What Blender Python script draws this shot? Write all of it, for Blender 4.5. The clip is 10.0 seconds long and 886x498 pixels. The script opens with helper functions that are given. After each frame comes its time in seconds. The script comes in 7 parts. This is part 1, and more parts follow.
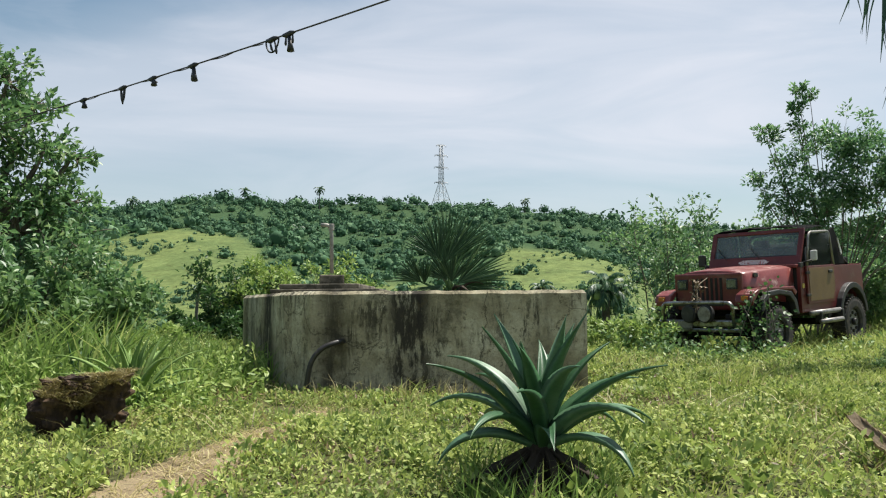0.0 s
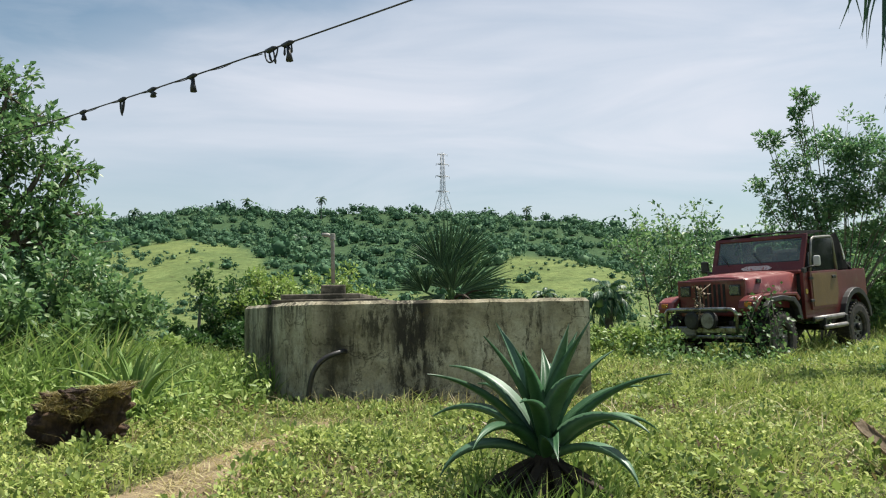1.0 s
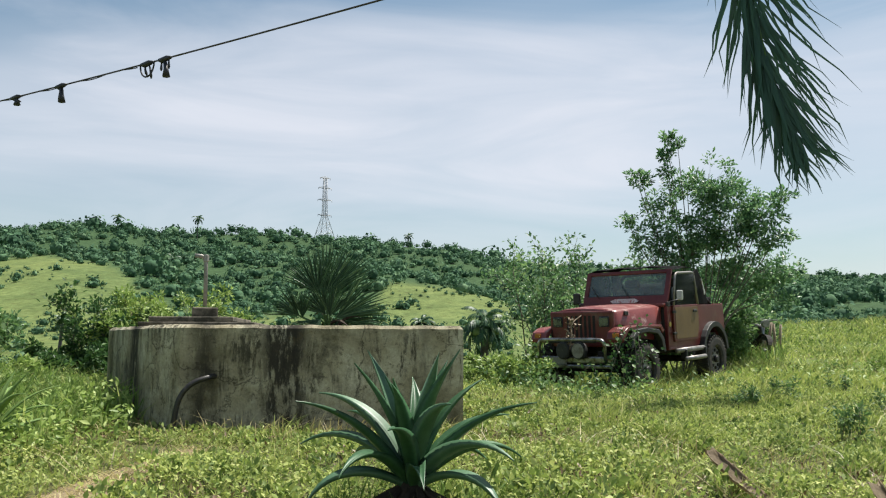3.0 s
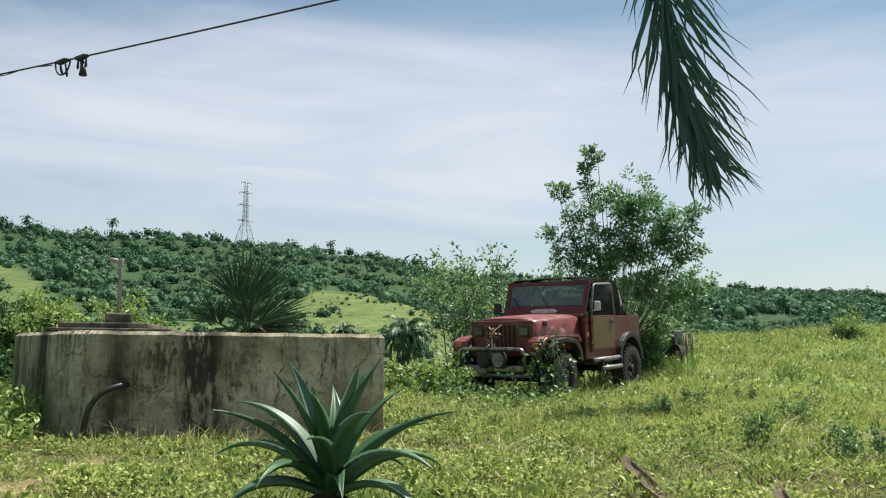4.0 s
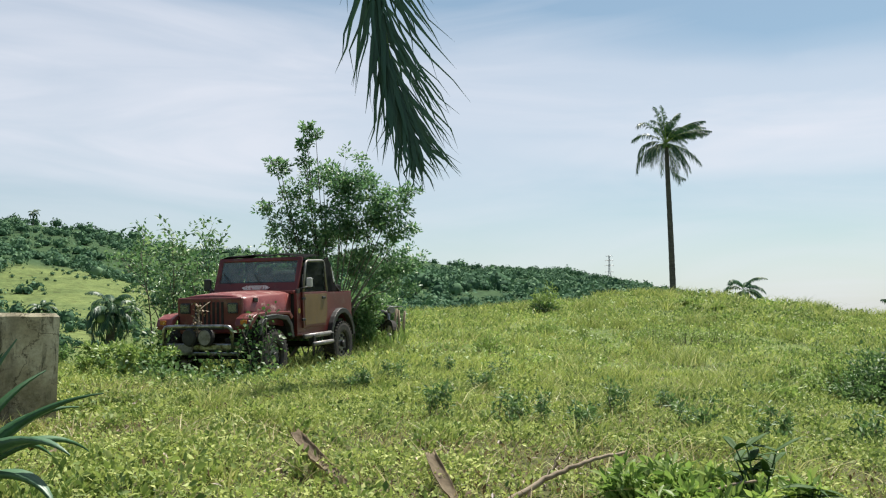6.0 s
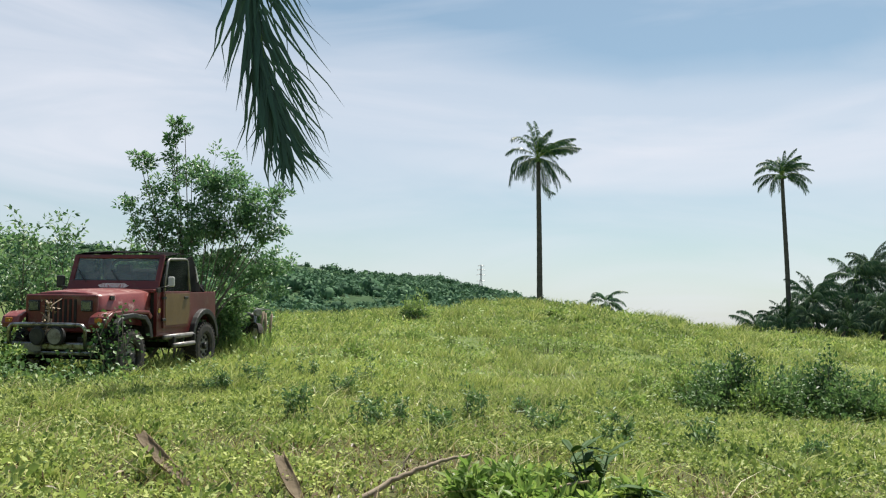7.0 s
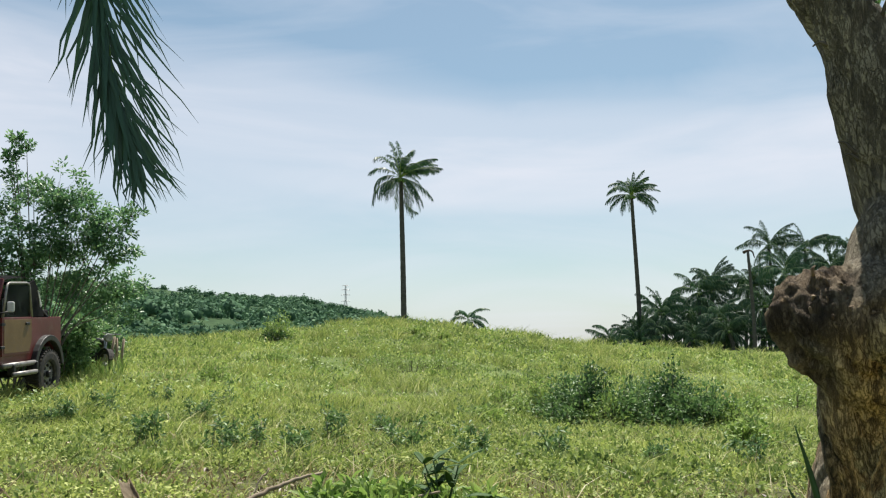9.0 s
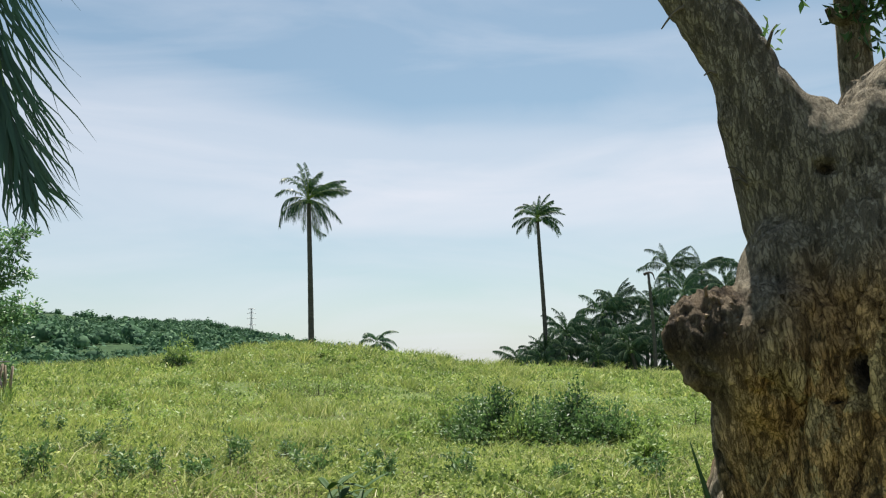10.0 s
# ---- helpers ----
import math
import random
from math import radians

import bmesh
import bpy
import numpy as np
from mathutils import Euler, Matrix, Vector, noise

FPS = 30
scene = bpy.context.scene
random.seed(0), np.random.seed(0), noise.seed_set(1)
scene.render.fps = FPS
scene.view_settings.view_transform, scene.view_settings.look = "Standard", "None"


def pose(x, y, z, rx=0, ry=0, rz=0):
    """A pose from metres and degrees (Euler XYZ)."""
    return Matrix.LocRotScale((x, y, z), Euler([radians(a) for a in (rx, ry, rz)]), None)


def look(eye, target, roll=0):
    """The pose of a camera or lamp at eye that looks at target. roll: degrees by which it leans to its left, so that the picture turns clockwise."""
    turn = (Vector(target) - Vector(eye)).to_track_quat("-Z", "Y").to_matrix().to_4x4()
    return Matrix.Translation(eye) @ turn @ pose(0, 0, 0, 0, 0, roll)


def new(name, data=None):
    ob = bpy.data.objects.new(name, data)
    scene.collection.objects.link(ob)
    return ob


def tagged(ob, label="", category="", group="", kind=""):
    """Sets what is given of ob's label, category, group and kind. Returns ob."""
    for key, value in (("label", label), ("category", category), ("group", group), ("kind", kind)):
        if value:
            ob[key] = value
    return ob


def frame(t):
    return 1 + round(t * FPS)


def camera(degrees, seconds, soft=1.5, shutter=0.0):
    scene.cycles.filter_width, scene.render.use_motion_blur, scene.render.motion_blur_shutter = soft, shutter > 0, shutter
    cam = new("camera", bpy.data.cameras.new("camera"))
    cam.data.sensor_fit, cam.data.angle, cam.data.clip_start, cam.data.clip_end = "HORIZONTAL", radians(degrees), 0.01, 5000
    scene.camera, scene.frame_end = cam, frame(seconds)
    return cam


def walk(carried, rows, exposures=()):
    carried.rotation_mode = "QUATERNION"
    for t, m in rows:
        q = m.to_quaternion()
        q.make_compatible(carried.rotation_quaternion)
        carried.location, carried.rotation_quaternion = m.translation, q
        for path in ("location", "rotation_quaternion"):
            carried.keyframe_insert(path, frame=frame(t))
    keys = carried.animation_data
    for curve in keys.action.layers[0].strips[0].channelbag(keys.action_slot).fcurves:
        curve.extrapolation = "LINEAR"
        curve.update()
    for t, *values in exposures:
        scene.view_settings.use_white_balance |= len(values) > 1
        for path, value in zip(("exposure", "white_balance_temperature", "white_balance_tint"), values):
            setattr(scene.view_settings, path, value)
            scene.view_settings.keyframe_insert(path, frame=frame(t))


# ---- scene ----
EYE = 1.3
cam = camera(55.2, 10.0, soft=1.15)
walk(cam, [
    (0.0, pose(0.000, 0.000, 1.300, 93.99, 0.26, -0.63)),
    (0.5, pose(0.005, 0.024, 1.299, 93.90, 0.66, -0.95)),
    (1.0, pose(0.005, 0.026, 1.303, 94.58, 0.78, -0.45)),
    (1.5, pose(0.004, 0.013, 1.305, 94.97, 0.14, -1.47)),
    (2.0, pose(0.009, 0.006, 1.310, 95.49, 0.06, -2.68)),
    (2.5, pose(0.020, 0.005, 1.309, 95.87, -0.14, -4.20)),
    (2.7, pose(0.029, 0.010, 1.307, 96.11, -0.09, -6.01)),
    (3.8, pose(0.022, -0.003, 1.308, 96.72, -0.82, -13.08)),
    (4.0, pose(0.024, -0.007, 1.309, 96.91, -0.63, -13.92)),
    (4.5, pose(0.012, -0.038, 1.305, 96.60, -0.79, -19.08)),
    (5.0, pose(0.067, -0.067, 1.308, 96.41, 0.37, -23.10)),
    (5.5, pose(0.159, -0.078, 1.306, 95.65, -0.22, -28.54)),
    (6.0, pose(0.235, -0.120, 1.311, 95.37, 0.28, -32.13)),
    (6.2, pose(0.245, -0.134, 1.312, 94.66, 0.23, -35.83)),
    (7.3, pose(0.263, -0.230, 1.287, 96.38, -0.89, -42.62)),
    (7.5, pose(0.260, -0.237, 1.275, 96.62, -0.62, -44.66)),
    (8.0, pose(0.257, -0.249, 1.270, 96.89, -0.48, -47.00)),
    (8.5, pose(0.259, -0.271, 1.279, 96.97, -0.06, -48.36)),
    (9.0, pose(0.257, -0.290, 1.286, 97.18, 0.60, -49.79)),
    (9.5, pose(0.254, -0.308, 1.280, 97.70, 0.82, -53.34)),
    (10.0, pose(0.272, -0.293, 1.284, 98.58, 1.42, -55.90)),
])

# ---- world and sun ----
SUN_AZ, SUN_EL = 62.0, 66.0
world = bpy.data.worlds.new("sky")
scene.world = world
world.use_nodes = True
wn, wl = world.node_tree.nodes, world.node_tree.links
wn.clear()
w_out = wn.new("ShaderNodeOutputWorld")
w_bg = wn.new("ShaderNodeBackground")
w_sky = wn.new("ShaderNodeTexSky")
w_sky.sky_type, w_sky.sun_disc = "NISHITA", False
w_sky.sun_elevation, w_sky.sun_rotation = radians(SUN_EL), radians(SUN_AZ)
w_sky.air_density, w_sky.dust_density, w_sky.ozone_density = 1.0, 1.2, 1.0
w_co = wn.new("ShaderNodeTexCoord")
w_sep = wn.new("ShaderNodeSeparateXYZ")
wl.new(w_co.outputs["Generated"], w_sep.inputs[0])


def wmath(op, a, b=None, c=None):
    n = wn.new("ShaderNodeMath")
    n.operation = op
    for i, v in enumerate((a, b, c)):
        if v is None:
            continue
        if isinstance(v, (int, float)):
            n.inputs[i].default_value = v
        else:
            wl.new(v, n.inputs[i])
    return n.outputs[0]


# thin high cloud in level streaks
w_z = wmath("MAXIMUM", w_sep.outputs[2], 0.0)
w_map = wn.new("ShaderNodeMapping")
w_map.inputs["Rotation"].default_value = (radians(4), radians(-7), 0)
w_map.inputs["Scale"].default_value = (1.5, 1.5, 8.5)
w_map.inputs["Location"].default_value = (0.7, 0.2, 0.35)
wl.new(w_co.outputs["Generated"], w_map.inputs[0])
w_n1 = wn.new("ShaderNodeTexNoise")
w_n1.inputs["Scale"].default_value, w_n1.inputs["Detail"].default_value = 1.5, 8
w_n1.inputs["Roughness"].default_value, w_n1.inputs["Distortion"].default_value = 0.54, 0.8
wl.new(w_map.outputs[0], w_n1.inputs["Vector"])
w_ramp = wn.new("ShaderNodeValToRGB")
w_ramp.color_ramp.elements[0].position, w_ramp.color_ramp.elements[1].position = 0.36, 0.68
wl.new(w_n1.outputs[0], w_ramp.inputs[0])
w_n2 = wn.new("ShaderNodeTexNoise")
w_n2.inputs["Scale"].default_value, w_n2.inputs["Detail"].default_value = 0.8, 4
wl.new(w_map.outputs[0], w_n2.inputs["Vector"])
# the white band stands highest over the hills and sinks towards both sides
w_dot = wn.new("ShaderNodeVectorMath")
w_dot.operation = "DOT_PRODUCT"
wl.new(w_co.outputs["Generated"], w_dot.inputs[0])
w_dot.inputs[1].default_value = (math.sin(radians(13)), math.cos(radians(13)), 0)
w_rise = wmath("MULTIPLY_ADD", wmath("MAXIMUM", wmath("SUBTRACT", w_dot.outputs["Value"], 0.72), 0.0), 1.35, 1.0)
w_tilt = wmath("MULTIPLY_ADD", w_n2.outputs[0], 0.14, wmath("SUBTRACT", wmath("DIVIDE", w_z, w_rise), 0.07))
w_band = wn.new("ShaderNodeValToRGB")
w_el = w_band.color_ramp.elements
w_el[0].position, w_el[0].color = 0.0, (0.84, 0.84, 0.84, 1)
w_el[1].position, w_el[1].color = 1.0, (0.15, 0.15, 0.15, 1)
for w_p, w_g in ((0.04, 0.76), (0.09, 0.64), (0.135, 0.64), (0.165, 0.90), (0.20, 1.0), (0.245, 0.92), (0.275, 0.58), (0.32, 0.30), (0.42, 0.20)):
    w_e = w_el.new(w_p)
    w_e.color = (w_g, w_g, w_g, 1)
wl.new(w_tilt, w_band.inputs[0])
w_amt = wmath("MULTIPLY_ADD", w_ramp.outputs[0], 0.34, wmath("MULTIPLY_ADD", w_band.outputs[0], 0.82, -0.27))
w_amt = wmath("MAXIMUM", wmath("MINIMUM", w_amt, 0.84), 0.03)
w_mix = wn.new("ShaderNodeMixRGB")
wl.new(w_amt, w_mix.inputs[0])
w_tint = wn.new("ShaderNodeMixRGB")
w_tint.blend_type = "MULTIPLY"
w_tint.inputs[0].default_value = 1.0
w_tint.inputs[2].default_value = (0.90, 1.0, 0.92, 1)
wl.new(w_sky.outputs[0], w_tint.inputs[1])
wl.new(w_tint.outputs[0], w_mix.inputs[1])
w_mix.inputs[2].default_value = (7.0, 7.2, 7.9, 1)
wl.new(w_mix.outputs[0], w_bg.inputs[0])
w_bg.inputs[1].default_value = 0.0755
wl.new(w_bg.outputs[0], w_out.inputs[0])

sun_data = bpy.data.lights.new("sun", "SUN")
sun_data.energy, sun_data.angle, sun_data.color = 5.0, radians(0.6), (1.0, 0.95, 0.87)
sun = new("sun", sun_data)
_s = (math.sin(radians(SUN_AZ)) * math.cos(radians(SUN_EL)), math.cos(radians(SUN_AZ)) * math.cos(radians(SUN_EL)), math.sin(radians(SUN_EL)))
sun.matrix_world = look([60 * c for c in _s], (0, 0, 0))
scene.view_settings.exposure = 0.64


# ---- materials ----
def nodes_of(name):
    m = bpy.data.materials.new(name)
    m.use_nodes = True
    nt = m.node_tree
    nt.nodes.clear()
    out = nt.nodes.new("ShaderNodeOutputMaterial")
    bs = nt.nodes.new("ShaderNodeBsdfPrincipled")
    nt.links.new(bs.outputs[0], out.inputs[0])
    return m, nt, bs, out


def noise_tex(nt, scale, detail=4, rough=0.55, coord="Object", stretch=None, distort=0.0):
    co = nt.nodes.new("ShaderNodeTexCoord")
    n = nt.nodes.new("ShaderNodeTexNoise")
    n.inputs["Scale"].default_value, n.inputs["Detail"].default_value = scale, detail
    n.inputs["Roughness"].default_value, n.inputs["Distortion"].default_value = rough, distort
    src = co.outputs[coord]
    if stretch:
        mp = nt.nodes.new("ShaderNodeMapping")
        mp.inputs["Scale"].default_value = stretch
        nt.links.new(src, mp.inputs[0])
        src = mp.outputs[0]
    nt.links.new(src, n.inputs["Vector"])
    return n.outputs[0]


def ramp(nt, fac, stops):
    r = nt.nodes.new("ShaderNodeValToRGB")
    e = r.color_ramp.elements
    while len(e) < len(stops):
        e.new(0.5)
    for el, (p, c) in zip(e, stops):
        el.position = p
        el.color = (*c, 1) if len(c) == 3 else c
    nt.links.new(fac, r.inputs[0])
    return r.outputs[0]


def mix(nt, fac, a, b, mode="MIX"):
    n = nt.nodes.new("ShaderNodeMixRGB")
    n.blend_type = mode
    for i, v in enumerate((fac, a, b)):
        if isinstance(v, (int, float)):
            n.inputs[i].default_value = v
        elif isinstance(v, tuple):
            n.inputs[i].default_value = (*v, 1)
        else:
            nt.links.new(v, n.inputs[i])
    return n.outputs[0]


def bump(nt, bs, height, strength=0.4, dist=0.01):
    b = nt.nodes.new("ShaderNodeBump")
    b.inputs["Strength"].default_value, b.inputs["Distance"].default_value = strength, dist
    nt.links.new(height, b.inputs["Height"])
    nt.links.new(b.outputs[0], bs.inputs["Normal"])


def surface(name, c1, c2, scale=3.0, rough=0.7, metal=0.0, fine=40.0, bump_s=0.25, bump_d=0.004, stretch=None, spec=0.5, dirt=None, dirt_at=(0.5, 0.7)):
    """A plain weathered surface: two tones, fine grain, relief, and dirt in patches."""
    m, nt, bs, out = nodes_of(name)
    a = noise_tex(nt, scale, 6, 0.6, stretch=stretch)
    b = noise_tex(nt, fine, 4, 0.6, stretch=stretch)
    col = ramp(nt, a, [(0.32, c1), (0.68, c2)])
    col = mix(nt, 0.35, col, ramp(nt, b, [(0.3, (0.35, 0.35, 0.35)), (0.7, (1, 1, 1))]), "MULTIPLY")
    if dirt:
        d = noise_tex(nt, scale * 1.7, 8, 0.7)
        col = mix(nt, ramp(nt, d, [(dirt_at[0], (0, 0, 0)), (dirt_at[1], (1, 1, 1))]), col, dirt)
    nt.links.new(col, bs.inputs["Base Color"])
    bs.inputs["Roughness"].default_value, bs.inputs["Metallic"].default_value = rough, metal
    bs.inputs["Specular IOR Level"].default_value = spec
    bump(nt, bs, b, bump_s, bump_d)
    return m


def leafy(name, c1, c2, c3=None, trans=0.35, rough=0.45, patch=0.5, spec=0.35):
    """Leaves and blades: a tone of its own for each, patches over metres, light through them."""
    m, nt, bs, out = nodes_of(name)
    g = nt.nodes.new("ShaderNodeNewGeometry")
    col = ramp(nt, g.outputs["Random Per Island"], [(0.0, c1), (0.75, c2), (1.0, c3 or c2)])
    p = noise_tex(nt, patch, 3, 0.6)
    col = mix(nt, 0.75, col, ramp(nt, p, [(0.3, (0.72, 0.76, 0.70)), (0.7, (1.25, 1.2, 1.05))]), "MULTIPLY")
    nt.links.new(col, bs.inputs["Base Color"])
    bs.inputs["Roughness"].default_value = rough
    bs.inputs["Specular IOR Level"].default_value = spec
    tr = nt.nodes.new("ShaderNodeBsdfTranslucent")
    tcol = mix(nt, 1.0, col, (0.96, 1.0, 0.86), "MULTIPLY")
    nt.links.new(tcol, tr.inputs[0])
    ms = nt.nodes.new("ShaderNodeMixShader")
    ms.inputs[0].default_value = trans
    nt.links.new(bs.outputs[0], ms.inputs[1])
    nt.links.new(tr.outputs[0], ms.inputs[2])
    nt.links.new(ms.outputs[0], out.inputs[0])
    return m


M_LEAF_DARK = leafy("leaf_dark", (0.032, 0.082, 0.030), (0.07, 0.15, 0.05), (0.13, 0.22, 0.085))
M_LEAF_MID = leafy("leaf_mid", (0.075, 0.15, 0.055), (0.16, 0.27, 0.105), (0.28, 0.39, 0.17), rough=0.5, spec=0.32)
M_LEAF_LIGHT = leafy("leaf_light", (0.16, 0.25, 0.07), (0.31, 0.42, 0.13), (0.46, 0.54, 0.22), spec=0.25)
# Lit copy of the leaf colour, with sunlight put into the tone.
M_LEAF_SUN = leafy("leaf_sunlit", (0.075, 0.165, 0.078), (0.17, 0.295, 0.135), (0.31, 0.425, 0.21), trans=0.40, rough=0.42, spec=0.5)
M_GRASS = leafy("grass_blades", (0.30, 0.375, 0.10), (0.45, 0.52, 0.165), (0.58, 0.58, 0.27), trans=0.36, rough=0.6, spec=0.15)
M_GRASS_DRY = leafy("dry_grass", (0.40, 0.34, 0.16), (0.54, 0.46, 0.24), (0.62, 0.55, 0.32), trans=0.3)
# Far leaves made bluer and lighter: distance haze is put into their colour.
M_FOREST = leafy("hazy_forest_leaf", (0.040, 0.092, 0.058), (0.090, 0.178, 0.104), (0.175, 0.28, 0.17), trans=0.15, patch=0.03, rough=0.8, spec=0.08)
M_PALM = leafy("palm_leaflet", (0.025, 0.07, 0.042), (0.055, 0.125, 0.065), (0.14, 0.21, 0.10), trans=0.22, rough=0.45, spec=0.35)
M_BARK = surface("bark_grey", (0.10, 0.085, 0.065), (0.2, 0.17, 0.13), 6, 0.9, fine=45, bump_s=0.6, bump_d=0.01, stretch=(1, 1, 0.3))
M_PALMTRUNK = surface("palm_trunk", (0.055, 0.052, 0.050), (0.11, 0.103, 0.098), 5, 0.9, fine=30, stretch=(0.5, 0.5, 3))


# ---- making meshes ----
def mesh_ob(name, verts, faces, mat, parent=None, smooth=False):
    me = bpy.data.meshes.new(name)
    me.from_pydata(verts, [], faces)
    if mat:
        me.materials.append(mat)
    if smooth:
        me.shade_smooth()
    me.update()
    ob = new(name, me)
    if parent:
        ob.parent = parent
    return ob


def part(name, bm, material, parent, label="", smooth=False):
    me = bpy.data.meshes.new(name)
    bm.normal_update()
    bm.to_mesh(me)
    bm.free()
    me.materials.append(material)
    if smooth:
        me.shade_smooth()
    ob = new(name, me)
    ob.parent = parent
    if label:
        ob["label"] = label
    return ob


class Geo:
    """Many small pieces gathered into one mesh."""

    def __init__(self):
        self.v, self.f, self.n = [], [], 0

    def add(self, verts, faces):
        verts = np.asarray(verts, dtype=float)
        self.v.append(verts)
        self.f.append((np.asarray(faces, dtype=np.int64) + self.n))
        self.n += len(verts)

    def mesh(self, name, mat, smooth=False):
        V = np.concatenate(self.v)
        me = bpy.data.meshes.new(name)
        loops = np.concatenate([f.ravel() for f in self.f])
        sizes = np.concatenate([np.full(len(f), f.shape[1]) for f in self.f])
        me.vertices.add(len(V))
        me.vertices.foreach_set("co", V.ravel())
        me.loops.add(len(loops))
        me.loops.foreach_set("vertex_index", loops.astype(np.int32))
        me.polygons.add(len(sizes))
        starts = np.concatenate([[0], np.cumsum(sizes)[:-1]])
        me.polygons.foreach_set("loop_start", starts.astype(np.int32))
        me.update(calc_edges=True)
        me.validate()
        me.materials.append(mat)
        if smooth:
            me.shade_smooth()
        return me

    def obj(self, name, mat, parent=None, smooth=False, label=""):
        ob = new(name, self.mesh(name, mat, smooth))
        if parent:
            ob.parent = parent
        if label:
            ob["label"] = label
        return ob


rng = np.random.default_rng(7)


def unit(a):
    return a / np.maximum(np.linalg.norm(a, axis=-1, keepdims=True), 1e-9)


def leaf_cards(geo, P, size, up=0.4, aspect=0.45, out=None, spread=1.0, fold=0.15, face=None):
    """A pointed, folded leaf at each place of P; out: the way it grows."""
    n = len(P)
    size = np.broadcast_to(np.asarray(size, float), (n,))[:, None]
    d = rng.normal(size=(n, 3)) * spread
    if out is not None:
        d = d * 0.6 + out
    d[:, 2] += up * 0.3
    d = unit(d)
    nrm = rng.normal(size=(n, 3)) * 0.7
    nrm[:, 2] += up * 2 + 0.3
    if face is not None:
        nrm = face + rng.normal(size=(n, 3)) * 0.35
        d = unit(np.cross(nrm, rng.normal(size=(n, 3))))
    side = unit(np.cross(d, nrm))
    upv = unit(np.cross(side, d))
    a = P
    tip = P + d * size
    mid = P + d * size * 0.5
    l = mid + side * size * aspect * 0.5 + upv * size * fold
    r = mid - side * size * aspect * 0.5 + upv * size * fold
    V = np.stack([a, r, tip, l], 1).reshape(-1, 3)
    i = np.arange(n)[:, None] * 4
    F = np.concatenate([i + [0, 1, 2], i + [0, 2, 3]])
    geo.add(V, F)


def blades(geo, P, h, w, lean=0.4, wind=(0.25, -0.1)):
    """A bent grass blade at each place of P."""
    n = len(P)
    h = np.broadcast_to(np.asarray(h, float), (n,))[:, None]
    w = np.broadcast_to(np.asarray(w, float), (n,))[:, None]
    a = rng.uniform(0, 2 * np.pi, n)
    side = np.stack([np.cos(a), np.sin(a), np.zeros(n)], 1)
    b = rng.normal(size=(n, 2)) * lean + np.array(wind) * lean
    bend = np.concatenate([b, np.zeros((n, 1))], 1)
    up = np.array([0, 0, 1.0])
    m = P + (up * 0.6 + bend * 0.35) * h
    t = P + (up * 0.95 + bend) * h
    V = np.stack([P - side * w / 2, P + side * w / 2, m + side * w * 0.4, m - side * w * 0.4, t], 1).reshape(-1, 3)
    i = np.arange(n)[:, None] * 5
    geo.add(V, i + [0, 1, 2, 3])
    geo.f.append(i + [3, 2, 4] + (geo.n - 5 * n))


def tube(geo, pts, radii, sides=8, cap=True):
    """A tapered tube along points."""
    pts = np.asarray(pts, float)
    n = len(pts)
    radii = np.broadcast_to(np.asarray(radii, float), (n,))
    tan = unit(np.gradient(pts, axis=0))
    ref = np.array([0.0, 0.0, 1.0]) if abs(tan[:, 2]).mean() < 0.8 else np.array([1.0, 0.0, 0.0])
    s = unit(np.cross(tan, ref))
    u = np.cross(s, tan)
    ang = np.linspace(0, 2 * np.pi, sides, endpoint=False)
    V = (pts[:, None] + radii[:, None, None] * (np.cos(ang)[None, :, None] * s[:, None] + np.sin(ang)[None, :, None] * u[:, None])).reshape(-1, 3)
    i, j = np.meshgrid(np.arange(n - 1), np.arange(sides), indexing="ij")
    k = (j + 1) % sides
    F = np.stack([i * sides + j, i * sides + k, (i + 1) * sides + k, (i + 1) * sides + j], -1).reshape(-1, 4)
    geo.add(V, F)
    if cap:
        base = geo.n - n * sides
        for ring, flip in ((0, True), (n - 1, False)):
            c = [base + ring * sides + q for q in range(sides)]
            for q in range(1, sides - 1):
                geo.f.append(np.array([[c[0], c[q + 1], c[q]] if flip else [c[0], c[q], c[q + 1]]]))


def polar(az, r):
    return r * math.sin(radians(az)), r * math.cos(radians(az))


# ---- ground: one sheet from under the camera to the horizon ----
# Ground heights and ridge angles by bearing, fitted to the camera's view.
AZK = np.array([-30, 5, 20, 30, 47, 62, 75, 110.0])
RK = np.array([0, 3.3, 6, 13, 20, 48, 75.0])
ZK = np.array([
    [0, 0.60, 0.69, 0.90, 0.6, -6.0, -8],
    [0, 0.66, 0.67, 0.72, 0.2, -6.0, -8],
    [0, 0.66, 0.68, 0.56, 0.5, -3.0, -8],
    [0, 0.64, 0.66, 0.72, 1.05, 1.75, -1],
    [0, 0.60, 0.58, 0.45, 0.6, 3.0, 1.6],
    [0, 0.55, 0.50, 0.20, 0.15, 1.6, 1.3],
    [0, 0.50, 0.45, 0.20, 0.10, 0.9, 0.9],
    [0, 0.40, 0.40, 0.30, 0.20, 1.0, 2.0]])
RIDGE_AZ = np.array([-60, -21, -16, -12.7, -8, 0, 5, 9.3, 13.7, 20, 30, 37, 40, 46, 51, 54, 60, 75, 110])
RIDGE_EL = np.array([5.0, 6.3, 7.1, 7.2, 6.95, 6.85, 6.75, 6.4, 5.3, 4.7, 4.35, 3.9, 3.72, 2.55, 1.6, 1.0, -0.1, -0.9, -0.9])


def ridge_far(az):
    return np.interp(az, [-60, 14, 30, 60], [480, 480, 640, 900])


def smooth01(u):
    u = np.clip(u, 0, 1)
    return u * u * (3 - 2 * u)


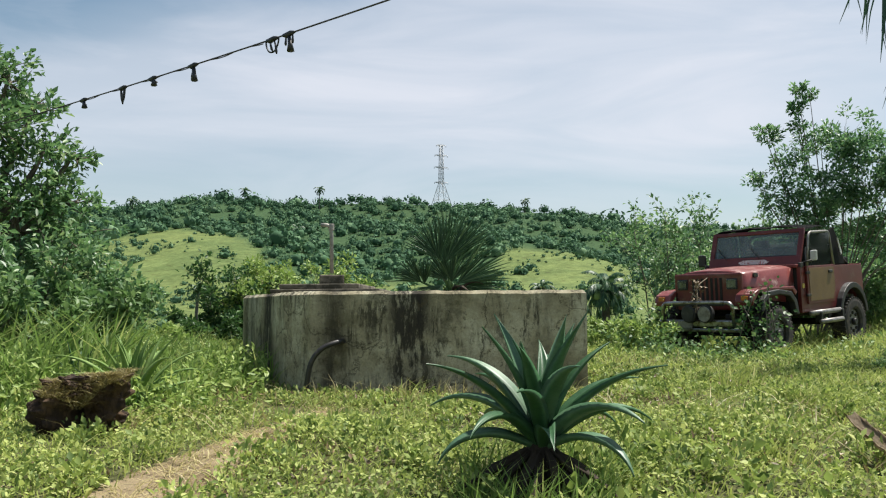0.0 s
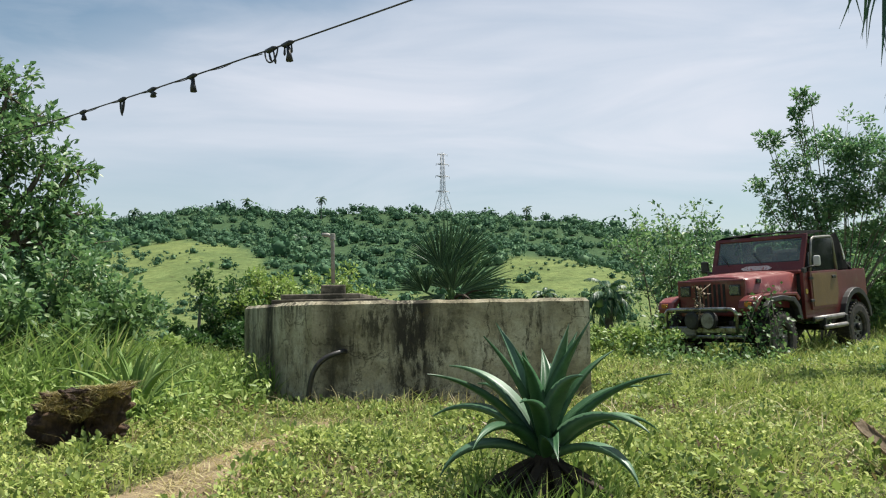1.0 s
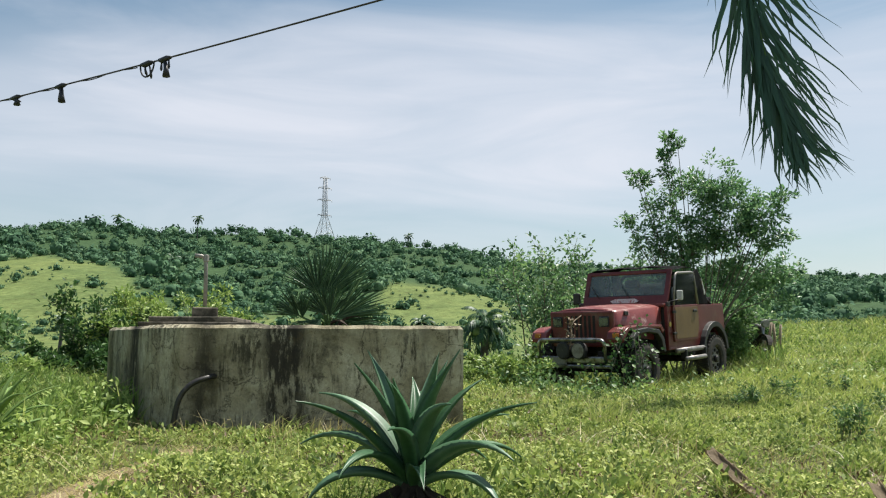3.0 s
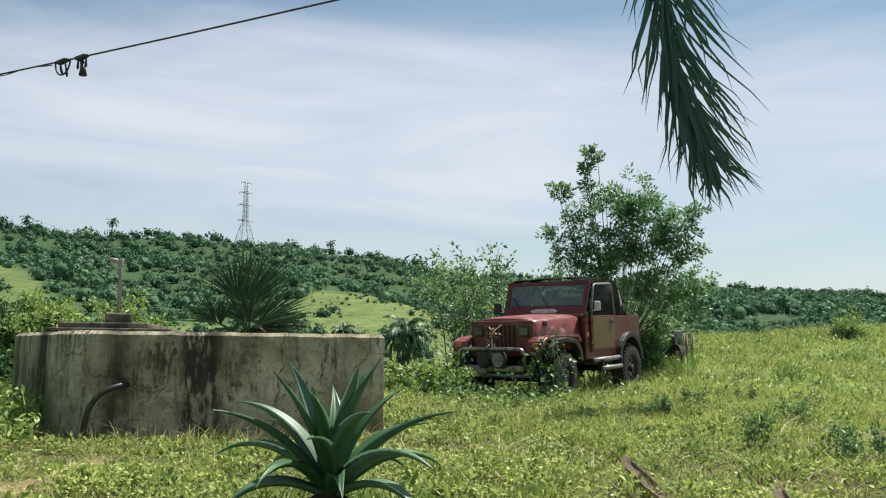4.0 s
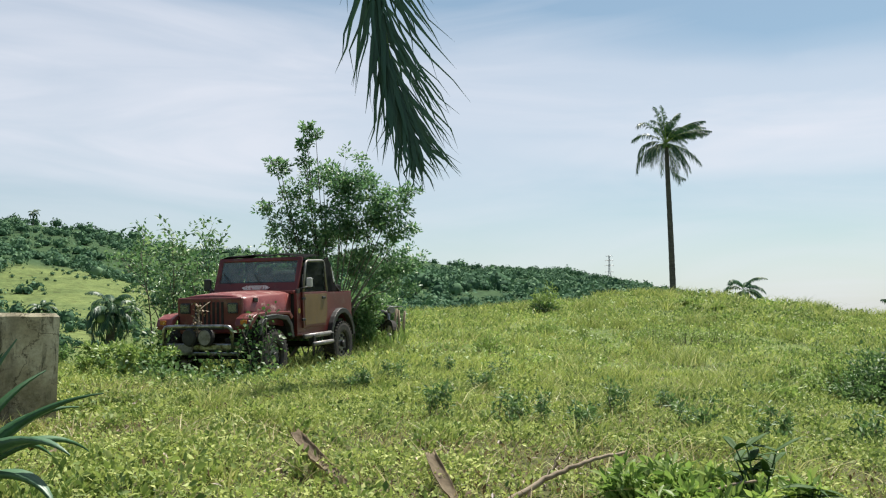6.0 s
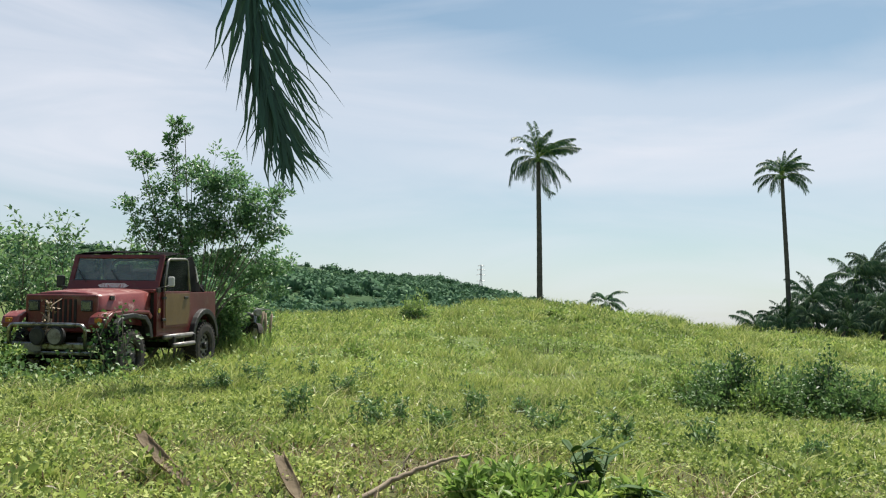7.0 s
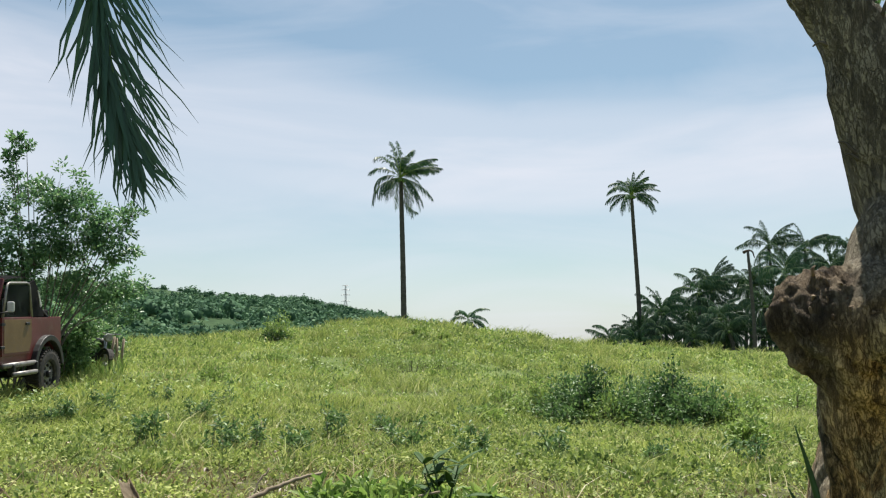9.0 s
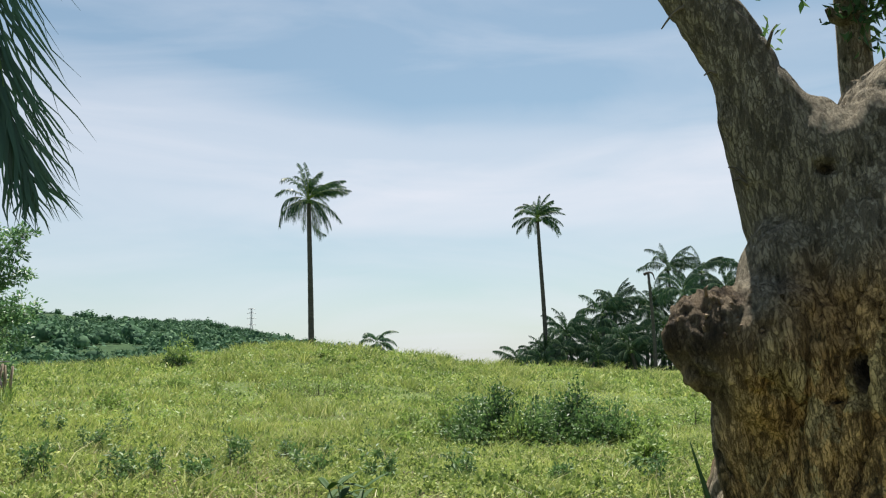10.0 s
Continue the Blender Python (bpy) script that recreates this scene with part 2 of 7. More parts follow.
def wave(x, y, s, k):
    return np.sin(x / s + k) * np.cos(y / s * 1.13 + 1.7 * k) + 0.5 * np.sin(x / s * 2.1 + y / s * 1.7 + k * 3)


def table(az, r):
    """Heights fitted to the camera's view, eased between their rows."""
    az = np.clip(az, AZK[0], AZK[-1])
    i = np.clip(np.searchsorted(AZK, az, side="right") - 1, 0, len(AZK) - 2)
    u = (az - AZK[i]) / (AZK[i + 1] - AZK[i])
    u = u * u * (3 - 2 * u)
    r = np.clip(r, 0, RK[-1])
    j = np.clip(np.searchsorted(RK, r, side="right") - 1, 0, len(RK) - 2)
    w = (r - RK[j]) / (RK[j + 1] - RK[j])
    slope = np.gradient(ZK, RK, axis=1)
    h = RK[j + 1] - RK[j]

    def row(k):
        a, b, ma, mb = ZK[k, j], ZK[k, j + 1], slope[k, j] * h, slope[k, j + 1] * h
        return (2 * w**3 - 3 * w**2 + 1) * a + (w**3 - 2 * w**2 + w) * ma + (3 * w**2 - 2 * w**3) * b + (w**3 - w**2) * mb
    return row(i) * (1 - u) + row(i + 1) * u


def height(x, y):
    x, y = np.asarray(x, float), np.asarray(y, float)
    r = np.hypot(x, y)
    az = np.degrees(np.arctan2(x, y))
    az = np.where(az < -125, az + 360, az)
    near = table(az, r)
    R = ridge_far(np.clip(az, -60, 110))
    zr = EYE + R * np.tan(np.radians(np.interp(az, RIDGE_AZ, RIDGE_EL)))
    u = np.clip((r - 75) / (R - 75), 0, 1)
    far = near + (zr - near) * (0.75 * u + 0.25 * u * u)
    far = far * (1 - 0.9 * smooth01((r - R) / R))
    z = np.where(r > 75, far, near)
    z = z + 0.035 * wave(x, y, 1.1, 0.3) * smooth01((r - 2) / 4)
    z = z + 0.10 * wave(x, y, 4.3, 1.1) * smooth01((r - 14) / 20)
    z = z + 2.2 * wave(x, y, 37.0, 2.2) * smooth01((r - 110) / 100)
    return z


def gz(x, y):
    return float(height(x, y))


# worn footpath, from beside the camera to the foot of the tank
PATHWAY = [polar(-36, 2.6), polar(-21, 3.1), polar(-17.0, 3.5), polar(-13.6, 3.95), polar(-10.6, 4.45), polar(-6.8, 5.2)]


def path_dist(x, y):
    best = np.full(np.shape(x), 99.0)
    for (ax, ay), (bx, by) in zip(PATHWAY, PATHWAY[1:]):
        dx, dy = bx - ax, by - ay
        t = np.clip(((x - ax) * dx + (y - ay) * dy) / (dx * dx + dy * dy), 0, 1)
        best = np.minimum(best, np.hypot(x - ax - t * dx, y - ay - t * dy))
    return best


def forest_start(az):
    return np.interp(az, [-60, -30, -21, -17, -13.5, -11, -9, 3, 5, 14, 17, 24, 30, 40, 47, 53, 60],
                     [150, 200, 325, 345, 300, 225, 195, 190, 262, 270, 150, 112, 105, 112, 140, 320, 700])


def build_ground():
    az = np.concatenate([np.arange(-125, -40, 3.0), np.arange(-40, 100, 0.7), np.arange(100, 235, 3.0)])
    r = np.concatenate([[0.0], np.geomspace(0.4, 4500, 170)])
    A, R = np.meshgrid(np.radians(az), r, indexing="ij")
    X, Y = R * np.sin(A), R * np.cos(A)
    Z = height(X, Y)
    n, m = X.shape
    V = np.stack([X, Y, Z], -1).reshape(-1, 3)
    i, j = np.meshgrid(np.arange(n), np.arange(m - 1), indexing="ij")
    k = (i + 1) % n
    F = np.stack([i * m + j, i * m + j + 1, k * m + j + 1, k * m + j], -1).reshape(-1, 4)
    me = bpy.data.meshes.new("ground")
    me.from_pydata(V.tolist(), [], F.tolist())
    worn = np.clip(1.25 - path_dist(X, Y) / np.interp(R, [1.5, 3.1, 3.7, 4.4, 5.5], [0.34, 0.32, 0.25, 0.16, 0.05]), 0, 1).ravel()
    me.attributes.new("worn", "FLOAT", "POINT").data.foreach_set("value", worn)
    az_ = np.degrees(A)
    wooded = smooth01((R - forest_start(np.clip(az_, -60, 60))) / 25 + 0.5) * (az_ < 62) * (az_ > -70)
    soil = smooth01((17 - R) / 8).ravel()
    me.attributes.new("soil", "FLOAT", "POINT").data.foreach_set("value", soil)
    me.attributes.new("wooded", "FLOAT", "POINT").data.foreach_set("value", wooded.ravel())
    me.shade_smooth()
    m_, nt, bs, out = nodes_of("meadow")
    big = noise_tex(nt, 0.02, 5, 0.6)
    med = noise_tex(nt, 0.6, 6, 0.65)
    fine = noise_tex(nt, 14, 6, 0.7)
    col = ramp(nt, med, [(0.28, (0.10, 0.105, 0.05)), (0.45, (0.15, 0.195, 0.08)), (0.6, (0.19, 0.245, 0.105)), (0.8, (0.29, 0.295, 0.15))])
    col = mix(nt, 0.7, col, ramp(nt, noise_tex(nt, 0.11, 8, 0.7), [(0.35, (0.55, 0.62, 0.55)), (0.62, (1.15, 1.12, 1.0))]), "MULTIPLY")
    col = mix(nt, 0.6, col, ramp(nt, big, [(0.3, (0.7, 0.8, 0.7)), (0.7, (1.2, 1.12, 0.9))]), "MULTIPLY")
    col = mix(nt, 0.7, col, ramp(nt, fine, [(0.3, (0.35, 0.35, 0.3)), (0.7, (1.15, 1.15, 1.1))]), "MULTIPLY")
    # Near ground darkened: bare soil and the shade between plants, in one colour.
    so = nt.nodes.new("ShaderNodeAttribute")
    so.attribute_name = "soil"
    col = mix(nt, mix(nt, 1.0, so.outputs["Fac"], (0.85, 0.85, 0.85), "MULTIPLY"), col, ramp(nt, fine, [(0.3, (0.03, 0.028, 0.014)), (0.55, (0.09, 0.09, 0.04)), (0.75, (0.19, 0.17, 0.085))]))
    # Ground under the far woods darkened in its colour, standing for their shade.
    wd = nt.nodes.new("ShaderNodeAttribute")
    wd.attribute_name = "wooded"
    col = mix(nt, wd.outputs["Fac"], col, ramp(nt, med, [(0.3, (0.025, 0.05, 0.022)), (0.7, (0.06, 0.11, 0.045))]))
    at = nt.nodes.new("ShaderNodeAttribute")
    at.attribute_name = "worn"
    edge = nt.nodes.new("ShaderNodeMath")
    edge.operation = "MULTIPLY_ADD"
    nt.links.new(fine, edge.inputs[0])
    edge.inputs[1].default_value = 1.1
    nt.links.new(at.outputs["Fac"], edge.inputs[2])
    earth = ramp(nt, noise_tex(nt, 5, 8, 0.7), [(0.3, (0.12, 0.09, 0.052)), (0.5, (0.22, 0.17, 0.105)), (0.72, (0.32, 0.26, 0.165))])
    col = mix(nt, ramp(nt, edge.outputs[0], [(0.95, (0, 0, 0)), (1.3, (1, 1, 1))]), col, earth)
    nt.links.new(col, bs.inputs["Base Color"])
    bs.inputs["Roughness"].default_value = 0.95
    bs.inputs["Specular IOR Level"].default_value = 0.1
    bump(nt, bs, fine, 0.7, 0.03)
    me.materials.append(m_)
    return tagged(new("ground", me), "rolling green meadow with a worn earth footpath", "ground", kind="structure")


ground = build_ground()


# ---- woods on the hills ----
def ball(n_lat=5, n_lon=8):
    """Places and faces of a coarse round body."""
    th = np.linspace(0.0, np.pi * 0.72, n_lat)
    ph = np.linspace(0, 2 * np.pi, n_lon, endpoint=False)
    V = np.stack([np.outer(np.sin(th), np.cos(ph)), np.outer(np.sin(th), np.sin(ph)), np.outer(np.cos(th), np.ones(n_lon))], -1).reshape(-1, 3)
    i, j = np.meshgrid(np.arange(n_lat - 1), np.arange(n_lon), indexing="ij")
    k = (j + 1) % n_lon
    return V, np.stack([i * n_lon + j, (i + 1) * n_lon + j, (i + 1) * n_lon + k, i * n_lon + k], -1).reshape(-1, 4)


def crowns(P, S, cards, size):
    """Rounded, lumpy tree crowns at places P with radii S: a leafy body and loose leaves round it."""
    geo = Geo()
    bv, bf = ball()
    full = cards
    for p, s in zip(P, S):
        more = np.clip((210 / math.hypot(p[0], p[1])) ** 2, 1.0, 3.6)
        cards = int(full * more)
        tall = rng.uniform(0.75, 1.05)
        ph = rng.uniform(0, 6.28, 3)

        def lump(d):
            return 1 + 0.16 * np.sin(d[:, :1] * 4 + ph[0]) * np.cos(d[:, 1:2] * 4 + ph[1]) + 0.10 * np.sin(d[:, 2:3] * 7 + d[:, :1] * 6 + ph[2])
        mid = p + np.array([0, 0, s * 0.35])
        geo.add(mid + bv * s * 0.50 * lump(bv) * np.array([1, 1, tall]), bf)
        d = unit(rng.normal(size=(cards, 3)))
        d[:, 2] = np.abs(d[:, 2]) * 1.1 - 0.3
        q = mid + d * s * rng.uniform(0.68, 1.06, cards)[:, None] * lump(d) * np.array([1, 1, tall])
        leaf_cards(geo, q, s * size / more**0.5 * rng.uniform(0.7, 1.3, cards), aspect=0.9, fold=0.06, face=d + np.array([0, 0, 0.1]))
    return geo


def scatter_polar(n, a0, a1, r0, r1, power=1.0):
    az = rng.uniform(a0, a1, n)
    r = r0 + (r1 - r0) * rng.uniform(0, 1, n) ** power
    return az, r


def build_woods():
    az, r = scatter_polar(19000, -34, 60, 95, 950, 0.75)
    R = ridge_far(az)
    start = forest_start(az)
    keep = (r > start + rng.normal(size=len(r)) * 12) & (r < R * 1.06)
    az, r = az[keep], r[keep]
    az, r = az[:6800], r[:6800]
    x, y = r * np.sin(np.radians(az)), r * np.cos(np.radians(az))
    P = np.stack([x, y, height(x, y)], 1)
    S = (1.1 + 2.3 * rng.uniform(size=len(P)) ** 2.0) * np.where(rng.uniform(size=len(P)) > 0.95, 1.7, 1.0) * np.interp(r, [100, 450, 900], [1.05, 1.2, 1.3])
    ob = crowns(P, S, 38, 0.31).obj("far_woods", M_FOREST, smooth=True)
    tagged(ob, "dense dark green woods covering the far hills", "woods", kind="stuff")
    # scattered bushes over the open meadow
    az, r = scatter_polar(3400, -34, 17, 80, 350)
    keep = (r < forest_start(az)) & (wave(az, r / 9, 2.2, 0.5) + 0.5 * np.exp(-((az + 9) / 6) ** 2) + rng.normal(size=len(az)) * 0.3 > 0.12)
    az, r = az[keep], r[keep]
    x, y = r * np.sin(np.radians(az)), r * np.cos(np.radians(az))
    P = np.stack([x, y, height(x, y)], 1)
    ob = crowns(P, 0.35 + 2.0 * rng.uniform(size=len(P)) ** 2.5, 30, 0.36).obj("meadow_shrubs", M_FOREST, smooth=True)
    tagged(ob, "scattered dark shrubs on the open hillside meadow", "shrubs", kind="stuff")


build_woods()

# ---- shaping helpers ----
def empty(name, m, label, category, group=""):
    ob = new(name)
    ob.matrix_world = m
    return tagged(ob, label, category, group)


def bm_box(sx, sy, sz, at=(0, 0, 0), bevel=0.0, rot=None, seg=2):
    bm = bmesh.new()
    bmesh.ops.create_cube(bm, size=1)
    bmesh.ops.scale(bm, vec=(sx, sy, sz), verts=bm.verts)
    if bevel:
        bmesh.ops.bevel(bm, geom=bm.edges[:], offset=bevel, segments=seg, affect="EDGES", profile=0.5)
    if rot:
        bmesh.ops.rotate(bm, cent=(0, 0, 0), matrix=Euler([radians(a) for a in rot]).to_matrix(), verts=bm.verts)
    bmesh.ops.translate(bm, vec=at, verts=bm.verts)
    return bm


def bm_prism(poly, x0, x1, axis="x", bevel=0.0):
    """A polygon of two coordinates pushed along the third axis."""
    bm = bmesh.new()
    order = {"x": lambda a, b, c: (c, a, b), "y": lambda a, b, c: (a, c, b), "z": lambda a, b, c: (a, b, c)}[axis]
    lo = [bm.verts.new(order(a, b, x0)) for a, b in poly]
    hi = [bm.verts.new(order(a, b, x1)) for a, b in poly]
    bm.faces.new(lo)
    bm.faces.new(list(reversed(hi)))
    for i in range(len(poly)):
        j = (i + 1) % len(poly)
        bm.faces.new((lo[j], lo[i], hi[i], hi[j]))
    bmesh.ops.recalc_face_normals(bm, faces=bm.faces)
    if bevel:
        bmesh.ops.bevel(bm, geom=bm.edges[:], offset=bevel, segments=2, affect="EDGES", profile=0.5)
    return bm


def bm_cyl(r, depth, at=(0, 0, 0), axis="z", seg=24, bevel=0.0, r2=None):
    bm = bmesh.new()
    bmesh.ops.create_cone(bm, cap_ends=True, segments=seg, radius1=r, radius2=r if r2 is None else r2, depth=depth)
    if bevel:
        rim = [e for e in bm.edges if len(e.link_faces) == 2 and abs(e.verts[0].co.z - e.verts[1].co.z) < 1e-6]
        bmesh.ops.bevel(bm, geom=rim, offset=bevel, segments=2, affect="EDGES", profile=0.5)
    if axis == "x":
        bmesh.ops.rotate(bm, cent=(0, 0, 0), matrix=Euler((0, radians(90), 0)).to_matrix(), verts=bm.verts)
    if axis == "y":
        bmesh.ops.rotate(bm, cent=(0, 0, 0), matrix=Euler((radians(-90), 0, 0)).to_matrix(), verts=bm.verts)
    bmesh.ops.translate(bm, vec=at, verts=bm.verts)
    return bm


def pipe(name, pts, radius, mat, parent, sides=8, label="", rounded=True):
    """A bent tube through points, its corners eased."""
    pts = np.asarray(pts, float)
    if rounded and len(pts) > 2:
        fine = [pts[0]]
        for a, b, c in zip(pts, pts[1:], pts[2:]):
            k = min(0.4, 0.08 / max(np.linalg.norm(b - a), 1e-6)), min(0.4, 0.08 / max(np.linalg.norm(c - b), 1e-6))
            p, q = b + (a - b) * k[0], b + (c - b) * k[1]
            for t in (0, 0.33, 0.67, 1):
                fine.append((1 - t) ** 2 * p + 2 * t * (1 - t) * b + t * t * q)
        fine.append(pts[-1])
        pts = np.array(fine)
    g = Geo()
    tube(g, pts, radius, sides)
    return g.obj(name, mat, parent, smooth=True, label=label)


def spline(pts, n):
    """A smooth curve through a few points."""
    pts = np.asarray(pts, float)
    t = np.linspace(0, len(pts) - 1, n)
    i = np.clip(t.astype(int), 0, len(pts) - 2)
    u = (t - i)[:, None]
    P = np.concatenate([[2 * pts[0] - pts[1]], pts, [2 * pts[-1] - pts[-2]]])
    a, b, c, d = P[i], P[i + 1], P[i + 2], P[i + 3]
    return 0.5 * (2 * b + (c - a) * u + (2 * a - 5 * b + 4 * c - d) * u**2 + (3 * b - a - 3 * c + d) * u**3)


# ---- concrete water tank ----
def concrete_mat():
    m, nt, bs, out = nodes_of("stained_concrete")
    base = ramp(nt, noise_tex(nt, 2.3, 9, 0.68), [(0.32, (0.17, 0.145, 0.085)), (0.5, (0.41, 0.365, 0.25)), (0.68, (0.64, 0.60, 0.45))])
    grain = noise_tex(nt, 60, 6, 0.7)
    base = mix(nt, 0.45, base, ramp(nt, grain, [(0.3, (0.4, 0.4, 0.4)), (0.65, (1.1, 1.1, 1.1))]), "MULTIPLY")
    # thin runs of black algae down from the rim
    run = noise_tex(nt, 9, 10, 0.78, stretch=(1.0, 1.0, 0.22), distort=0.6)
    blot = noise_tex(nt, 3.0, 9, 0.75)
    base = mix(nt, mix(nt, 1.0, ramp(nt, run, [(0.49, (0, 0, 0)), (0.545, (0.92, 0.92, 0.92))]), ramp(nt, blot, [(0.42, (0, 0, 0)), (0.58, (1, 1, 1))]), "MULTIPLY"), base, (0.06, 0.055, 0.04))
    co = nt.nodes.new("ShaderNodeTexCoord")
    sx = nt.nodes.new("ShaderNodeSeparateXYZ")
    nt.links.new(mix(nt, 0.16, co.outputs["Object"], noise_tex(nt, 3.5, 8, 0.75, stretch=(1, 1, 0.3))), sx.inputs[0])
    mr = nt.nodes.new("ShaderNodeMapRange")
    mr.inputs[1].default_value, mr.inputs[2].default_value = -2.0, 1.5
    nt.links.new(sx.outputs[0], mr.inputs[0])
    W, K = (1, 1, 1), (0, 0, 0)
    runs = ramp(nt, mr.outputs[0], [(0.19, K), (0.205, (0.7, 0.7, 0.7)), (0.22, K), (0.245, K), (0.262, W), (0.275, W), (0.295, K), (0.385, K), (0.42, (0.8, 0.8, 0.8)), (0.455, K), (0.505, K), (0.53, W), (0.575, W), (0.60, K), (0.77, K), (0.785, (0.4, 0.4, 0.4)), (0.80, K)])
    fade = noise_tex(nt, 8, 9, 0.8, stretch=(1, 1, 0.25))
    base = mix(nt, mix(nt, 1.0, runs, ramp(nt, fade, [(0.41, (0.25, 0.25, 0.25)), (0.48, (0.96, 0.96, 0.96))]), "MULTIPLY"), base, (0.034, 0.030, 0.025))
    # moss and ochre bloom in blotches
    moss = noise_tex(nt, 5.5, 8, 0.75)
    base = mix(nt, ramp(nt, moss, [(0.60, (0, 0, 0)), (0.72, (0.55, 0.55, 0.55))]), base, (0.16, 0.115, 0.05))
    pit = noise_tex(nt, 22, 6, 0.8)
    base = mix(nt, ramp(nt, pit, [(0.56, (0, 0, 0)), (0.66, (0.75, 0.75, 0.75))]), base, (0.07, 0.058, 0.042))
    vo = nt.nodes.new("ShaderNodeTexVoronoi")
    vo.feature, vo.inputs["Scale"].default_value = "DISTANCE_TO_EDGE", 2.1
    nt.links.new(mix(nt, 0.25, co.outputs["Object"], noise_tex(nt, 6, 7, 0.7)), vo.inputs["Vector"])
    base = mix(nt, ramp(nt, vo.outputs[0], [(0.0, (0.85, 0.85, 0.85)), (0.012, (0, 0, 0))]), base, (0.05, 0.042, 0.03))
    nt.links.new(base, bs.inputs["Base Color"])
    bs.inputs["Roughness"].default_value = 0.92
    bs.inputs["Specular IOR Level"].default_value = 0.2
    bump(nt, bs, mix(nt, 0.5, grain, pit), 0.5, 0.012)
    return m


M_CONCRETE = concrete_mat()
M_SLAB = surface("slab_concrete", (0.13, 0.11, 0.08), (0.25, 0.22, 0.165), 3, 0.92, fine=50, bump_s=0.5, bump_d=0.01, dirt=(0.05, 0.045, 0.03), dirt_at=(0.46, 0.60))
M_RUSTPIPE = surface("galvanised_pipe", (0.26, 0.25, 0.22), (0.42, 0.40, 0.36), 12, 0.6, 0.3, dirt=(0.20, 0.14, 0.09), dirt_at=(0.6, 0.8))
M_HOSE = surface("black_hose", (0.015, 0.014, 0.013), (0.03, 0.028, 0.026), 9, 0.45, dirt=(0.12, 0.10, 0.07), dirt_at=(0.55, 0.8))
# Added deck, in a dark colour that stands for the hollow inside.
M_DARKVOID = surface("dark_concrete", (0.05, 0.045, 0.035), (0.09, 0.08, 0.06), 3, 0.95)


def build_tank():
    tank = empty("water_tank", pose(0, 0, 0), "open stained concrete water tank with black algae runs, standing in weeds", "water tank")
    plan = [(-0.885, 6.12), (1.075, 5.955), (1.27, 7.7), (0.9, 9.0), (-1.1, 9.0), (-1.80, 8.05), (-1.13, 6.42)]
    names = ["front_wall", "side_wall", "rear_corner_wall", "rear_wall", "rear_corner_wall", "side_wall", "corner_wall"]
    top, low, th = 1.425, 0.35, 0.16
    cx, cy = np.mean(plan, axis=0)

    def inner(p):
        v = np.array([cx - p[0], cy - p[1]])
        v /= np.linalg.norm(v)
        return p[0] + v[0] * th * 1.25, p[1] + v[1] * th * 1.25
    r = random.Random(4)
    for i, nm in enumerate(names):
        a, b = plan[i], plan[(i + 1) % len(plan)]
        ia, ib = inner(a), inner(b)
        bm = bmesh.new()
        n, k = 24, 10
        grid = []
        for s in range(n + 1):
            t = s / n
            col = []
            o = (a[0] + (b[0] - a[0]) * t, a[1] + (b[1] - a[1]) * t)
            q = (ia[0] + (ib[0] - ia[0]) * t, ia[1] + (ib[1] - ia[1]) * t)
            rim = top + (0.004 * math.sin(s * 1.9 + i) * math.sin(s * 0.7) if 0 < s < n else 0)
            for h in range(k + 1):
                z = low + (rim - 0.024 - low) * h / k
                j = 0.0015 * math.sin(s * 2.3 + h * 1.7 + i) if 0 < s < n else 0
                col.append(bm.verts.new((o[0], o[1] + j, z)))
            e = (o[0] + (q[0] - o[0]) * 0.16, o[1] + (q[1] - o[1]) * 0.16)
            col.append(bm.verts.new((e[0], e[1], rim)))
            col.append(bm.verts.new((q[0], q[1], rim - 0.008)))
            col.append(bm.verts.new((q[0], q[1], low)))
            grid.append(col)
        for s in range(n):
            for h in range(len(grid[0]) - 1):
                bm.faces.new((grid[s][h], grid[s + 1][h], grid[s + 1][h + 1], grid[s][h + 1]))
        bmesh.ops.recalc_face_normals(bm, faces=bm.faces)
        part(nm, bm, M_CONCRETE, tank)
    deck = [inner(p) for p in plan]
    part("deck", bm_prism(deck, 1.26, 1.34, "z"), M_DARKVOID, tank, "dark concrete deck inside the rim")
    # cover slabs stacked over the hatch, with the block and the riser
    part("cover_slab", bm_prism([(-1.36, 7.05), (-0.44, 6.92), (-0.36, 8.4), (-1.4, 8.5)], 1.43, 1.462, "z", 0.008), M_SLAB, tank, "chipped concrete cover slab")
    part("cover_slab", bm_prism([(-1.30, 7.15), (-0.62, 7.06), (-0.56, 8.2), (-1.3, 8.3)], 1.464, 1.508, "z", 0.010), M_SLAB, tank, "chipped concrete cover slab")
    part("block", bm_box(0.22, 0.2, 0.10, (-0.93, 7.75, 1.555), 0.012, (0, 0, 8)), M_SLAB, tank, "concrete block round the riser")
    bx, by = -0.93, 7.75
    pipe("riser_pipe", [(bx, by, 1.62), (bx - 0.005, by, 2.06), (bx - 0.10, by - 0.02, 2.065)], 0.018, M_RUSTPIPE, tank, 10, "grey galvanised riser pipe with an elbow")
    part("pipe_elbow", bm_cyl(0.026, 0.06, (bx - 0.005, by, 2.045), "z", 12, 0.005), M_RUSTPIPE, tank)
    hx, hy = -0.655, 6.10
    pts = spline([(hx + 0.02, hy + 0.04, 1.065), (hx - 0.02, hy - 0.06, 1.065), (hx - 0.13, hy - 0.11, 1.02), (hx - 0.205, hy - 0.12, 0.92), (hx - 0.235, hy - 0.12, 0.76), (hx - 0.25, hy - 0.12, 0.58)], 26)
    g = Geo()
    tube(g, pts, 0.019, 10)
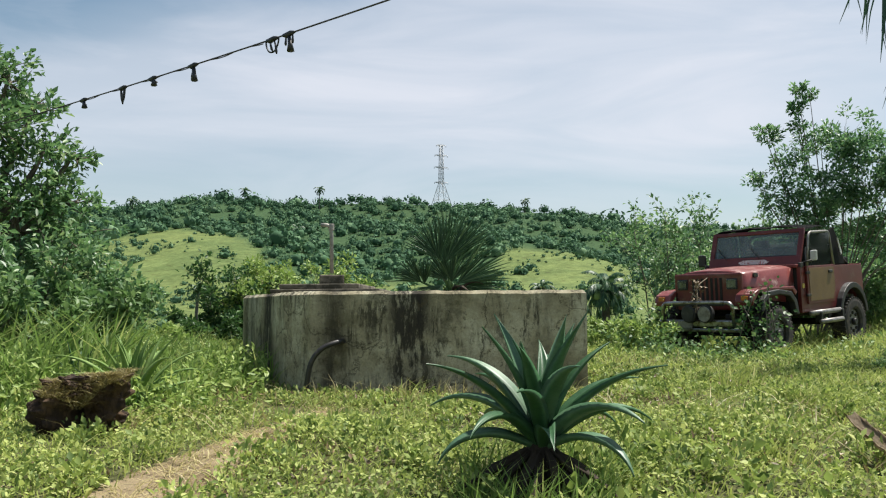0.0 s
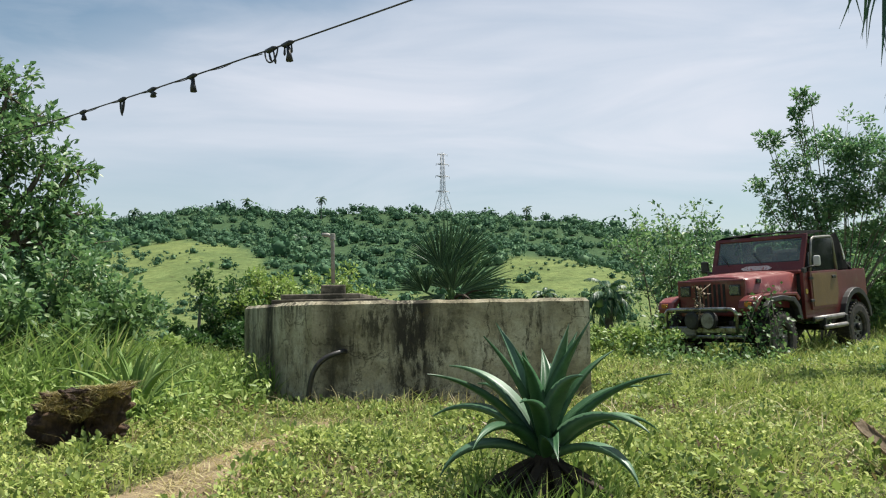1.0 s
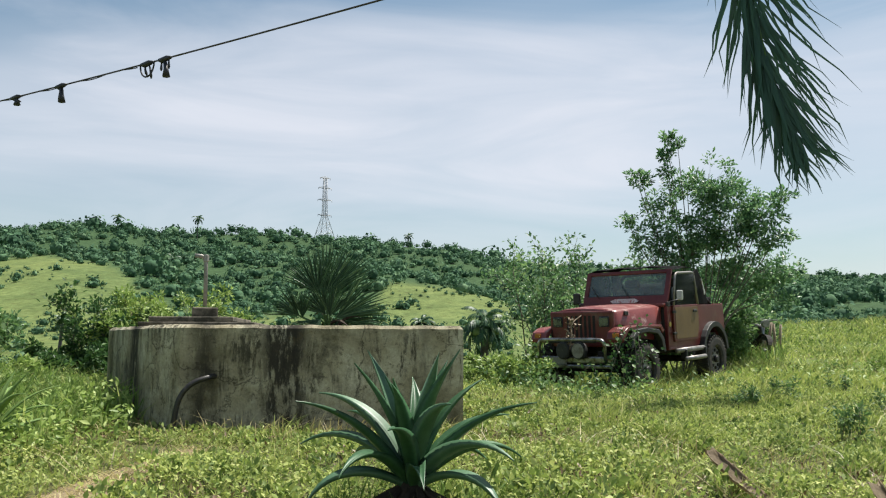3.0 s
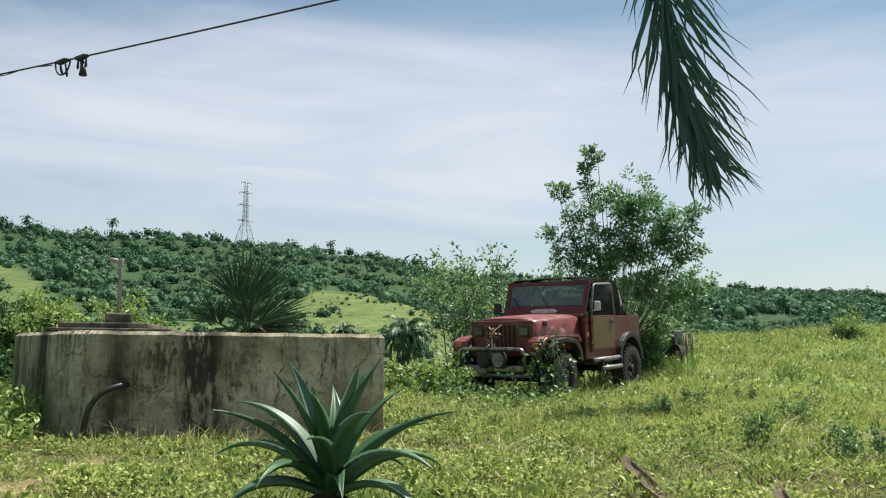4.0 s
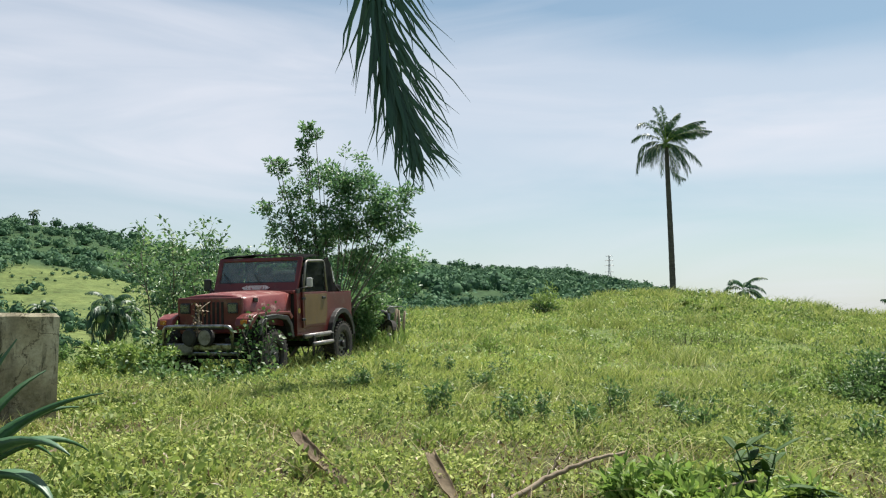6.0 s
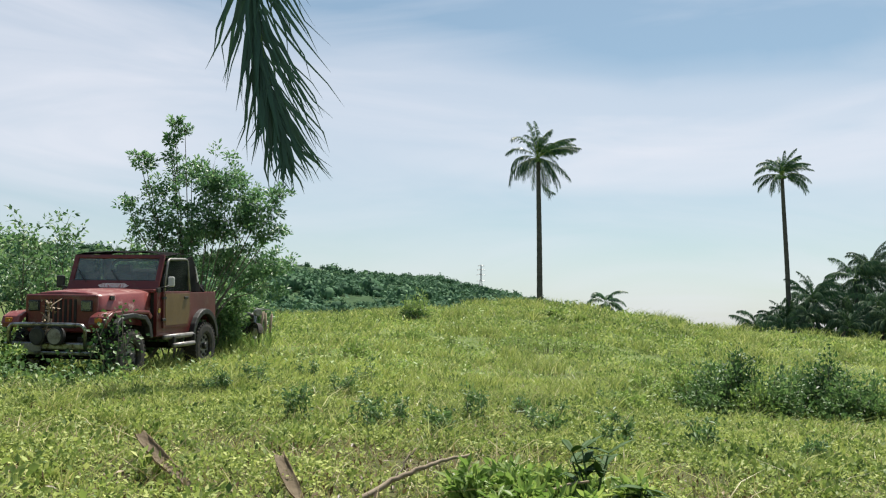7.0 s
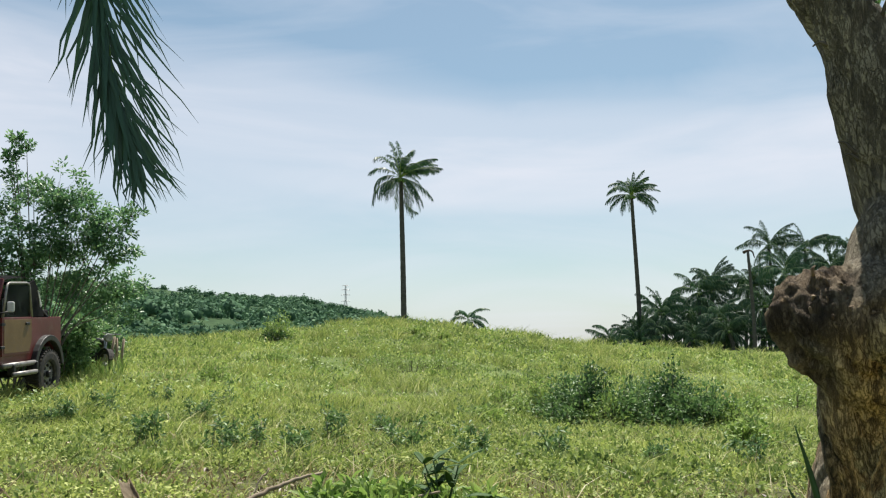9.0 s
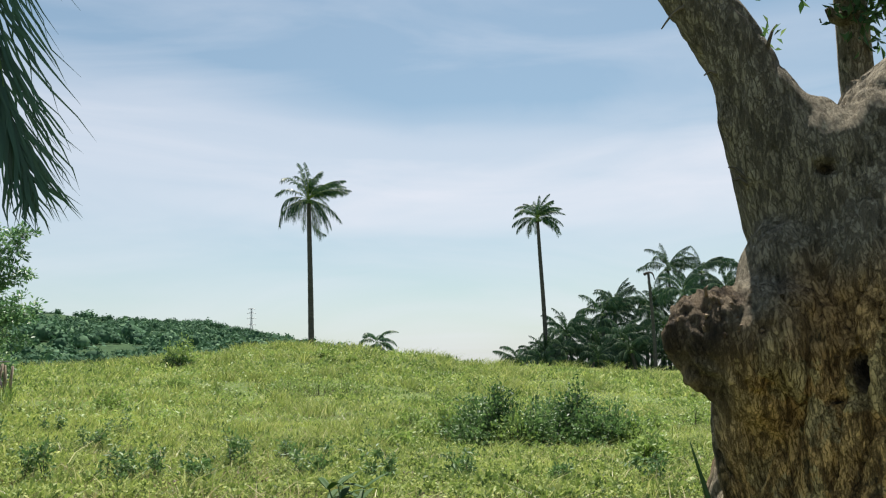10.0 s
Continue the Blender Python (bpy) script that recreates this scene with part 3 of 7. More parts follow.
    g.obj("drain_hose", M_HOSE, tank, True, "bent black plastic drain hose")
    return tank


build_tank()

# ---- agaves ----
M_AGAVE = surface("agave_leaf", (0.030, 0.085, 0.038), (0.065, 0.15, 0.068), 8, 0.42, fine=70, bump_s=0.1, stretch=(1, 1, 1), spec=0.3, dirt=(0.16, 0.15, 0.07), dirt_at=(0.64, 0.8))
M_AGAVE_PALE = surface("agave_leaf_pale", (0.055, 0.13, 0.07), (0.11, 0.205, 0.115), 8, 0.45, fine=60, bump_s=0.1)
M_DEADLEAF = surface("dead_leaf", (0.022, 0.016, 0.012), (0.075, 0.055, 0.036), 6, 0.9, fine=40, bump_s=0.5)


def agave_leaf(length, width, rise, droop, curl=0.0, channel=0.35, seg=14, thick=0.012):
    """A thick channelled leaf that leaves the heart at the angle rise and droops to the tip; along +x."""
    bm = bmesh.new()
    rows = []
    p = np.array([0.0, 0.0, 0.0])
    a = radians(rise)
    for i in range(seg + 1):
        t = i / seg
        w = width * (0.52 + 1.9 * t * (1 - t)) * (1 - t**3.2) * (1 - 0.2 * t) * (0.97 if i < seg else 0.03)
        ang = a - radians(droop) * t ** 1.6
        th = thick * (1 - 0.8 * t) + thick / 6
        n = np.array([-math.sin(ang), 0, math.cos(ang)])
        y = curl * t * t
        row = []
        for q, lift in ((-1, 1.0), (-0.55, 0.35), (0, 0), (0.55, 0.35), (1, 1.0)):
            row.append(bm.verts.new(p + np.array([0, q * w / 2 + y, 0]) + n * lift * w * channel))
        for q in (0.6, -0.6):
            row.append(bm.verts.new(p + np.array([0, q * w / 2 + y, 0]) + n * (0.35 * w * channel - th)))
        rows.append(row)
        p = p + np.array([math.cos(ang), 0, math.sin(ang)]) * length / seg
    for r0, r1 in zip(rows, rows[1:]):
        m = len(r0)
        for i in range(m):
            j = (i + 1) % m
            bm.faces.new((r0[i], r0[j], r1[j], r1[i]))
    bmesh.ops.recalc_face_normals(bm, faces=bm.faces)
    return bm


def leaf_mesh(name, mat, *a, **k):
    me = bpy.data.meshes.new(name)
    bm = agave_leaf(*a, **k)
    bm.to_mesh(me)
    bm.free()
    me.materials.append(mat)
    me.shade_smooth()
    return me


def build_agave(x, y, z, size, count, label, mats, seed, turn=0.0, dead=14, narrow=1.0, stem=0.18):
    r = random.Random(seed)
    ag = empty("agave", pose(x, y, z, 0, 0, turn), label, "agave")
    g = Geo()
    tube(g, [(0, 0, -0.12), (0.01, 0, stem * 0.5), (0, 0.01, stem + 0.03)], [0.075 * size / 0.5, 0.085 * size / 0.5, 0.05 * size / 0.5], 12)
    g.obj("stem", M_DEADLEAF, ag, True, "dark stem wrapped in dead leaf bases")
    kinds = []
    for i in range(12):
        t = i / 11
        kinds.append(leaf_mesh("leaf", mats[i % len(mats)], size * (0.90 + 0.22 * math.sin(math.pi * t) - 0.10 * t) * r.uniform(0.84, 1.12), 0.088 * size / 0.5 * narrow * r.uniform(0.9, 1.1),
                               86 - 60 * t + r.uniform(-5, 5), 12 + 62 * t + r.uniform(-10, 24), r.uniform(-0.07, 0.07), 0.3 + 0.12 * r.random()))
    for i in range(count):
        t = (i + 0.5) / count
        k = min(11, int(t * 12))
        ob = new("leaf", kinds[k])
        ob.parent = ag
        az = i * 137.5 + r.uniform(-12, 12)
        rad = 0.03 * size / 0.5 * t
        ob.matrix_basis = pose(rad * math.cos(radians(az)), rad * math.sin(radians(az)), stem + 0.03 * (1 - t), r.uniform(-9, 9), 0, az)
    hang = [leaf_mesh("dead_leaf", M_DEADLEAF, size * r.uniform(0.40, 0.72), 0.038, r.uniform(-75, -12), r.uniform(10, 55), r.uniform(-0.06, 0.06), 0.4) for _ in range(9)]
    for i in range(dead):
        ob = new("dead_leaf", hang[i % 9])
        ob.parent = ag
        ob["label"] = "withered hanging leaf"
        az = i * 360 / dead + r.uniform(-12, 12)
        ob.matrix_basis = pose(0.05 * math.cos(radians(az)), 0.05 * math.sin(radians(az)), stem * r.uniform(0.6, 1.0), r.uniform(-20, 20), 0, az)
    return ag


ax_, ay_ = polar(7.1, 3.05)
build_agave(ax_, ay_, gz(ax_, ay_) - 0.02, 0.45, 33, "large green agave with arching leaves and a dark dead skirt", [M_AGAVE, M_AGAVE, M_AGAVE_PALE], 3, 20, 80, 1.04, stem=0.20)
M_AGAVE_LIGHT = surface("agave_leaf_light", (0.11, 0.20, 0.055), (0.21, 0.31, 0.095), 8, 0.6, fine=60, bump_s=0.1, spec=0.2)
bx_, by_ = polar(-19.3, 5.8)
build_agave(bx_, by_, gz(bx_, by_) - 0.01, 0.54, 34, "bright green spiky agave half sunk in tall grass", [M_AGAVE_LIGHT], 5, 50, 6, 0.6, 0.02)
bx_, by_ = polar(-22.6, 6.6)
build_agave(bx_, by_, gz(bx_, by_) - 0.02, 0.40, 20, "dark green spiky agave half sunk in tall grass", [M_AGAVE_PALE, M_AGAVE], 8, 10, 4, 0.5, 0.02)


# ---- uprooted stump ----
def build_stump():
    x, y = polar(-22.0, 4.85)
    z = gz(x, y)
    st = empty("tree_stump", pose(x, y, z, 0, 0, 14), "dark rotten stump block with dry grass on top", "stump")
    bm = bm_box(0.39, 0.30, 0.36, (0, 0, 0.11))
    bmesh.ops.subdivide_edges(bm, edges=bm.edges[:], cuts=34, use_grid_fill=True)
    for v in bm.verts:
        q = v.co
        crumb = noise.voronoi(q * 17)[0][0]
        d = noise.noise(q * 5) * 0.10 + noise.noise(q * 13) * 0.075 + (0.32 - crumb) * 0.10 + noise.noise(q * 60) * 0.014
        side = Vector((q.x * 1.3, q.y * 1.8, (q.z - 0.11) * 0.6)).normalized()
        d -= max(0.0, 0.14 - q.z) * 0.02
        notch = max(0.0, 1 - abs(q.x + 0.03) / 0.07) * max(0.0, 0.24 - q.z) * 0.35
        v.co += side * d + Vector((0, notch * (1 if q.y < 0 else 0), 0))
    m, nt, bs, out = nodes_of("rotten_wood")
    c = ramp(nt, noise_tex(nt, 9, 8, 0.7, stretch=(1, 1, 0.4)), [(0.32, (0.015, 0.010, 0.007)), (0.52, (0.06, 0.036, 0.022)), (0.68, (0.17, 0.105, 0.055))])
    nt.links.new(c, bs.inputs["Base Color"])
    bs.inputs["Roughness"].default_value = 0.95
    bump(nt, bs, noise_tex(nt, 30, 8, 0.75), 0.9, 0.03)
    part("body", bm, m, st)
    g = Geo()
    n = 5200
    P = np.stack([rng.uniform(-0.20, 0.20, n), rng.uniform(-0.19, 0.16, n), np.full(n, 0.278)], 1)
    P[:, 2] += 0.02 * np.sin(P[:, 0] * 9) + 0.012 * np.sin(P[:, 0] * 31 + P[:, 1] * 17) - np.maximum(0, -0.10 - P[:, 1]) * (0.4 + 1.1 * np.exp(-((P[:, 0] + 0.02) / 0.07) ** 2))
    blades(g, P, rng.uniform(0.010, 0.034, n), 0.006, 1.9)
    g.obj("dry_thatch", leafy("thatch", (0.14, 0.11, 0.045), (0.32, 0.26, 0.11), (0.46, 0.42, 0.18), trans=0.2), st, label="mat of dry brown grass")

build_stump()

# ---- off-road vehicle ----
M_RED = surface("faded_red_paint", (0.105, 0.015, 0.014), (0.165, 0.030, 0.027), 2.2, 0.38, fine=35, bump_s=0.06, bump_d=0.002, dirt=(0.16, 0.11, 0.08), dirt_at=(0.55, 0.75))
# Hood paint holds bleaching and scuffs, plus highlights put into the pale patches.
M_HOODRED = surface("bleached_highlit_red_paint", (0.17, 0.030, 0.029), (0.28, 0.085, 0.075), 3.4, 0.34, fine=35, bump_s=0.06, bump_d=0.002, dirt=(0.45, 0.30, 0.26), dirt_at=(0.54, 0.66))
M_MUSTARD = surface("mustard_panel", (0.15, 0.090, 0.030), (0.21, 0.13, 0.05), 3, 0.55, dirt=(0.14, 0.09, 0.05))
M_BLACKPL = surface("black_plastic", (0.012, 0.012, 0.012), (0.03, 0.03, 0.03), 8, 0.55, dirt=(0.12, 0.10, 0.08), dirt_at=(0.6, 0.85))
M_RUBBER = surface("tyre_rubber", (0.015, 0.015, 0.014), (0.04, 0.037, 0.033), 8, 0.85, dirt=(0.13, 0.10, 0.07), dirt_at=(0.5, 0.8))
M_CHROME = surface("dull_chrome", (0.30, 0.30, 0.29), (0.48, 0.47, 0.45), 7, 0.30, 0.95, dirt=(0.11, 0.085, 0.06), dirt_at=(0.46, 0.62))
M_RIM = surface("steel_rim", (0.22, 0.21, 0.2), (0.36, 0.35, 0.33), 8, 0.5, 0.7, dirt=(0.12, 0.1, 0.08))
M_CANVAS = surface("black_canvas", (0.010, 0.011, 0.012), (0.024, 0.024, 0.024), 7, 0.9, spec=0.1, fine=120, dirt=(0.12, 0.11, 0.09), dirt_at=(0.58, 0.85))
M_WHITECLOTH = surface("white_cloth", (0.5, 0.5, 0.5), (0.7, 0.7, 0.68), 6, 0.9)
M_UNDER = surface("underbody", (0.012, 0.011, 0.01), (0.03, 0.026, 0.022), 5, 0.9)
M_SEAT = surface("seat_vinyl", (0.04, 0.035, 0.03), (0.09, 0.08, 0.07), 5, 0.7)
M_STICKER = surface("white_sticker", (0.55, 0.5, 0.48), (0.75, 0.7, 0.68), 14, 0.5, dirt=(0.35, 0.08, 0.07), dirt_at=(0.5, 0.62))
M_AMBER = surface("amber_lens", (0.4, 0.14, 0.02), (0.5, 0.2, 0.04), 10, 0.2)
M_YELLOW = surface("yellow_badge", (0.6, 0.42, 0.08), (0.7, 0.55, 0.15), 10, 0.4)


def glass_mat(name, tint, rough=0.05, sheen_most=0.26):
    m, nt, bs, out = nodes_of(name)
    gl = nt.nodes.new("ShaderNodeBsdfGlossy")
    gl.inputs["Roughness"].default_value = rough
    trn = nt.nodes.new("ShaderNodeBsdfTransparent")
    trn.inputs[0].default_value = (*tint, 1)
    fr = nt.nodes.new("ShaderNodeFresnel")
    fr.inputs[0].default_value = 1.5
    # Diffuse grey-green film that stands in for the pale reflection in the glass.
    sheen = nt.nodes.new("ShaderNodeBsdfDiffuse")
    sheen.inputs[0].default_value = (0.34, 0.38, 0.35, 1)
    ms = nt.nodes.new("ShaderNodeMixShader")
    nt.links.new(fr.outputs[0], ms.inputs[0])
    nt.links.new(trn.outputs[0], ms.inputs[1])
    nt.links.new(gl.outputs[0], ms.inputs[2])
    m2 = nt.nodes.new("ShaderNodeMixShader")
    nt.links.new(ramp(nt, noise_tex(nt, 3, 6, 0.7), [(0.35, (sheen_most / 4,) * 3), (0.7, (sheen_most,) * 3)]), m2.inputs[0])
    nt.links.new(ms.outputs[0], m2.inputs[1])
    nt.links.new(sheen.outputs[0], m2.inputs[2])
    nt.links.new(m2.outputs[0], out.inputs[0])
    return m


M_GLASS = glass_mat("sheen_glass", (0.82, 0.92, 0.88), sheen_most=0.34)
# Door glass tinted dark, the cabin's shade put into the tint.
M_GLASS_DARK = glass_mat("door_glass", (0.42, 0.47, 0.45), sheen_most=0.05)
M_LENS = glass_mat("lamp_lens", (0.6, 0.65, 0.6), 0.15)


def arc(cy, cz, r, a0, a1, n):
    return [(cy + r * math.cos(radians(a0 + (a1 - a0) * i / n)), cz + r * math.sin(radians(a0 + (a1 - a0) * i / n))) for i in range(n + 1)]


def wheel(parent, x, y, side):
    """Off-road tyre with lugs on a steel rim; side: -1 or 1, outward along x."""
    R, W, z = 0.385, 0.22, 0.39
    prof = [(0.20, -W / 2 * 0.8), (0.24, -W / 2), (0.32, -W / 2), (0.365, -W / 2 * 0.9), (0.375, -W / 2 * 0.6), (0.375, W / 2 * 0.6), (0.365, W / 2 * 0.9), (0.32, W / 2), (0.24, W / 2), (0.20, W / 2 * 0.8)]
    bm = bmesh.new()
    n = 36
    rings = []
    for i in range(n):
        a = 2 * math.pi * i / n
        rings.append([bm.verts.new((x + w, y + q * math.cos(a), z + q * math.sin(a))) for q, w in prof])
    for i in range(n):
        r0, r1 = rings[i], rings[(i + 1) % n]
        for k in range(len(prof)):
            l = (k + 1) % len(prof)
            bm.faces.new((r0[k], r0[l], r1[l], r1[k]))
    for i in range(n):
        for w, ph in ((-0.072, 0), (0.072, 0.5), (0, 0.25)):
            a = 2 * math.pi * (i + ph) / n
            res = bmesh.ops.create_cube(bm, size=1)
            mt = Matrix.Translation((x + w, y + 0.375 * math.cos(a), z + 0.375 * math.sin(a))) @ Matrix.Rotation(a - math.pi / 2, 4, "X") @ Matrix.Diagonal((0.065, 0.034, 0.022, 1))
            bmesh.ops.transform(bm, matrix=mt, verts=res["verts"])
    bmesh.ops.recalc_face_normals(bm, faces=bm.faces)
    wh = part("wheel", bm_cyl(0.205, W * 0.5, (x, y, z), "x", 28, 0.01), M_RIM, parent, "dusty steel wheel")
    part("tyre", bm, M_RUBBER, wh, "chunky black off-road tyre")
    part("hub", bm_cyl(0.055, 0.06, (x + side * 0.085, y, z), "x", 16, 0.012), M_BLACKPL, wh)
    # Wheel holes are dark discs laid on the rim, for the shade inside.
    for i in range(8):
        a = 2 * math.pi * i / 8
        part("rim_hole", bm_cyl(0.026, 0.02, (x + side * 0.064, y + 0.14 * math.cos(a), z + 0.14 * math.sin(a)), "x", 10), M_UNDER, wh)
    return wh


def build_jeep():
    m = pose(5.26, 13.11, 0.62, -3.3, 0.0, math.degrees(math.atan2(-0.651, -0.759)) - 90)
    car = empty("off_road_vehicle", m, "faded red off-road vehicle with black soft top, parked among weeds", "car")
    # tub sides with rear wheel arch
    side = [(0.58, 0.62), (0.58, 1.19), (-1.50, 1.17), (-1.52, 0.74), (-1.45, 0.70)] + arc(-0.97, 0.42, 0.43, 155, 25, 9) + [(-0.50, 0.60)]
    for sx in (-1, 1):
        part("side_panel", bm_prism(side, sx * 0.71, sx * 0.765, "x", 0.006), M_RED, car)
        for nm, mt, w, ex in (("rear_flare", M_BLACKPL, 0.12, 0.0),):
            ring = arc(-0.97, 0.42, 0.505, 172, 8, 12) + arc(-0.97, 0.42, 0.425, 8, 172, 12)
            part(nm, bm_prism(ring, sx * 0.755, sx * 0.85, "x", 0.01), mt, car, "black plastic wheel arch flare")
        part("rocker", bm_box(0.05, 1.10, 0.06, (sx * 0.735, 0.02, 0.60), 0.01), M_RED, car)
    part("rear_panel", bm_box(1.5, 0.05, 0.45, (0, -1.50, 0.96), 0.01), M_RED, car)
    part("floor_pan", bm_box(1.44, 2.0, 0.06, (0, -0.45, 0.60), 0.01), M_UNDER, car)
    part("firewall", bm_box(1.42, 0.05, 0.60, (0, 0.55, 0.90), 0.01), M_UNDER, car)
    part("dashboard", bm_box(1.36, 0.2, 0.2, (0, 0.40, 1.13), 0.03), M_SEAT, car, "dark worn dashboard")
    part("cowl", bm_box(1.46, 0.20, 0.05, (0, 0.52, 1.195), 0.015), M_RED, car)
    # hood, lofted from the cowl to the grille
    bm = bmesh.new()
    rows = []
    for i in range(9):
        t = i / 8
        y = 0.60 + t * 1.06
        hw = 0.67 - 0.10 * t
        top = 1.205 - 0.12 * t - 0.015 * t**6
        row = []
        for u in np.linspace(-1, 1, 17):
            edge = abs(u) ** 7
            crown = 0.028 * (1 - u * u)
            row.append(bm.verts.new((u * hw, y, top + crown - 0.035 * edge - 0.0)))
        rows.append(row)
    for r0, r1 in zip(rows, rows[1:]):
        for a in range(16):
            bm.faces.new((r0[a], r0[a + 1], r1[a + 1], r1[a]))
    skirt = bmesh.ops.extrude_edge_only(bm, edges=[e for e in bm.edges if e.is_boundary])
    for v in [g for g in skirt["geom"] if isinstance(g, bmesh.types.BMVert)]:
        v.co.z = 0.90 if abs(v.co.x) > 0.5 else 0.98
    bmesh.ops.recalc_face_normals(bm, faces=bm.faces)
    hood = part("hood", bm, M_HOODRED, car, "sun-bleached red hood with pale scuffs and painted highlights", True)
    for sx in (-1, 1):
        part("hood_latch", bm_box(0.03, 0.09, 0.05, (sx * 0.60, 1.40, 1.05), 0.006), M_BLACKPL, hood)
    for sx in (-1, 1):
        part("engine_side", bm_prism([(0.6, 0.72), (0.6, 1.0), (1.6, 0.99), (1.6, 0.78)], sx * 0.50, sx * 0.54, "x"), M_RED, car)
    # grille with seven slots, dark strips set on it for the shade in the openings
    gr = part("grille", bm_box(1.16, 0.05, 0.44, (0, 1.67, 0.85), 0.02), M_RED, car, "dull red slotted grille")
    for i in range(7):
        part("grille_slot", bm_box(0.042, 0.012, 0.27, ((i - 3) * 0.079, 1.697, 0.88), 0.004), M_UNDER, gr)
    for sx in (-1, 1):
        hl = part("headlight", bm_box(0.18, 0.025, 0.13, (sx * 0.425, 1.70, 0.94), 0.012), M_BLACKPL, gr, "dull rectangular headlight")
        part("reflector", bm_box(0.14, 0.02, 0.095, (sx * 0.425, 1.712, 0.94), 0.008), M_CHROME, gr)
        part("lens", bm_box(0.155, 0.012, 0.11, (sx * 0.425, 1.727, 0.94), 0.005), M_LENS, gr)
    # front wings: flat top, rounded nose, black flare over the wheel
    for sx in (-1, 1):
        top = [(0.52, 0.90), (0.62, 0.985), (1.30, 1.0), (1.62, 0.985), (1.76, 0.93), (1.80, 0.84), (1.775, 0.78), (1.72, 0.84), (1.62, 0.93), (1.28, 0.955), (0.66, 0.94), (0.58, 0.86)]
        x0, x1 = sorted((sx * 0.53, sx * 0.80))
        fe = part("front_fender", bm_prism(top, x0, x1, "x", 0.012), M_HOODRED if sx > 0 else M_RED, car, "scuffed red front wing")
        flare = [(0.60, 0.60), (0.66, 0.80), (0.80, 0.925), (1.15, 0.965), (1.45, 0.95), (1.60, 0.85), (1.66, 0.70), (1.59, 0.70), (1.53, 0.82), (1.41, 0.885), (1.15, 0.90), (0.86, 0.865), (0.74, 0.77), (0.68, 0.60)]
        x0, x1 = sorted((sx * 0.77, sx * 0.86))
        part("front_flare", bm_prism(flare, x0, x1, "x", 0.012), M_BLACKPL, car, "black plastic wheel arch flare")
        part("marker_lamp", bm_box(0.10, 0.03, 0.06, (sx * 0.68, 1.79, 0.88), 0.008), M_AMBER, fe)
        part("inner_wing", bm_box(0.05, 0.95, 0.30, (sx * 0.52, 1.15, 0.82), 0.01), M_UNDER, car)
    # bumper, bull bar and covered spot lamps
    bp = part("front_bumper", bm_box(1.40, 0.09, 0.10, (0, 1.93, 0.60), 0.02), M_CHROME, car, "dull chrome front bumper")
    part("lower_bar", bm_box(1.34, 0.06, 0.05, (0.0, 1.95, 0.51), 0.015), M_CHROME, bp)
    for sx in (-1, 1):
        part("bracket", bm_box(0.07, 0.3, 0.12, (sx * 0.40, 1.78, 0.58), 0.01), M_UNDER, bp)
    part("number_plate", bm_box(0.38, 0.015, 0.11, (0.28, 1.985, 0.585), 0.004), M_RIM, bp, "grimy blank plate")
    bar = pipe("bull_bar", [(-0.60, 1.98, 0.56), (-0.60, 2.0, 0.88), (-0.34, 2.0, 0.89), (0.34, 2.0, 0.89), (0.60, 2.0, 0.88), (0.60, 1.98, 0.56)], 0.027, M_CHROME, car, 10, "chrome tube bull bar")
    pipe("middle_bar", [(-0.46, 2.0, 0.865), (0.46, 2.0, 0.865)], 0.024, M_BLACKPL, bar)
    for px in (0.12, -0.16):
        lp = part("spot_lamp", bm_cyl(0.125, 0.09, (px, 2.0, 0.735), "y", 24, 0.015), M_BLACKPL, bar, "round spot lamp with a dark cover")
        part("lamp_cover", bm_cyl(0.105, 0.012, (px, 2.05, 0.735), "y", 24, 0.004), M_RIM if px < 0 else M_BLACKPL, lp)
    # windscreen
    def ws(u, z0):
        return 0.50 - 0.20 * (z0 - 1.20) / 0.53
    fr = part("windscreen_frame", bm_box(1.47, 0.05, 0.15, (0, 0.475, 1.275), 0.012, (20.7, 0, 0)), M_RED, car, "red windscreen frame")
    part("frame_top", bm_box(1.47, 0.05, 0.06, (0, ws(0, 1.715), 1.715), 0.012, (20.7, 0, 0)), M_RED, fr)
    for sx in (-1, 1):
        part("frame_post", bm_box(0.075, 0.05, 0.50, (sx * 0.70, ws(0, 1.49), 1.49), 0.012, (20.7, 0, 0)), M_RED, fr)
    pane = part("windscreen", bm_box(1.34, 0.008, 0.37, (0, ws(0, 1.525), 1.525), 0.0, (20.7, 0, 0)), M_GLASS, fr, "windscreen glass with a painted pale sheen")
    pane.visible_shadow = False
    part("seal", bm_box(1.34, 0.02, 0.02, (0, ws(0, 1.35) + 0.012, 1.35), 0.005, (20.7, 0, 0)), M_BLACKPL, fr)
    part("sticker", bm_prism([(-0.20, 0), (0.20, 0), (0.25, 0.035), (0.17, 0.07), (-0.17, 0.07), (-0.25, 0.035)], -0.003, 0.003, "y"), M_STICKER, fr, "worn white windscreen sticker").matrix_basis = pose(-0.02, 0.525, 1.245, 20.7, 0, 0)
    for px in (0.42, -0.12):
        pipe("wiper", [(px, 0.52, 1.33), (px + 0.10, 0.475, 1.42), (px + 0.18, 0.43, 1.51)], 0.007, M_BLACKPL, fr, 6, rounded=False)
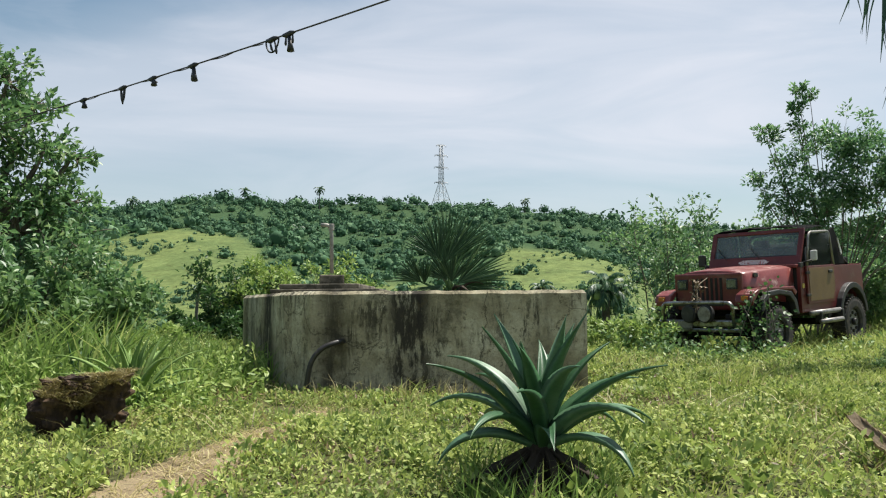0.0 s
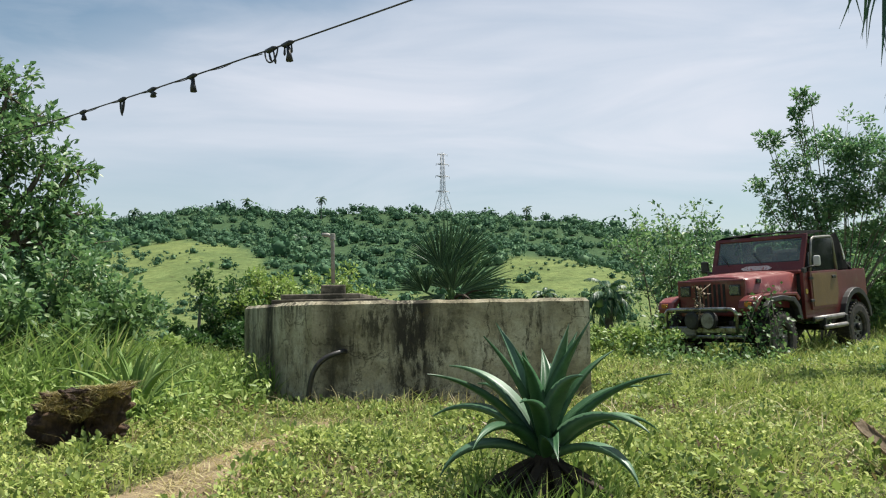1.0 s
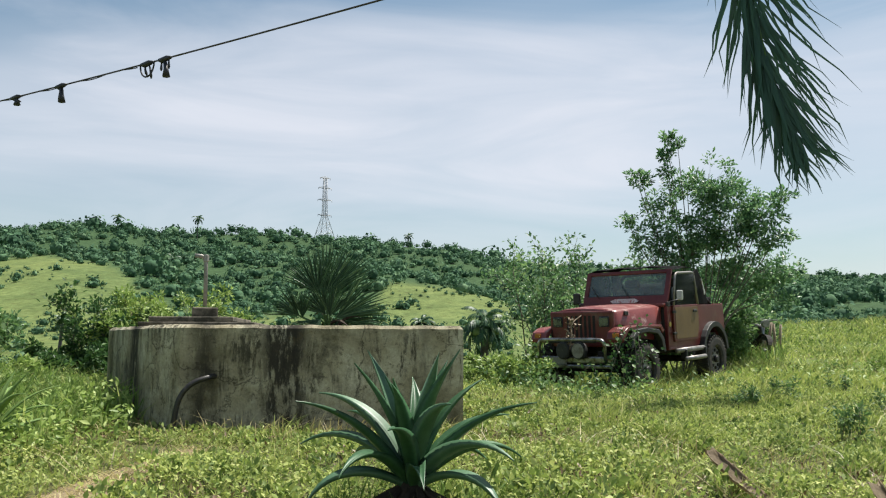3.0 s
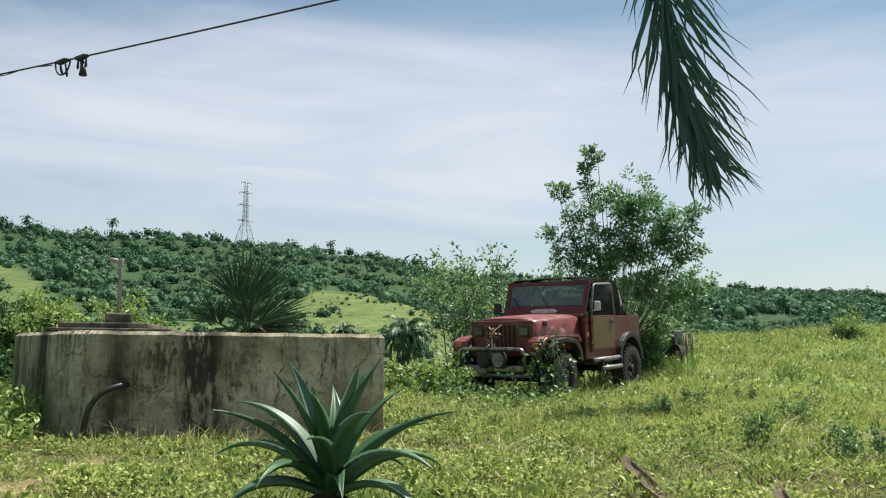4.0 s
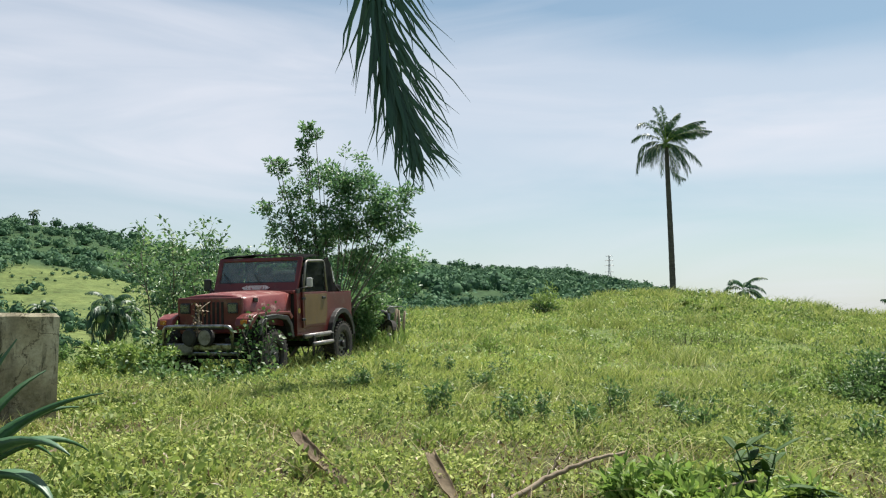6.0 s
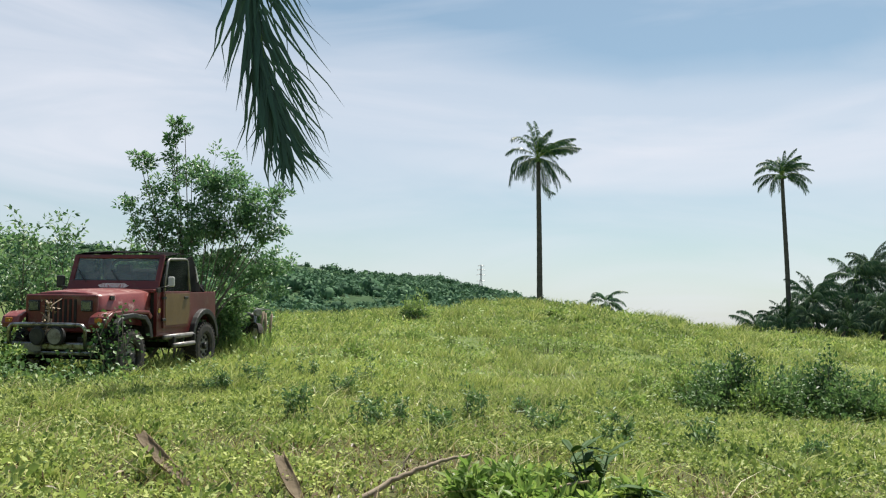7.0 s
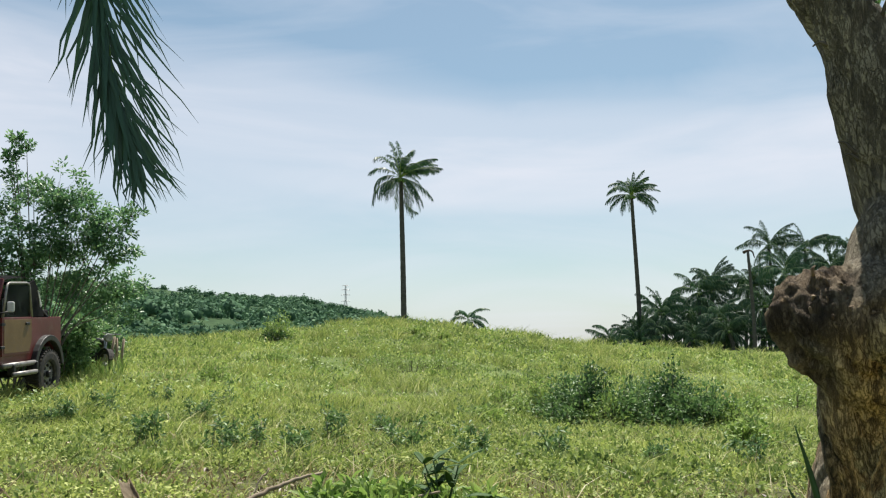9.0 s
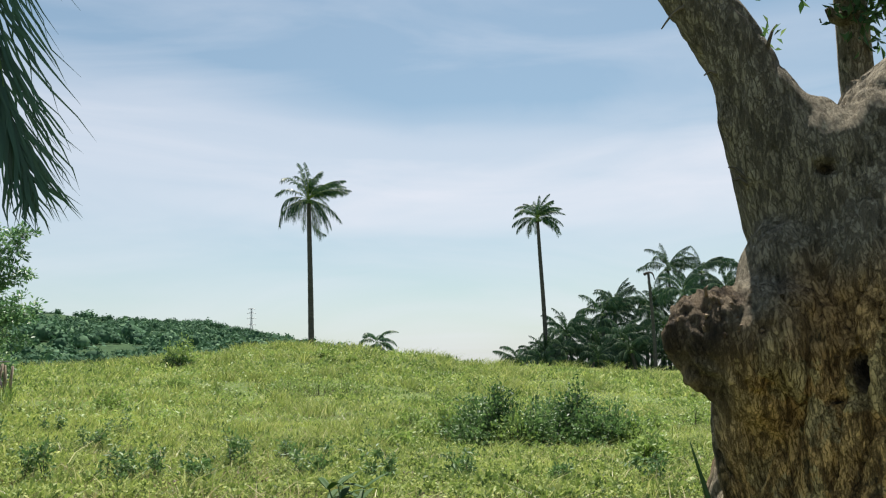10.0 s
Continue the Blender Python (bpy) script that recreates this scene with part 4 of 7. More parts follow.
    for sx in (-1, 1):
        # Near mirror case is coloured pale to stand in for its bright reflection.
        mir = part("wing_mirror", bm_box(0.13, 0.05, 0.19, (sx * 0.90, 0.42, 1.33), 0.02), M_BLACKPL, car, "black wing mirror") if sx > 0 else part("wing_mirror", bm_box(0.10, 0.05, 0.15, (sx * 0.86, 0.33, 1.34), 0.022), M_WHITECLOTH, car, "pale wing mirror with its reflection put into the colour")
        part("mirror_glass", bm_box(0.08, 0.006, 0.12, (sx * (0.90 if sx > 0 else 0.86), 0.391 if sx > 0 else 0.301, 1.335), 0.0), M_CHROME, mir)
        pipe("mirror_arm", [(sx * 0.74, 0.47, 1.24), (sx * 0.88, 0.44, 1.27)], 0.012, M_BLACKPL, mir)
        part("windscreen_hinge", bm_box(0.04, 0.10, 0.07, (sx * 0.755, 0.53, 1.21), 0.008), M_BLACKPL, car)
    # doors: red shell, mustard lower panel, framed window
    for sx in (-1, 1):
        x = sx * 0.782
        shell = [(0.42, 0.68), (0.44, 1.19), (-0.48, 1.19), (-0.50, 0.90), (-0.42, 0.68)]
        door = part("door", bm_prism(shell, x - 0.014, x + 0.014, "x", 0.006), M_RED, car, "red door with a mustard lower panel" if sx < 0 else "red door")
        inner = [(0.37, 0.72), (0.39, 1.16), (-0.42, 1.16), (-0.44, 0.90), (-0.37, 0.72)]
        part("door_panel", bm_prism(inner, x + sx * 0.014, x + sx * 0.020, "x", 0.002), M_MUSTARD, door, "dull mustard door panel")
        frame_pts = [(x, 0.40, 1.19), (x - sx * 0.02, 0.26, 1.68), (x - sx * 0.03, -0.42, 1.70), (x, -0.46, 1.19)]
        pipe("window_frame", frame_pts, 0.02, M_RIM if sx < 0 else M_BLACKPL, door, 8, "grey window frame")
        pn = part("door_glass", bm_prism([(0.38, 1.19), (0.25, 1.66), (-0.40, 1.68), (-0.44, 1.19)], x - sx * 0.018, x - sx * 0.014, "x"), M_GLASS_DARK, door, "dark door glass")
        pn.visible_shadow = False
        part("door_handle", bm_box(0.025, 0.12, 0.04, (x + sx * 0.026, -0.29, 1.10), 0.008), M_BLACKPL, door, "black door handle")
        for hz in (0.80, 1.10):
            part("door_hinge", bm_box(0.03, 0.10, 0.035, (x + sx * 0.022, 0.43, hz), 0.006), M_BLACKPL, door)
        part("side_badge", bm_cyl(0.035, 0.012, (sx * 0.768, 0.51, 0.93), "x", 16, 0.003), M_YELLOW, car, "round yellow badge")
    # White box added behind the glass for a bright spot like a reflection.
    part("shirt", bm_box(0.10, 0.16, 0.22, (-0.66, 0.06, 1.36), 0.03, (8, 0, 20)), M_WHITECLOTH, car, "white box added behind the door glass for a bright spot")
    # soft top
    bm = bmesh.new()
    rows = []
    for i in range(15):
        t = i / 14
        y = 0.32 - t * 0.92
        row = []
        for u in np.linspace(-1, 1, 13):
            sag = 0.008 * math.sin(t * 14) * (1 - u * u) + 0.010 * math.sin(u * 9 + t * 7)
            row.append(bm.verts.new((u * 0.73, y, 1.735 + 0.05 * (1 - u**6) + 0.02 * math.sin(t * 3.1) + sag + 0.02 * t)))
        rows.append(row)
    for r0, r1 in zip(rows, rows[1:]):
        for a in range(12):
            bm.faces.new((r0[a], r0[a + 1], r1[a + 1], r1[a]))
    bmesh.ops.solidify(bm, geom=bm.faces[:], thickness=0.035)
    bmesh.ops.recalc_face_normals(bm, faces=bm.faces)
    rf = part("soft_top", bm, M_CANVAS, car, "sagging black canvas soft top", True)
    for sx in (-1, 1):
        part("quarter_canvas", bm_prism([(-0.47, 1.19), (-0.43, 1.70), (-0.62, 1.76), (-0.76, 1.62), (-0.98, 1.19)], sx * 0.70, sx * 0.735, "x", 0.008), M_CANVAS, rf)
        pipe("roll_bar", [(sx * 0.62, -0.55, 0.66), (sx * 0.62, -0.55, 1.62), (sx * 0.52, -0.55, 1.70), (0, -0.55, 1.71)], 0.028, M_BLACKPL, car)
        pipe("rear_stay", [(sx * 0.62, -0.57, 1.58), (sx * 0.64, -1.28, 1.18)], 0.024, M_BLACKPL, car)
    part("cloth_strap", bm_prism([(-0.70, 1.60), (-0.73, 1.58), (-0.84, 1.36), (-0.80, 1.33), (-0.76, 1.45)], -0.76, -0.745, "x", 0.003), M_WHITECLOTH, rf, "pale torn canvas strip")
    bm = bm_box(1.36, 0.40, 0.40, (0, -0.88, 1.34), 0.10)
    bmesh.ops.subdivide_edges(bm, edges=bm.edges[:], cuts=3, use_grid_fill=True)
    for v in bm.verts:
        v.co += Vector((0, 0.5, 1)) * 0.05 * noise.noise(v.co * 4)
    part("folded_canvas", bm, M_CANVAS, rf, "folded black canvas over the rear", True)
    part("cargo_box", bm_box(1.2, 0.3, 0.2, (0, -1.28, 1.20), 0.03), M_CANVAS, car, "black canvas bundle in the tub")
    for sx in (-1, 1):
        st = part("seat", bm_box(0.48, 0.48, 0.16, (sx * 0.34, -0.12, 0.86), 0.05), M_SEAT, car, "dark vinyl seat")
        part("seat_back", bm_box(0.48, 0.14, 0.58, (sx * 0.34, -0.38, 1.20), 0.05, (-10, 0, 0)), M_SEAT, st)
        part("headrest", bm_box(0.26, 0.10, 0.16, (sx * 0.34, -0.44, 1.54), 0.04), M_SEAT, st)
    sw = Geo()
    a = np.linspace(0, 2 * math.pi, 25)
    tube(sw, np.stack([-0.34 + 0.19 * np.cos(a), 0.20 + 0.06 * np.sin(a), 1.20 + 0.17 * np.sin(a)], 1), 0.014, 6)
    sw.obj("steering_wheel", M_BLACKPL, car, True)
    # running boards, underside, wheels
    for sx in (-1, 1):
        sb = pipe("side_step", [(sx * 0.84, 0.48, 0.56), (sx * 0.84, -0.46, 0.56)], 0.035, M_RIM, car, 10, "dull tube side step")
        pipe("lower_step", [(sx * 0.90, 0.30, 0.44), (sx * 0.90, -0.40, 0.44)], 0.032, M_RIM, sb, 10)
        for yy in (0.25, -0.45):
            part("step_bracket", bm_box(0.10, 0.05, 0.14, (sx * 0.85, yy, 0.50), 0.01), M_BLACKPL, sb)
        for yy in (1.38, -0.97):
            wheel(car, sx * (0.72 if yy > 0 else 0.745), yy, sx)
        pipe("leaf_spring", [(sx * 0.45, 1.85, 0.46), (sx * 0.45, 1.38, 0.36), (sx * 0.45, 0.85, 0.46)], 0.03, M_UNDER, car)
        part("frame_rail", bm_box(0.07, 3.5, 0.11, (sx * 0.38, 0.05, 0.53), 0.01), M_UNDER, car)
    for yy in (1.38, -0.97):
        part("axle", bm_cyl(0.05, 1.4, (0, yy, 0.39), "x", 12), M_UNDER, car)
    part("engine", bm_box(0.7, 0.8, 0.42, (0, 1.1, 0.76), 0.04), M_UNDER, car, "dark engine block")
    part("radiator", bm_box(0.9, 0.06, 0.34, (0, 1.60, 0.85), 0.01), M_UNDER, car)
    # body stretched below the belt line, nose narrowed and parts shifted, to fit the camera's view
    for o in car.children_recursive:
        if o.name.split(".")[0] in ("wheel", "tyre", "hub", "rim_hole", "axle", "leaf_spring"):
            continue
        if o.name.startswith("sticker"):
            o.location.z += 0.10
            continue
        kind = o.name.split(".")[0]
        wing = kind in ("front_fender", "front_flare", "marker_lamp", "inner_wing")
        bar = kind in ("front_bumper", "lower_bar", "bracket", "number_plate", "bull_bar", "middle_bar", "spot_lamp", "lamp_cover")
        for v in o.data.vertices:
            if bar:
                v.co.x, v.co.y, v.co.z = v.co.x * 0.91, v.co.y + 0.10, v.co.z - 0.03
                continue
            if wing:
                v.co.x, v.co.y, v.co.z = v.co.x * 0.955, v.co.y + 0.17, v.co.z * 1.03
                continue
            f = min(1.0, max(0.0, (v.co.y - 0.6) / 1.07))
            up = 1.085 + 0.085 * f
            v.co.y += 0.10 * f
            v.co.x *= 1 - 0.09 * f
            v.co.z = v.co.z * up if v.co.z < 1.2 else v.co.z + 1.2 * (up - 1)
    return car


build_jeep()

# ---- trees and shrubs ----
def limb_path(r, start, direction, length, wobble=0.25, up=0.25, n=7):
    p = np.array(start, float)
    d = np.array(direction, float)
    pts = [p.copy()]
    for _ in range(n - 1):
        d = d + np.array([r.uniform(-wobble, wobble), r.uniform(-wobble, wobble), r.uniform(-wobble, wobble) + up * 0.3])
        d /= np.linalg.norm(d)
        p = p + d * length / (n - 1)
        pts.append(p.copy())
    return np.array(pts)


def leafy_tree(name, x, y, z, label, category, stems, leaf_mat, leaf, per_twig, twig_r, seed, trunk_mat=None, group="", sub=5, aspect=0.5):
    """A tree or shrub: stems (direction, length, radius) that fork, and leaves in tufts round the twigs."""
    r = random.Random(seed)
    ob = empty(name, pose(x, y, z), label, category, group)
    wood, crown = Geo(), Geo()
    tips = []
    for off, direction, length, rad in stems:
        pts = limb_path(r, off, direction, length, 0.16, 0.15)
        tube(wood, pts, np.linspace(rad, rad * 0.35, len(pts)), 7)
        for i in range(sub):
            k = r.randint(2, len(pts) - 1)
            d = pts[k] - pts[k - 1]
            d = d / np.linalg.norm(d) + np.array([r.uniform(-1.2, 1.2), r.uniform(-1.2, 1.2), r.uniform(-0.3, 0.7)])
            b = limb_path(r, pts[k], d / np.linalg.norm(d), length * r.uniform(0.22, 0.42), 0.3, 0.2, 6)
            tube(wood, b, np.linspace(rad * 0.35, rad * 0.12, len(b)), 5, False)
            tips += [b[3], b[4], b[5]]
            for _ in range(2):
                c = limb_path(r, b[r.randint(2, 4)], np.array([r.uniform(-1, 1), r.uniform(-1, 1), r.uniform(-0.3, 0.8)]), length * 0.16, 0.3, 0.1, 4)
                tube(wood, c, np.linspace(rad * 0.14, rad * 0.07, len(c)), 4, False)
                tips += [c[2], c[3]]
        tips += [pts[-1], pts[-2]]
    T = np.array(tips)
    P = np.repeat(T, per_twig, axis=0)
    d = unit(rng.normal(size=P.shape)) * (rng.uniform(size=(len(P), 1)) ** 0.5) * twig_r * np.array([1, 1, 0.8])
    leaf_cards(crown, P + d, leaf * rng.uniform(0.7, 1.25, len(P)), up=0.5, aspect=aspect, out=unit(d) * 0.7, fold=0.12)
    wood.obj("trunk", trunk_mat or M_BARK, ob, True)
    crown.obj("crown", leaf_mat, ob)
    return ob


def clump_tree(name, x, y, z, label, category, clumps, leaf_mat, leaf, seed, lean=(0, 0), trunk=0.09, tufts=16, per_tuft=34, aspect=0.5, stems=1):
    """A tree whose crown is made of leaf masses (dx, dy, dz, radius), each held by a limb."""
    r = random.Random(seed)
    ob = empty(name, pose(x, y, z), label, category)
    wood, crown = Geo(), Geo()
    low = min(c[2] for c in clumps)
    for cx, cy, cz, rad in clumps:
        foot = np.array([r.uniform(-0.2, 0.2) * stems, r.uniform(-0.1, 0.1) * stems, -0.1])
        mid = np.array([lean[0] + cx * 0.35, lean[1] + cy * 0.35, low * 0.55 + cz * 0.15])
        p = spline([foot, mid, np.array([cx, cy, cz]) * 0.75 + mid * 0.25, (cx, cy, cz + rad * 0.3)], 12)
        tube(wood, p, np.linspace(trunk, trunk * 0.22, 12), 8)
        for k in range(tufts):
            d = unit(rng.normal(size=3))
            d[2] = d[2] * 0.8 + 0.12
            c = np.array([cx, cy, cz]) + d * rad * r.uniform(0.45, 1.05)
            tube(wood, spline([(cx, cy, cz), (np.array([cx, cy, cz]) + c) / 2 + rng.normal(size=3) * 0.06 * rad, c], 5), np.linspace(trunk * 0.2, trunk * 0.06, 5), 4, False)
            n = max(3, int(per_tuft * r.uniform(0.6, 1.3) * (rad / 0.5) ** 1.4))
            q = unit(rng.normal(size=(n, 3))) * (rng.uniform(size=(n, 1)) ** 0.45) * rad * r.uniform(0.26, 0.42)
            q[:, 2] *= 0.75
            leaf_cards(crown, c + q, leaf * rng.uniform(0.7, 1.25, n), up=0.5, aspect=aspect, out=unit(q) * 0.7 + d * 0.4, fold=0.12)
    wood.obj("trunk", M_BARK, ob, True)
    crown.obj("crown", leaf_mat, ob)
    return ob


def fan(n, spread, length, rad, r, base=0.05, jitter=0.2):
    """Stems that rise and spread from one foot."""
    out = []
    for i in range(n):
        a = 2 * math.pi * i / n + r.uniform(-0.4, 0.4)
        s = spread * r.uniform(0.3, 1.0)
        d = (math.sin(a) * s, math.cos(a) * s, 1.0)
        out.append(((math.sin(a) * base, math.cos(a) * base, -0.05), d, length * r.uniform(1 - jitter, 1 + jitter), rad * r.uniform(0.7, 1.1)))
    return out


def place(az, r, sink=0.0):
    x, y = polar(az, r)
    return x, y, gz(x, y) - sink


_r = random.Random(11)
# small tree behind the vehicle, with one tall shoot; crown places across and up from its foot
def across(az, r, spots):
    """Crown places given as bearing, height angle, depth and radius."""
    x, y, z = place(az, r)
    out = []
    for a, e, dr, rad in spots:
        px, py = polar(a + (0.7 if az > 0 else 0.0), r + dr)
        out.append((px - x, py - y, EYE + (r + dr) * math.tan(radians(e)) - z, rad))
    return x, y, z, out


x, y, z, cl = across(25.6, 16.9, ((25.6, 10.4, 0, 0.55), (24.2, 10.2, 0.3, 0.42), (22.6, 8.8, 0, 0.42), (27.2, 8.8, 0.2, 0.5), (28.9, 8.2, 0, 0.38), (30.0, 9.0, 0.2, 0.24), (29.6, 6.6, 0, 0.36), (25.4, 7.8, -0.3, 0.52), (23.4, 7.0, -0.2, 0.46), (21.4, 7.0, 0, 0.34), (20.3, 8.0, 0, 0.18), (21.3, 10.6, 0, 0.2), (27.4, 6.2, 0, 0.52), (22.9, 12.3, 0, 0.17), (23.0, 13.3, 0, 0.15), (22.9, 11.2, 0, 0.15), (20.9, 11.0, 0, 0.15), (25.5, 5.0, 0.4, 0.6), (28.6, 4.6, 0.5, 0.5), (26.4, 9.4, -0.2, 0.4), (26.6, 7.2, -0.2, 0.45), (24.4, 5.8, 0, 0.5), (21.9, 5.4, 0.2, 0.4), (28.2, 7.4, 0, 0.34), (23.7, 12.9, 0, 0.13), (24.0, 3.6, 0.3, 0.5), (27.0, 3.8, 0.3, 0.5), (30.0, 4.6, 0.6, 0.34), (22.2, 4.0, 0.3, 0.4), (29.2, 3.0, 0.6, 0.4)))
clump_tree("tree", x, y, z, "bushy green tree with several stems, behind the vehicle", "tree", cl, leafy("leaf_bluish", (0.08, 0.18, 0.095), (0.18, 0.32, 0.17), (0.33, 0.46, 0.27), trans=0.42, rough=0.42, spec=0.5), 0.09, 21, trunk=0.017, tufts=18, per_tuft=46, stems=2)
x, y, z = place(26.2, 18.9)
leafy_tree("shrub", x, y, z - 0.1, "dense dark shrub behind the vehicle", "shrub", fan(7, 0.8, 1.0, 0.03, _r), M_LEAF_MID, 0.13, 12, 0.16, 22, sub=5)
x, y, z = place(22.0, 18.0)
leafy_tree("shrub", x, y, z - 0.1, "dense dark shrub behind the vehicle", "shrub", fan(7, 0.7, 1.35, 0.04, _r), M_LEAF_MID, 0.13, 14, 0.2, 23, sub=5)
for az, rr, h, sd in ((26.4, 18.6, 1.15, 121), (28.6, 21.5, 1.0, 122), (24.2, 18.2, 1.4, 123)):
    x, y, z = place(az, rr)
    leafy_tree("shrub", x, y, z - 0.1, "dense leafy green shrub behind the vehicle", "shrub", fan(9, 0.55, h, 0.02, _r, 0.3), M_LEAF_SUN, 0.095, 13, 0.16, sd, sub=7)
x, y, z = place(18.2, 17.0)
leafy_tree("shrub", x, y, z - 0.1, "open twiggy green shrub beside the vehicle", "shrub", fan(6, 0.5, 1.9, 0.022, _r), M_LEAF_SUN, 0.10, 10, 0.14, 24, sub=7)
x, y, z = place(15.6, 15.2)
leafy_tree("sapling", x, y, z - 0.1, "slender light green saplings beside the vehicle", "sapling", fan(6, 0.4, 1.9, 0.018, _r, 0.3), M_LEAF_SUN, 0.09, 9, 0.12, 25, sub=7)
x, y, z = place(14.4, 13.4)
leafy_tree("shrub", x, y, z - 0.1, "low light green shrub by the front bumper", "shrub", fan(8, 0.9, 0.6, 0.012, _r, 0.3), M_LEAF_LIGHT, 0.08, 8, 0.09, 26, sub=5)
x, y, z = place(12.9, 12.4)
leafy_tree("shrub", x, y, z - 0.1, "low light green shrub by the front bumper", "shrub", fan(8, 1.0, 0.45, 0.010, _r, 0.3), M_LEAF_LIGHT, 0.08, 8, 0.08, 27, sub=5)
# trees on the left: a tall crown and the thicket below it
x, y, z, cl = across(-30.5, 9.4, ((-26.8, 13.6, 0, 0.38), (-25.2, 12.4, 0.2, 0.30), (-28.8, 13.8, 0.2, 0.5), (-31, 15, 0, 0.6), (-27.4, 10.6, -0.2, 0.42), (-24.6, 9.6, 0, 0.34), (-23.0, 9.4, 0.1, 0.20), (-25.6, 7.4, 0, 0.42), (-23.4, 6.6, 0.2, 0.34), (-29, 10.0, 0, 0.6), (-31.5, 11, 0, 0.7), (-28, 7.0, -0.2, 0.55), (-30.5, 5.5, 0, 0.7), (-26.0, 4.8, 0, 0.5), (-23.0, 4.6, 0.3, 0.42), (-34, 9, 0, 0.9), (-35, 14, 0, 0.8)))
clump_tree("tree", x, y, z, "leafy broad tree with a loose, gappy green crown", "tree", cl, M_LEAF_SUN, 0.085, 31, trunk=0.06, tufts=15, per_tuft=42, stems=1.5)
for az, rr, h, mt, sd in ((-27.0, 9.2, 1.1, M_LEAF_SUN, 32), (-23.8, 9.0, 0.8, M_LEAF_SUN, 33), (-21.8, 9.6, 0.62, M_LEAF_SUN, 34), (-19.6, 8.8, 0.32, M_LEAF_LIGHT, 35), (-25.5, 8.0, 0.7, M_LEAF_MID, 36), (-30.0, 8.0, 1.0, M_LEAF_SUN, 37), (-17.0, 8.4, 0.16, M_LEAF_LIGHT, 38)):
    x, y, z = place(az, rr)
    leafy_tree("shrub", x, y, z - 0.1, "leafy green shrub in the thicket under the tree", "shrub", fan(8, 0.75, h, 0.02, _r, 0.3), mt, 0.08, 12, 0.11, sd, sub=6, group="thicket")
# shrubs behind the tank
for az, rr, h, mt, lab, sd in ((-13.2, 12.5, 0.86, M_LEAF_DARK, "dark upright shrub behind the tank", 41), (-11.0, 12.6, 0.88, M_LEAF_LIGHT, "yellow-green shrub behind the tank", 42), (-8.6, 13.0, 0.98, M_LEAF_LIGHT, "yellow-green shrub behind the tank", 43), (-6.0, 13.5, 0.82, M_LEAF_MID, "green shrub behind the tank", 44), (-14.6, 12.0, 0.5, M_LEAF_DARK, "dark upright shrub behind the tank", 45), (7.6, 17, 0.45, M_LEAF_MID, "green shrub behind the tank", 46), (5.0, 16, 0.4, M_LEAF_LIGHT, "yellow-green shrub behind the tank", 47)):
    x, y, z = place(az, rr)
    leafy_tree("shrub", x, y, z - 0.1, lab, "shrub", fan(8, 0.6, h, 0.02, _r, 0.25), mt, 0.075, 14, 0.11, sd, sub=6)
# bushes out in the field: leafy mounds with loose light shoots round them
def mound_bush(az, r, wide, h, label, seed, mat, leaf=0.07, n=2600, twigs=60):
    """A dense, uneven mound of leaves on many thin stems."""
    x, y, z = place(az, r)
    rr = np.random.default_rng(seed)
    ob = empty("bush", pose(x, y, z), label, "bush", "field bushes")
    wood, crown = Geo(), Geo()
    a, d = rr.uniform(0, 2 * np.pi, twigs), rr.uniform(0, 1, twigs) ** 0.6
    tip = np.stack([np.cos(a) * d * wide, np.sin(a) * d * wide * 0.75, h * (1.02 - 0.75 * d**2) * rr.uniform(0.55, 1.2, twigs)], 1)
    for q in tip:
        foot = np.array([q[0] * 0.55, q[1] * 0.55, -0.04])
        tube(wood, spline([foot, (foot + q) / 2 + rr.normal(size=3) * 0.03, q], 4), [0.008, 0.006, 0.004, 0.002], 4, False)
    k = rr.integers(0, twigs, n)
    t = rr.uniform(0.25, 1.08, n)[:, None] ** 0.8
    P = np.concatenate([tip[k, :2] * (0.55 + 0.45 * t), tip[k, 2:] * t], 1) + rr.normal(size=(n, 3)) * np.array([0.075, 0.075, 0.05])
    P[:, 2] = np.maximum(P[:, 2], 0.01)
    leaf_cards(crown, P, leaf * rr.uniform(0.6, 1.25, n), up=0.45, aspect=0.5, out=unit(P * np.array([1, 1, 0.6])) * 0.5, fold=0.12)
    wood.obj("wood", M_BARK, ob)
    crown.obj("crown", mat, ob)
    return ob


# Two darker-leaved mounds put the shade of the hollows into leaf colour.
for az, rr, w, h, mt, sd in ((59.4, 13.5, 0.55, 0.74, M_LEAF_MID, 51), (61.4, 13.2, 0.40, 0.84, M_LEAF_DARK, 52), (63.2, 12.9, 0.55, 0.62, M_LEAF_MID, 53), (66.2, 13.6, 0.48, 0.84, M_LEAF_DARK, 54), (68.4, 13.5, 0.60, 0.62, M_LEAF_MID, 55), (69.9, 13.4, 0.45, 0.36, M_LEAF_LIGHT, 56), (57.6, 14.0, 0.55, 0.62, M_LEAF_LIGHT, 57), (64.4, 14.0, 0.6, 0.70, M_LEAF_MID, 58), (60.4, 12.9, 0.6, 0.60, M_LEAF_MID, 59), (67.2, 13.1, 0.6, 0.56, M_LEAF_MID, 71), (62.2, 12.7, 0.5, 0.46, M_LEAF_LIGHT, 73)):
    mound_bush(az, rr, w, h, "leafy mound of a bush with dark hollows, growing in the grass", sd, mt, n=1100 if mt is M_LEAF_LIGHT else 2100)
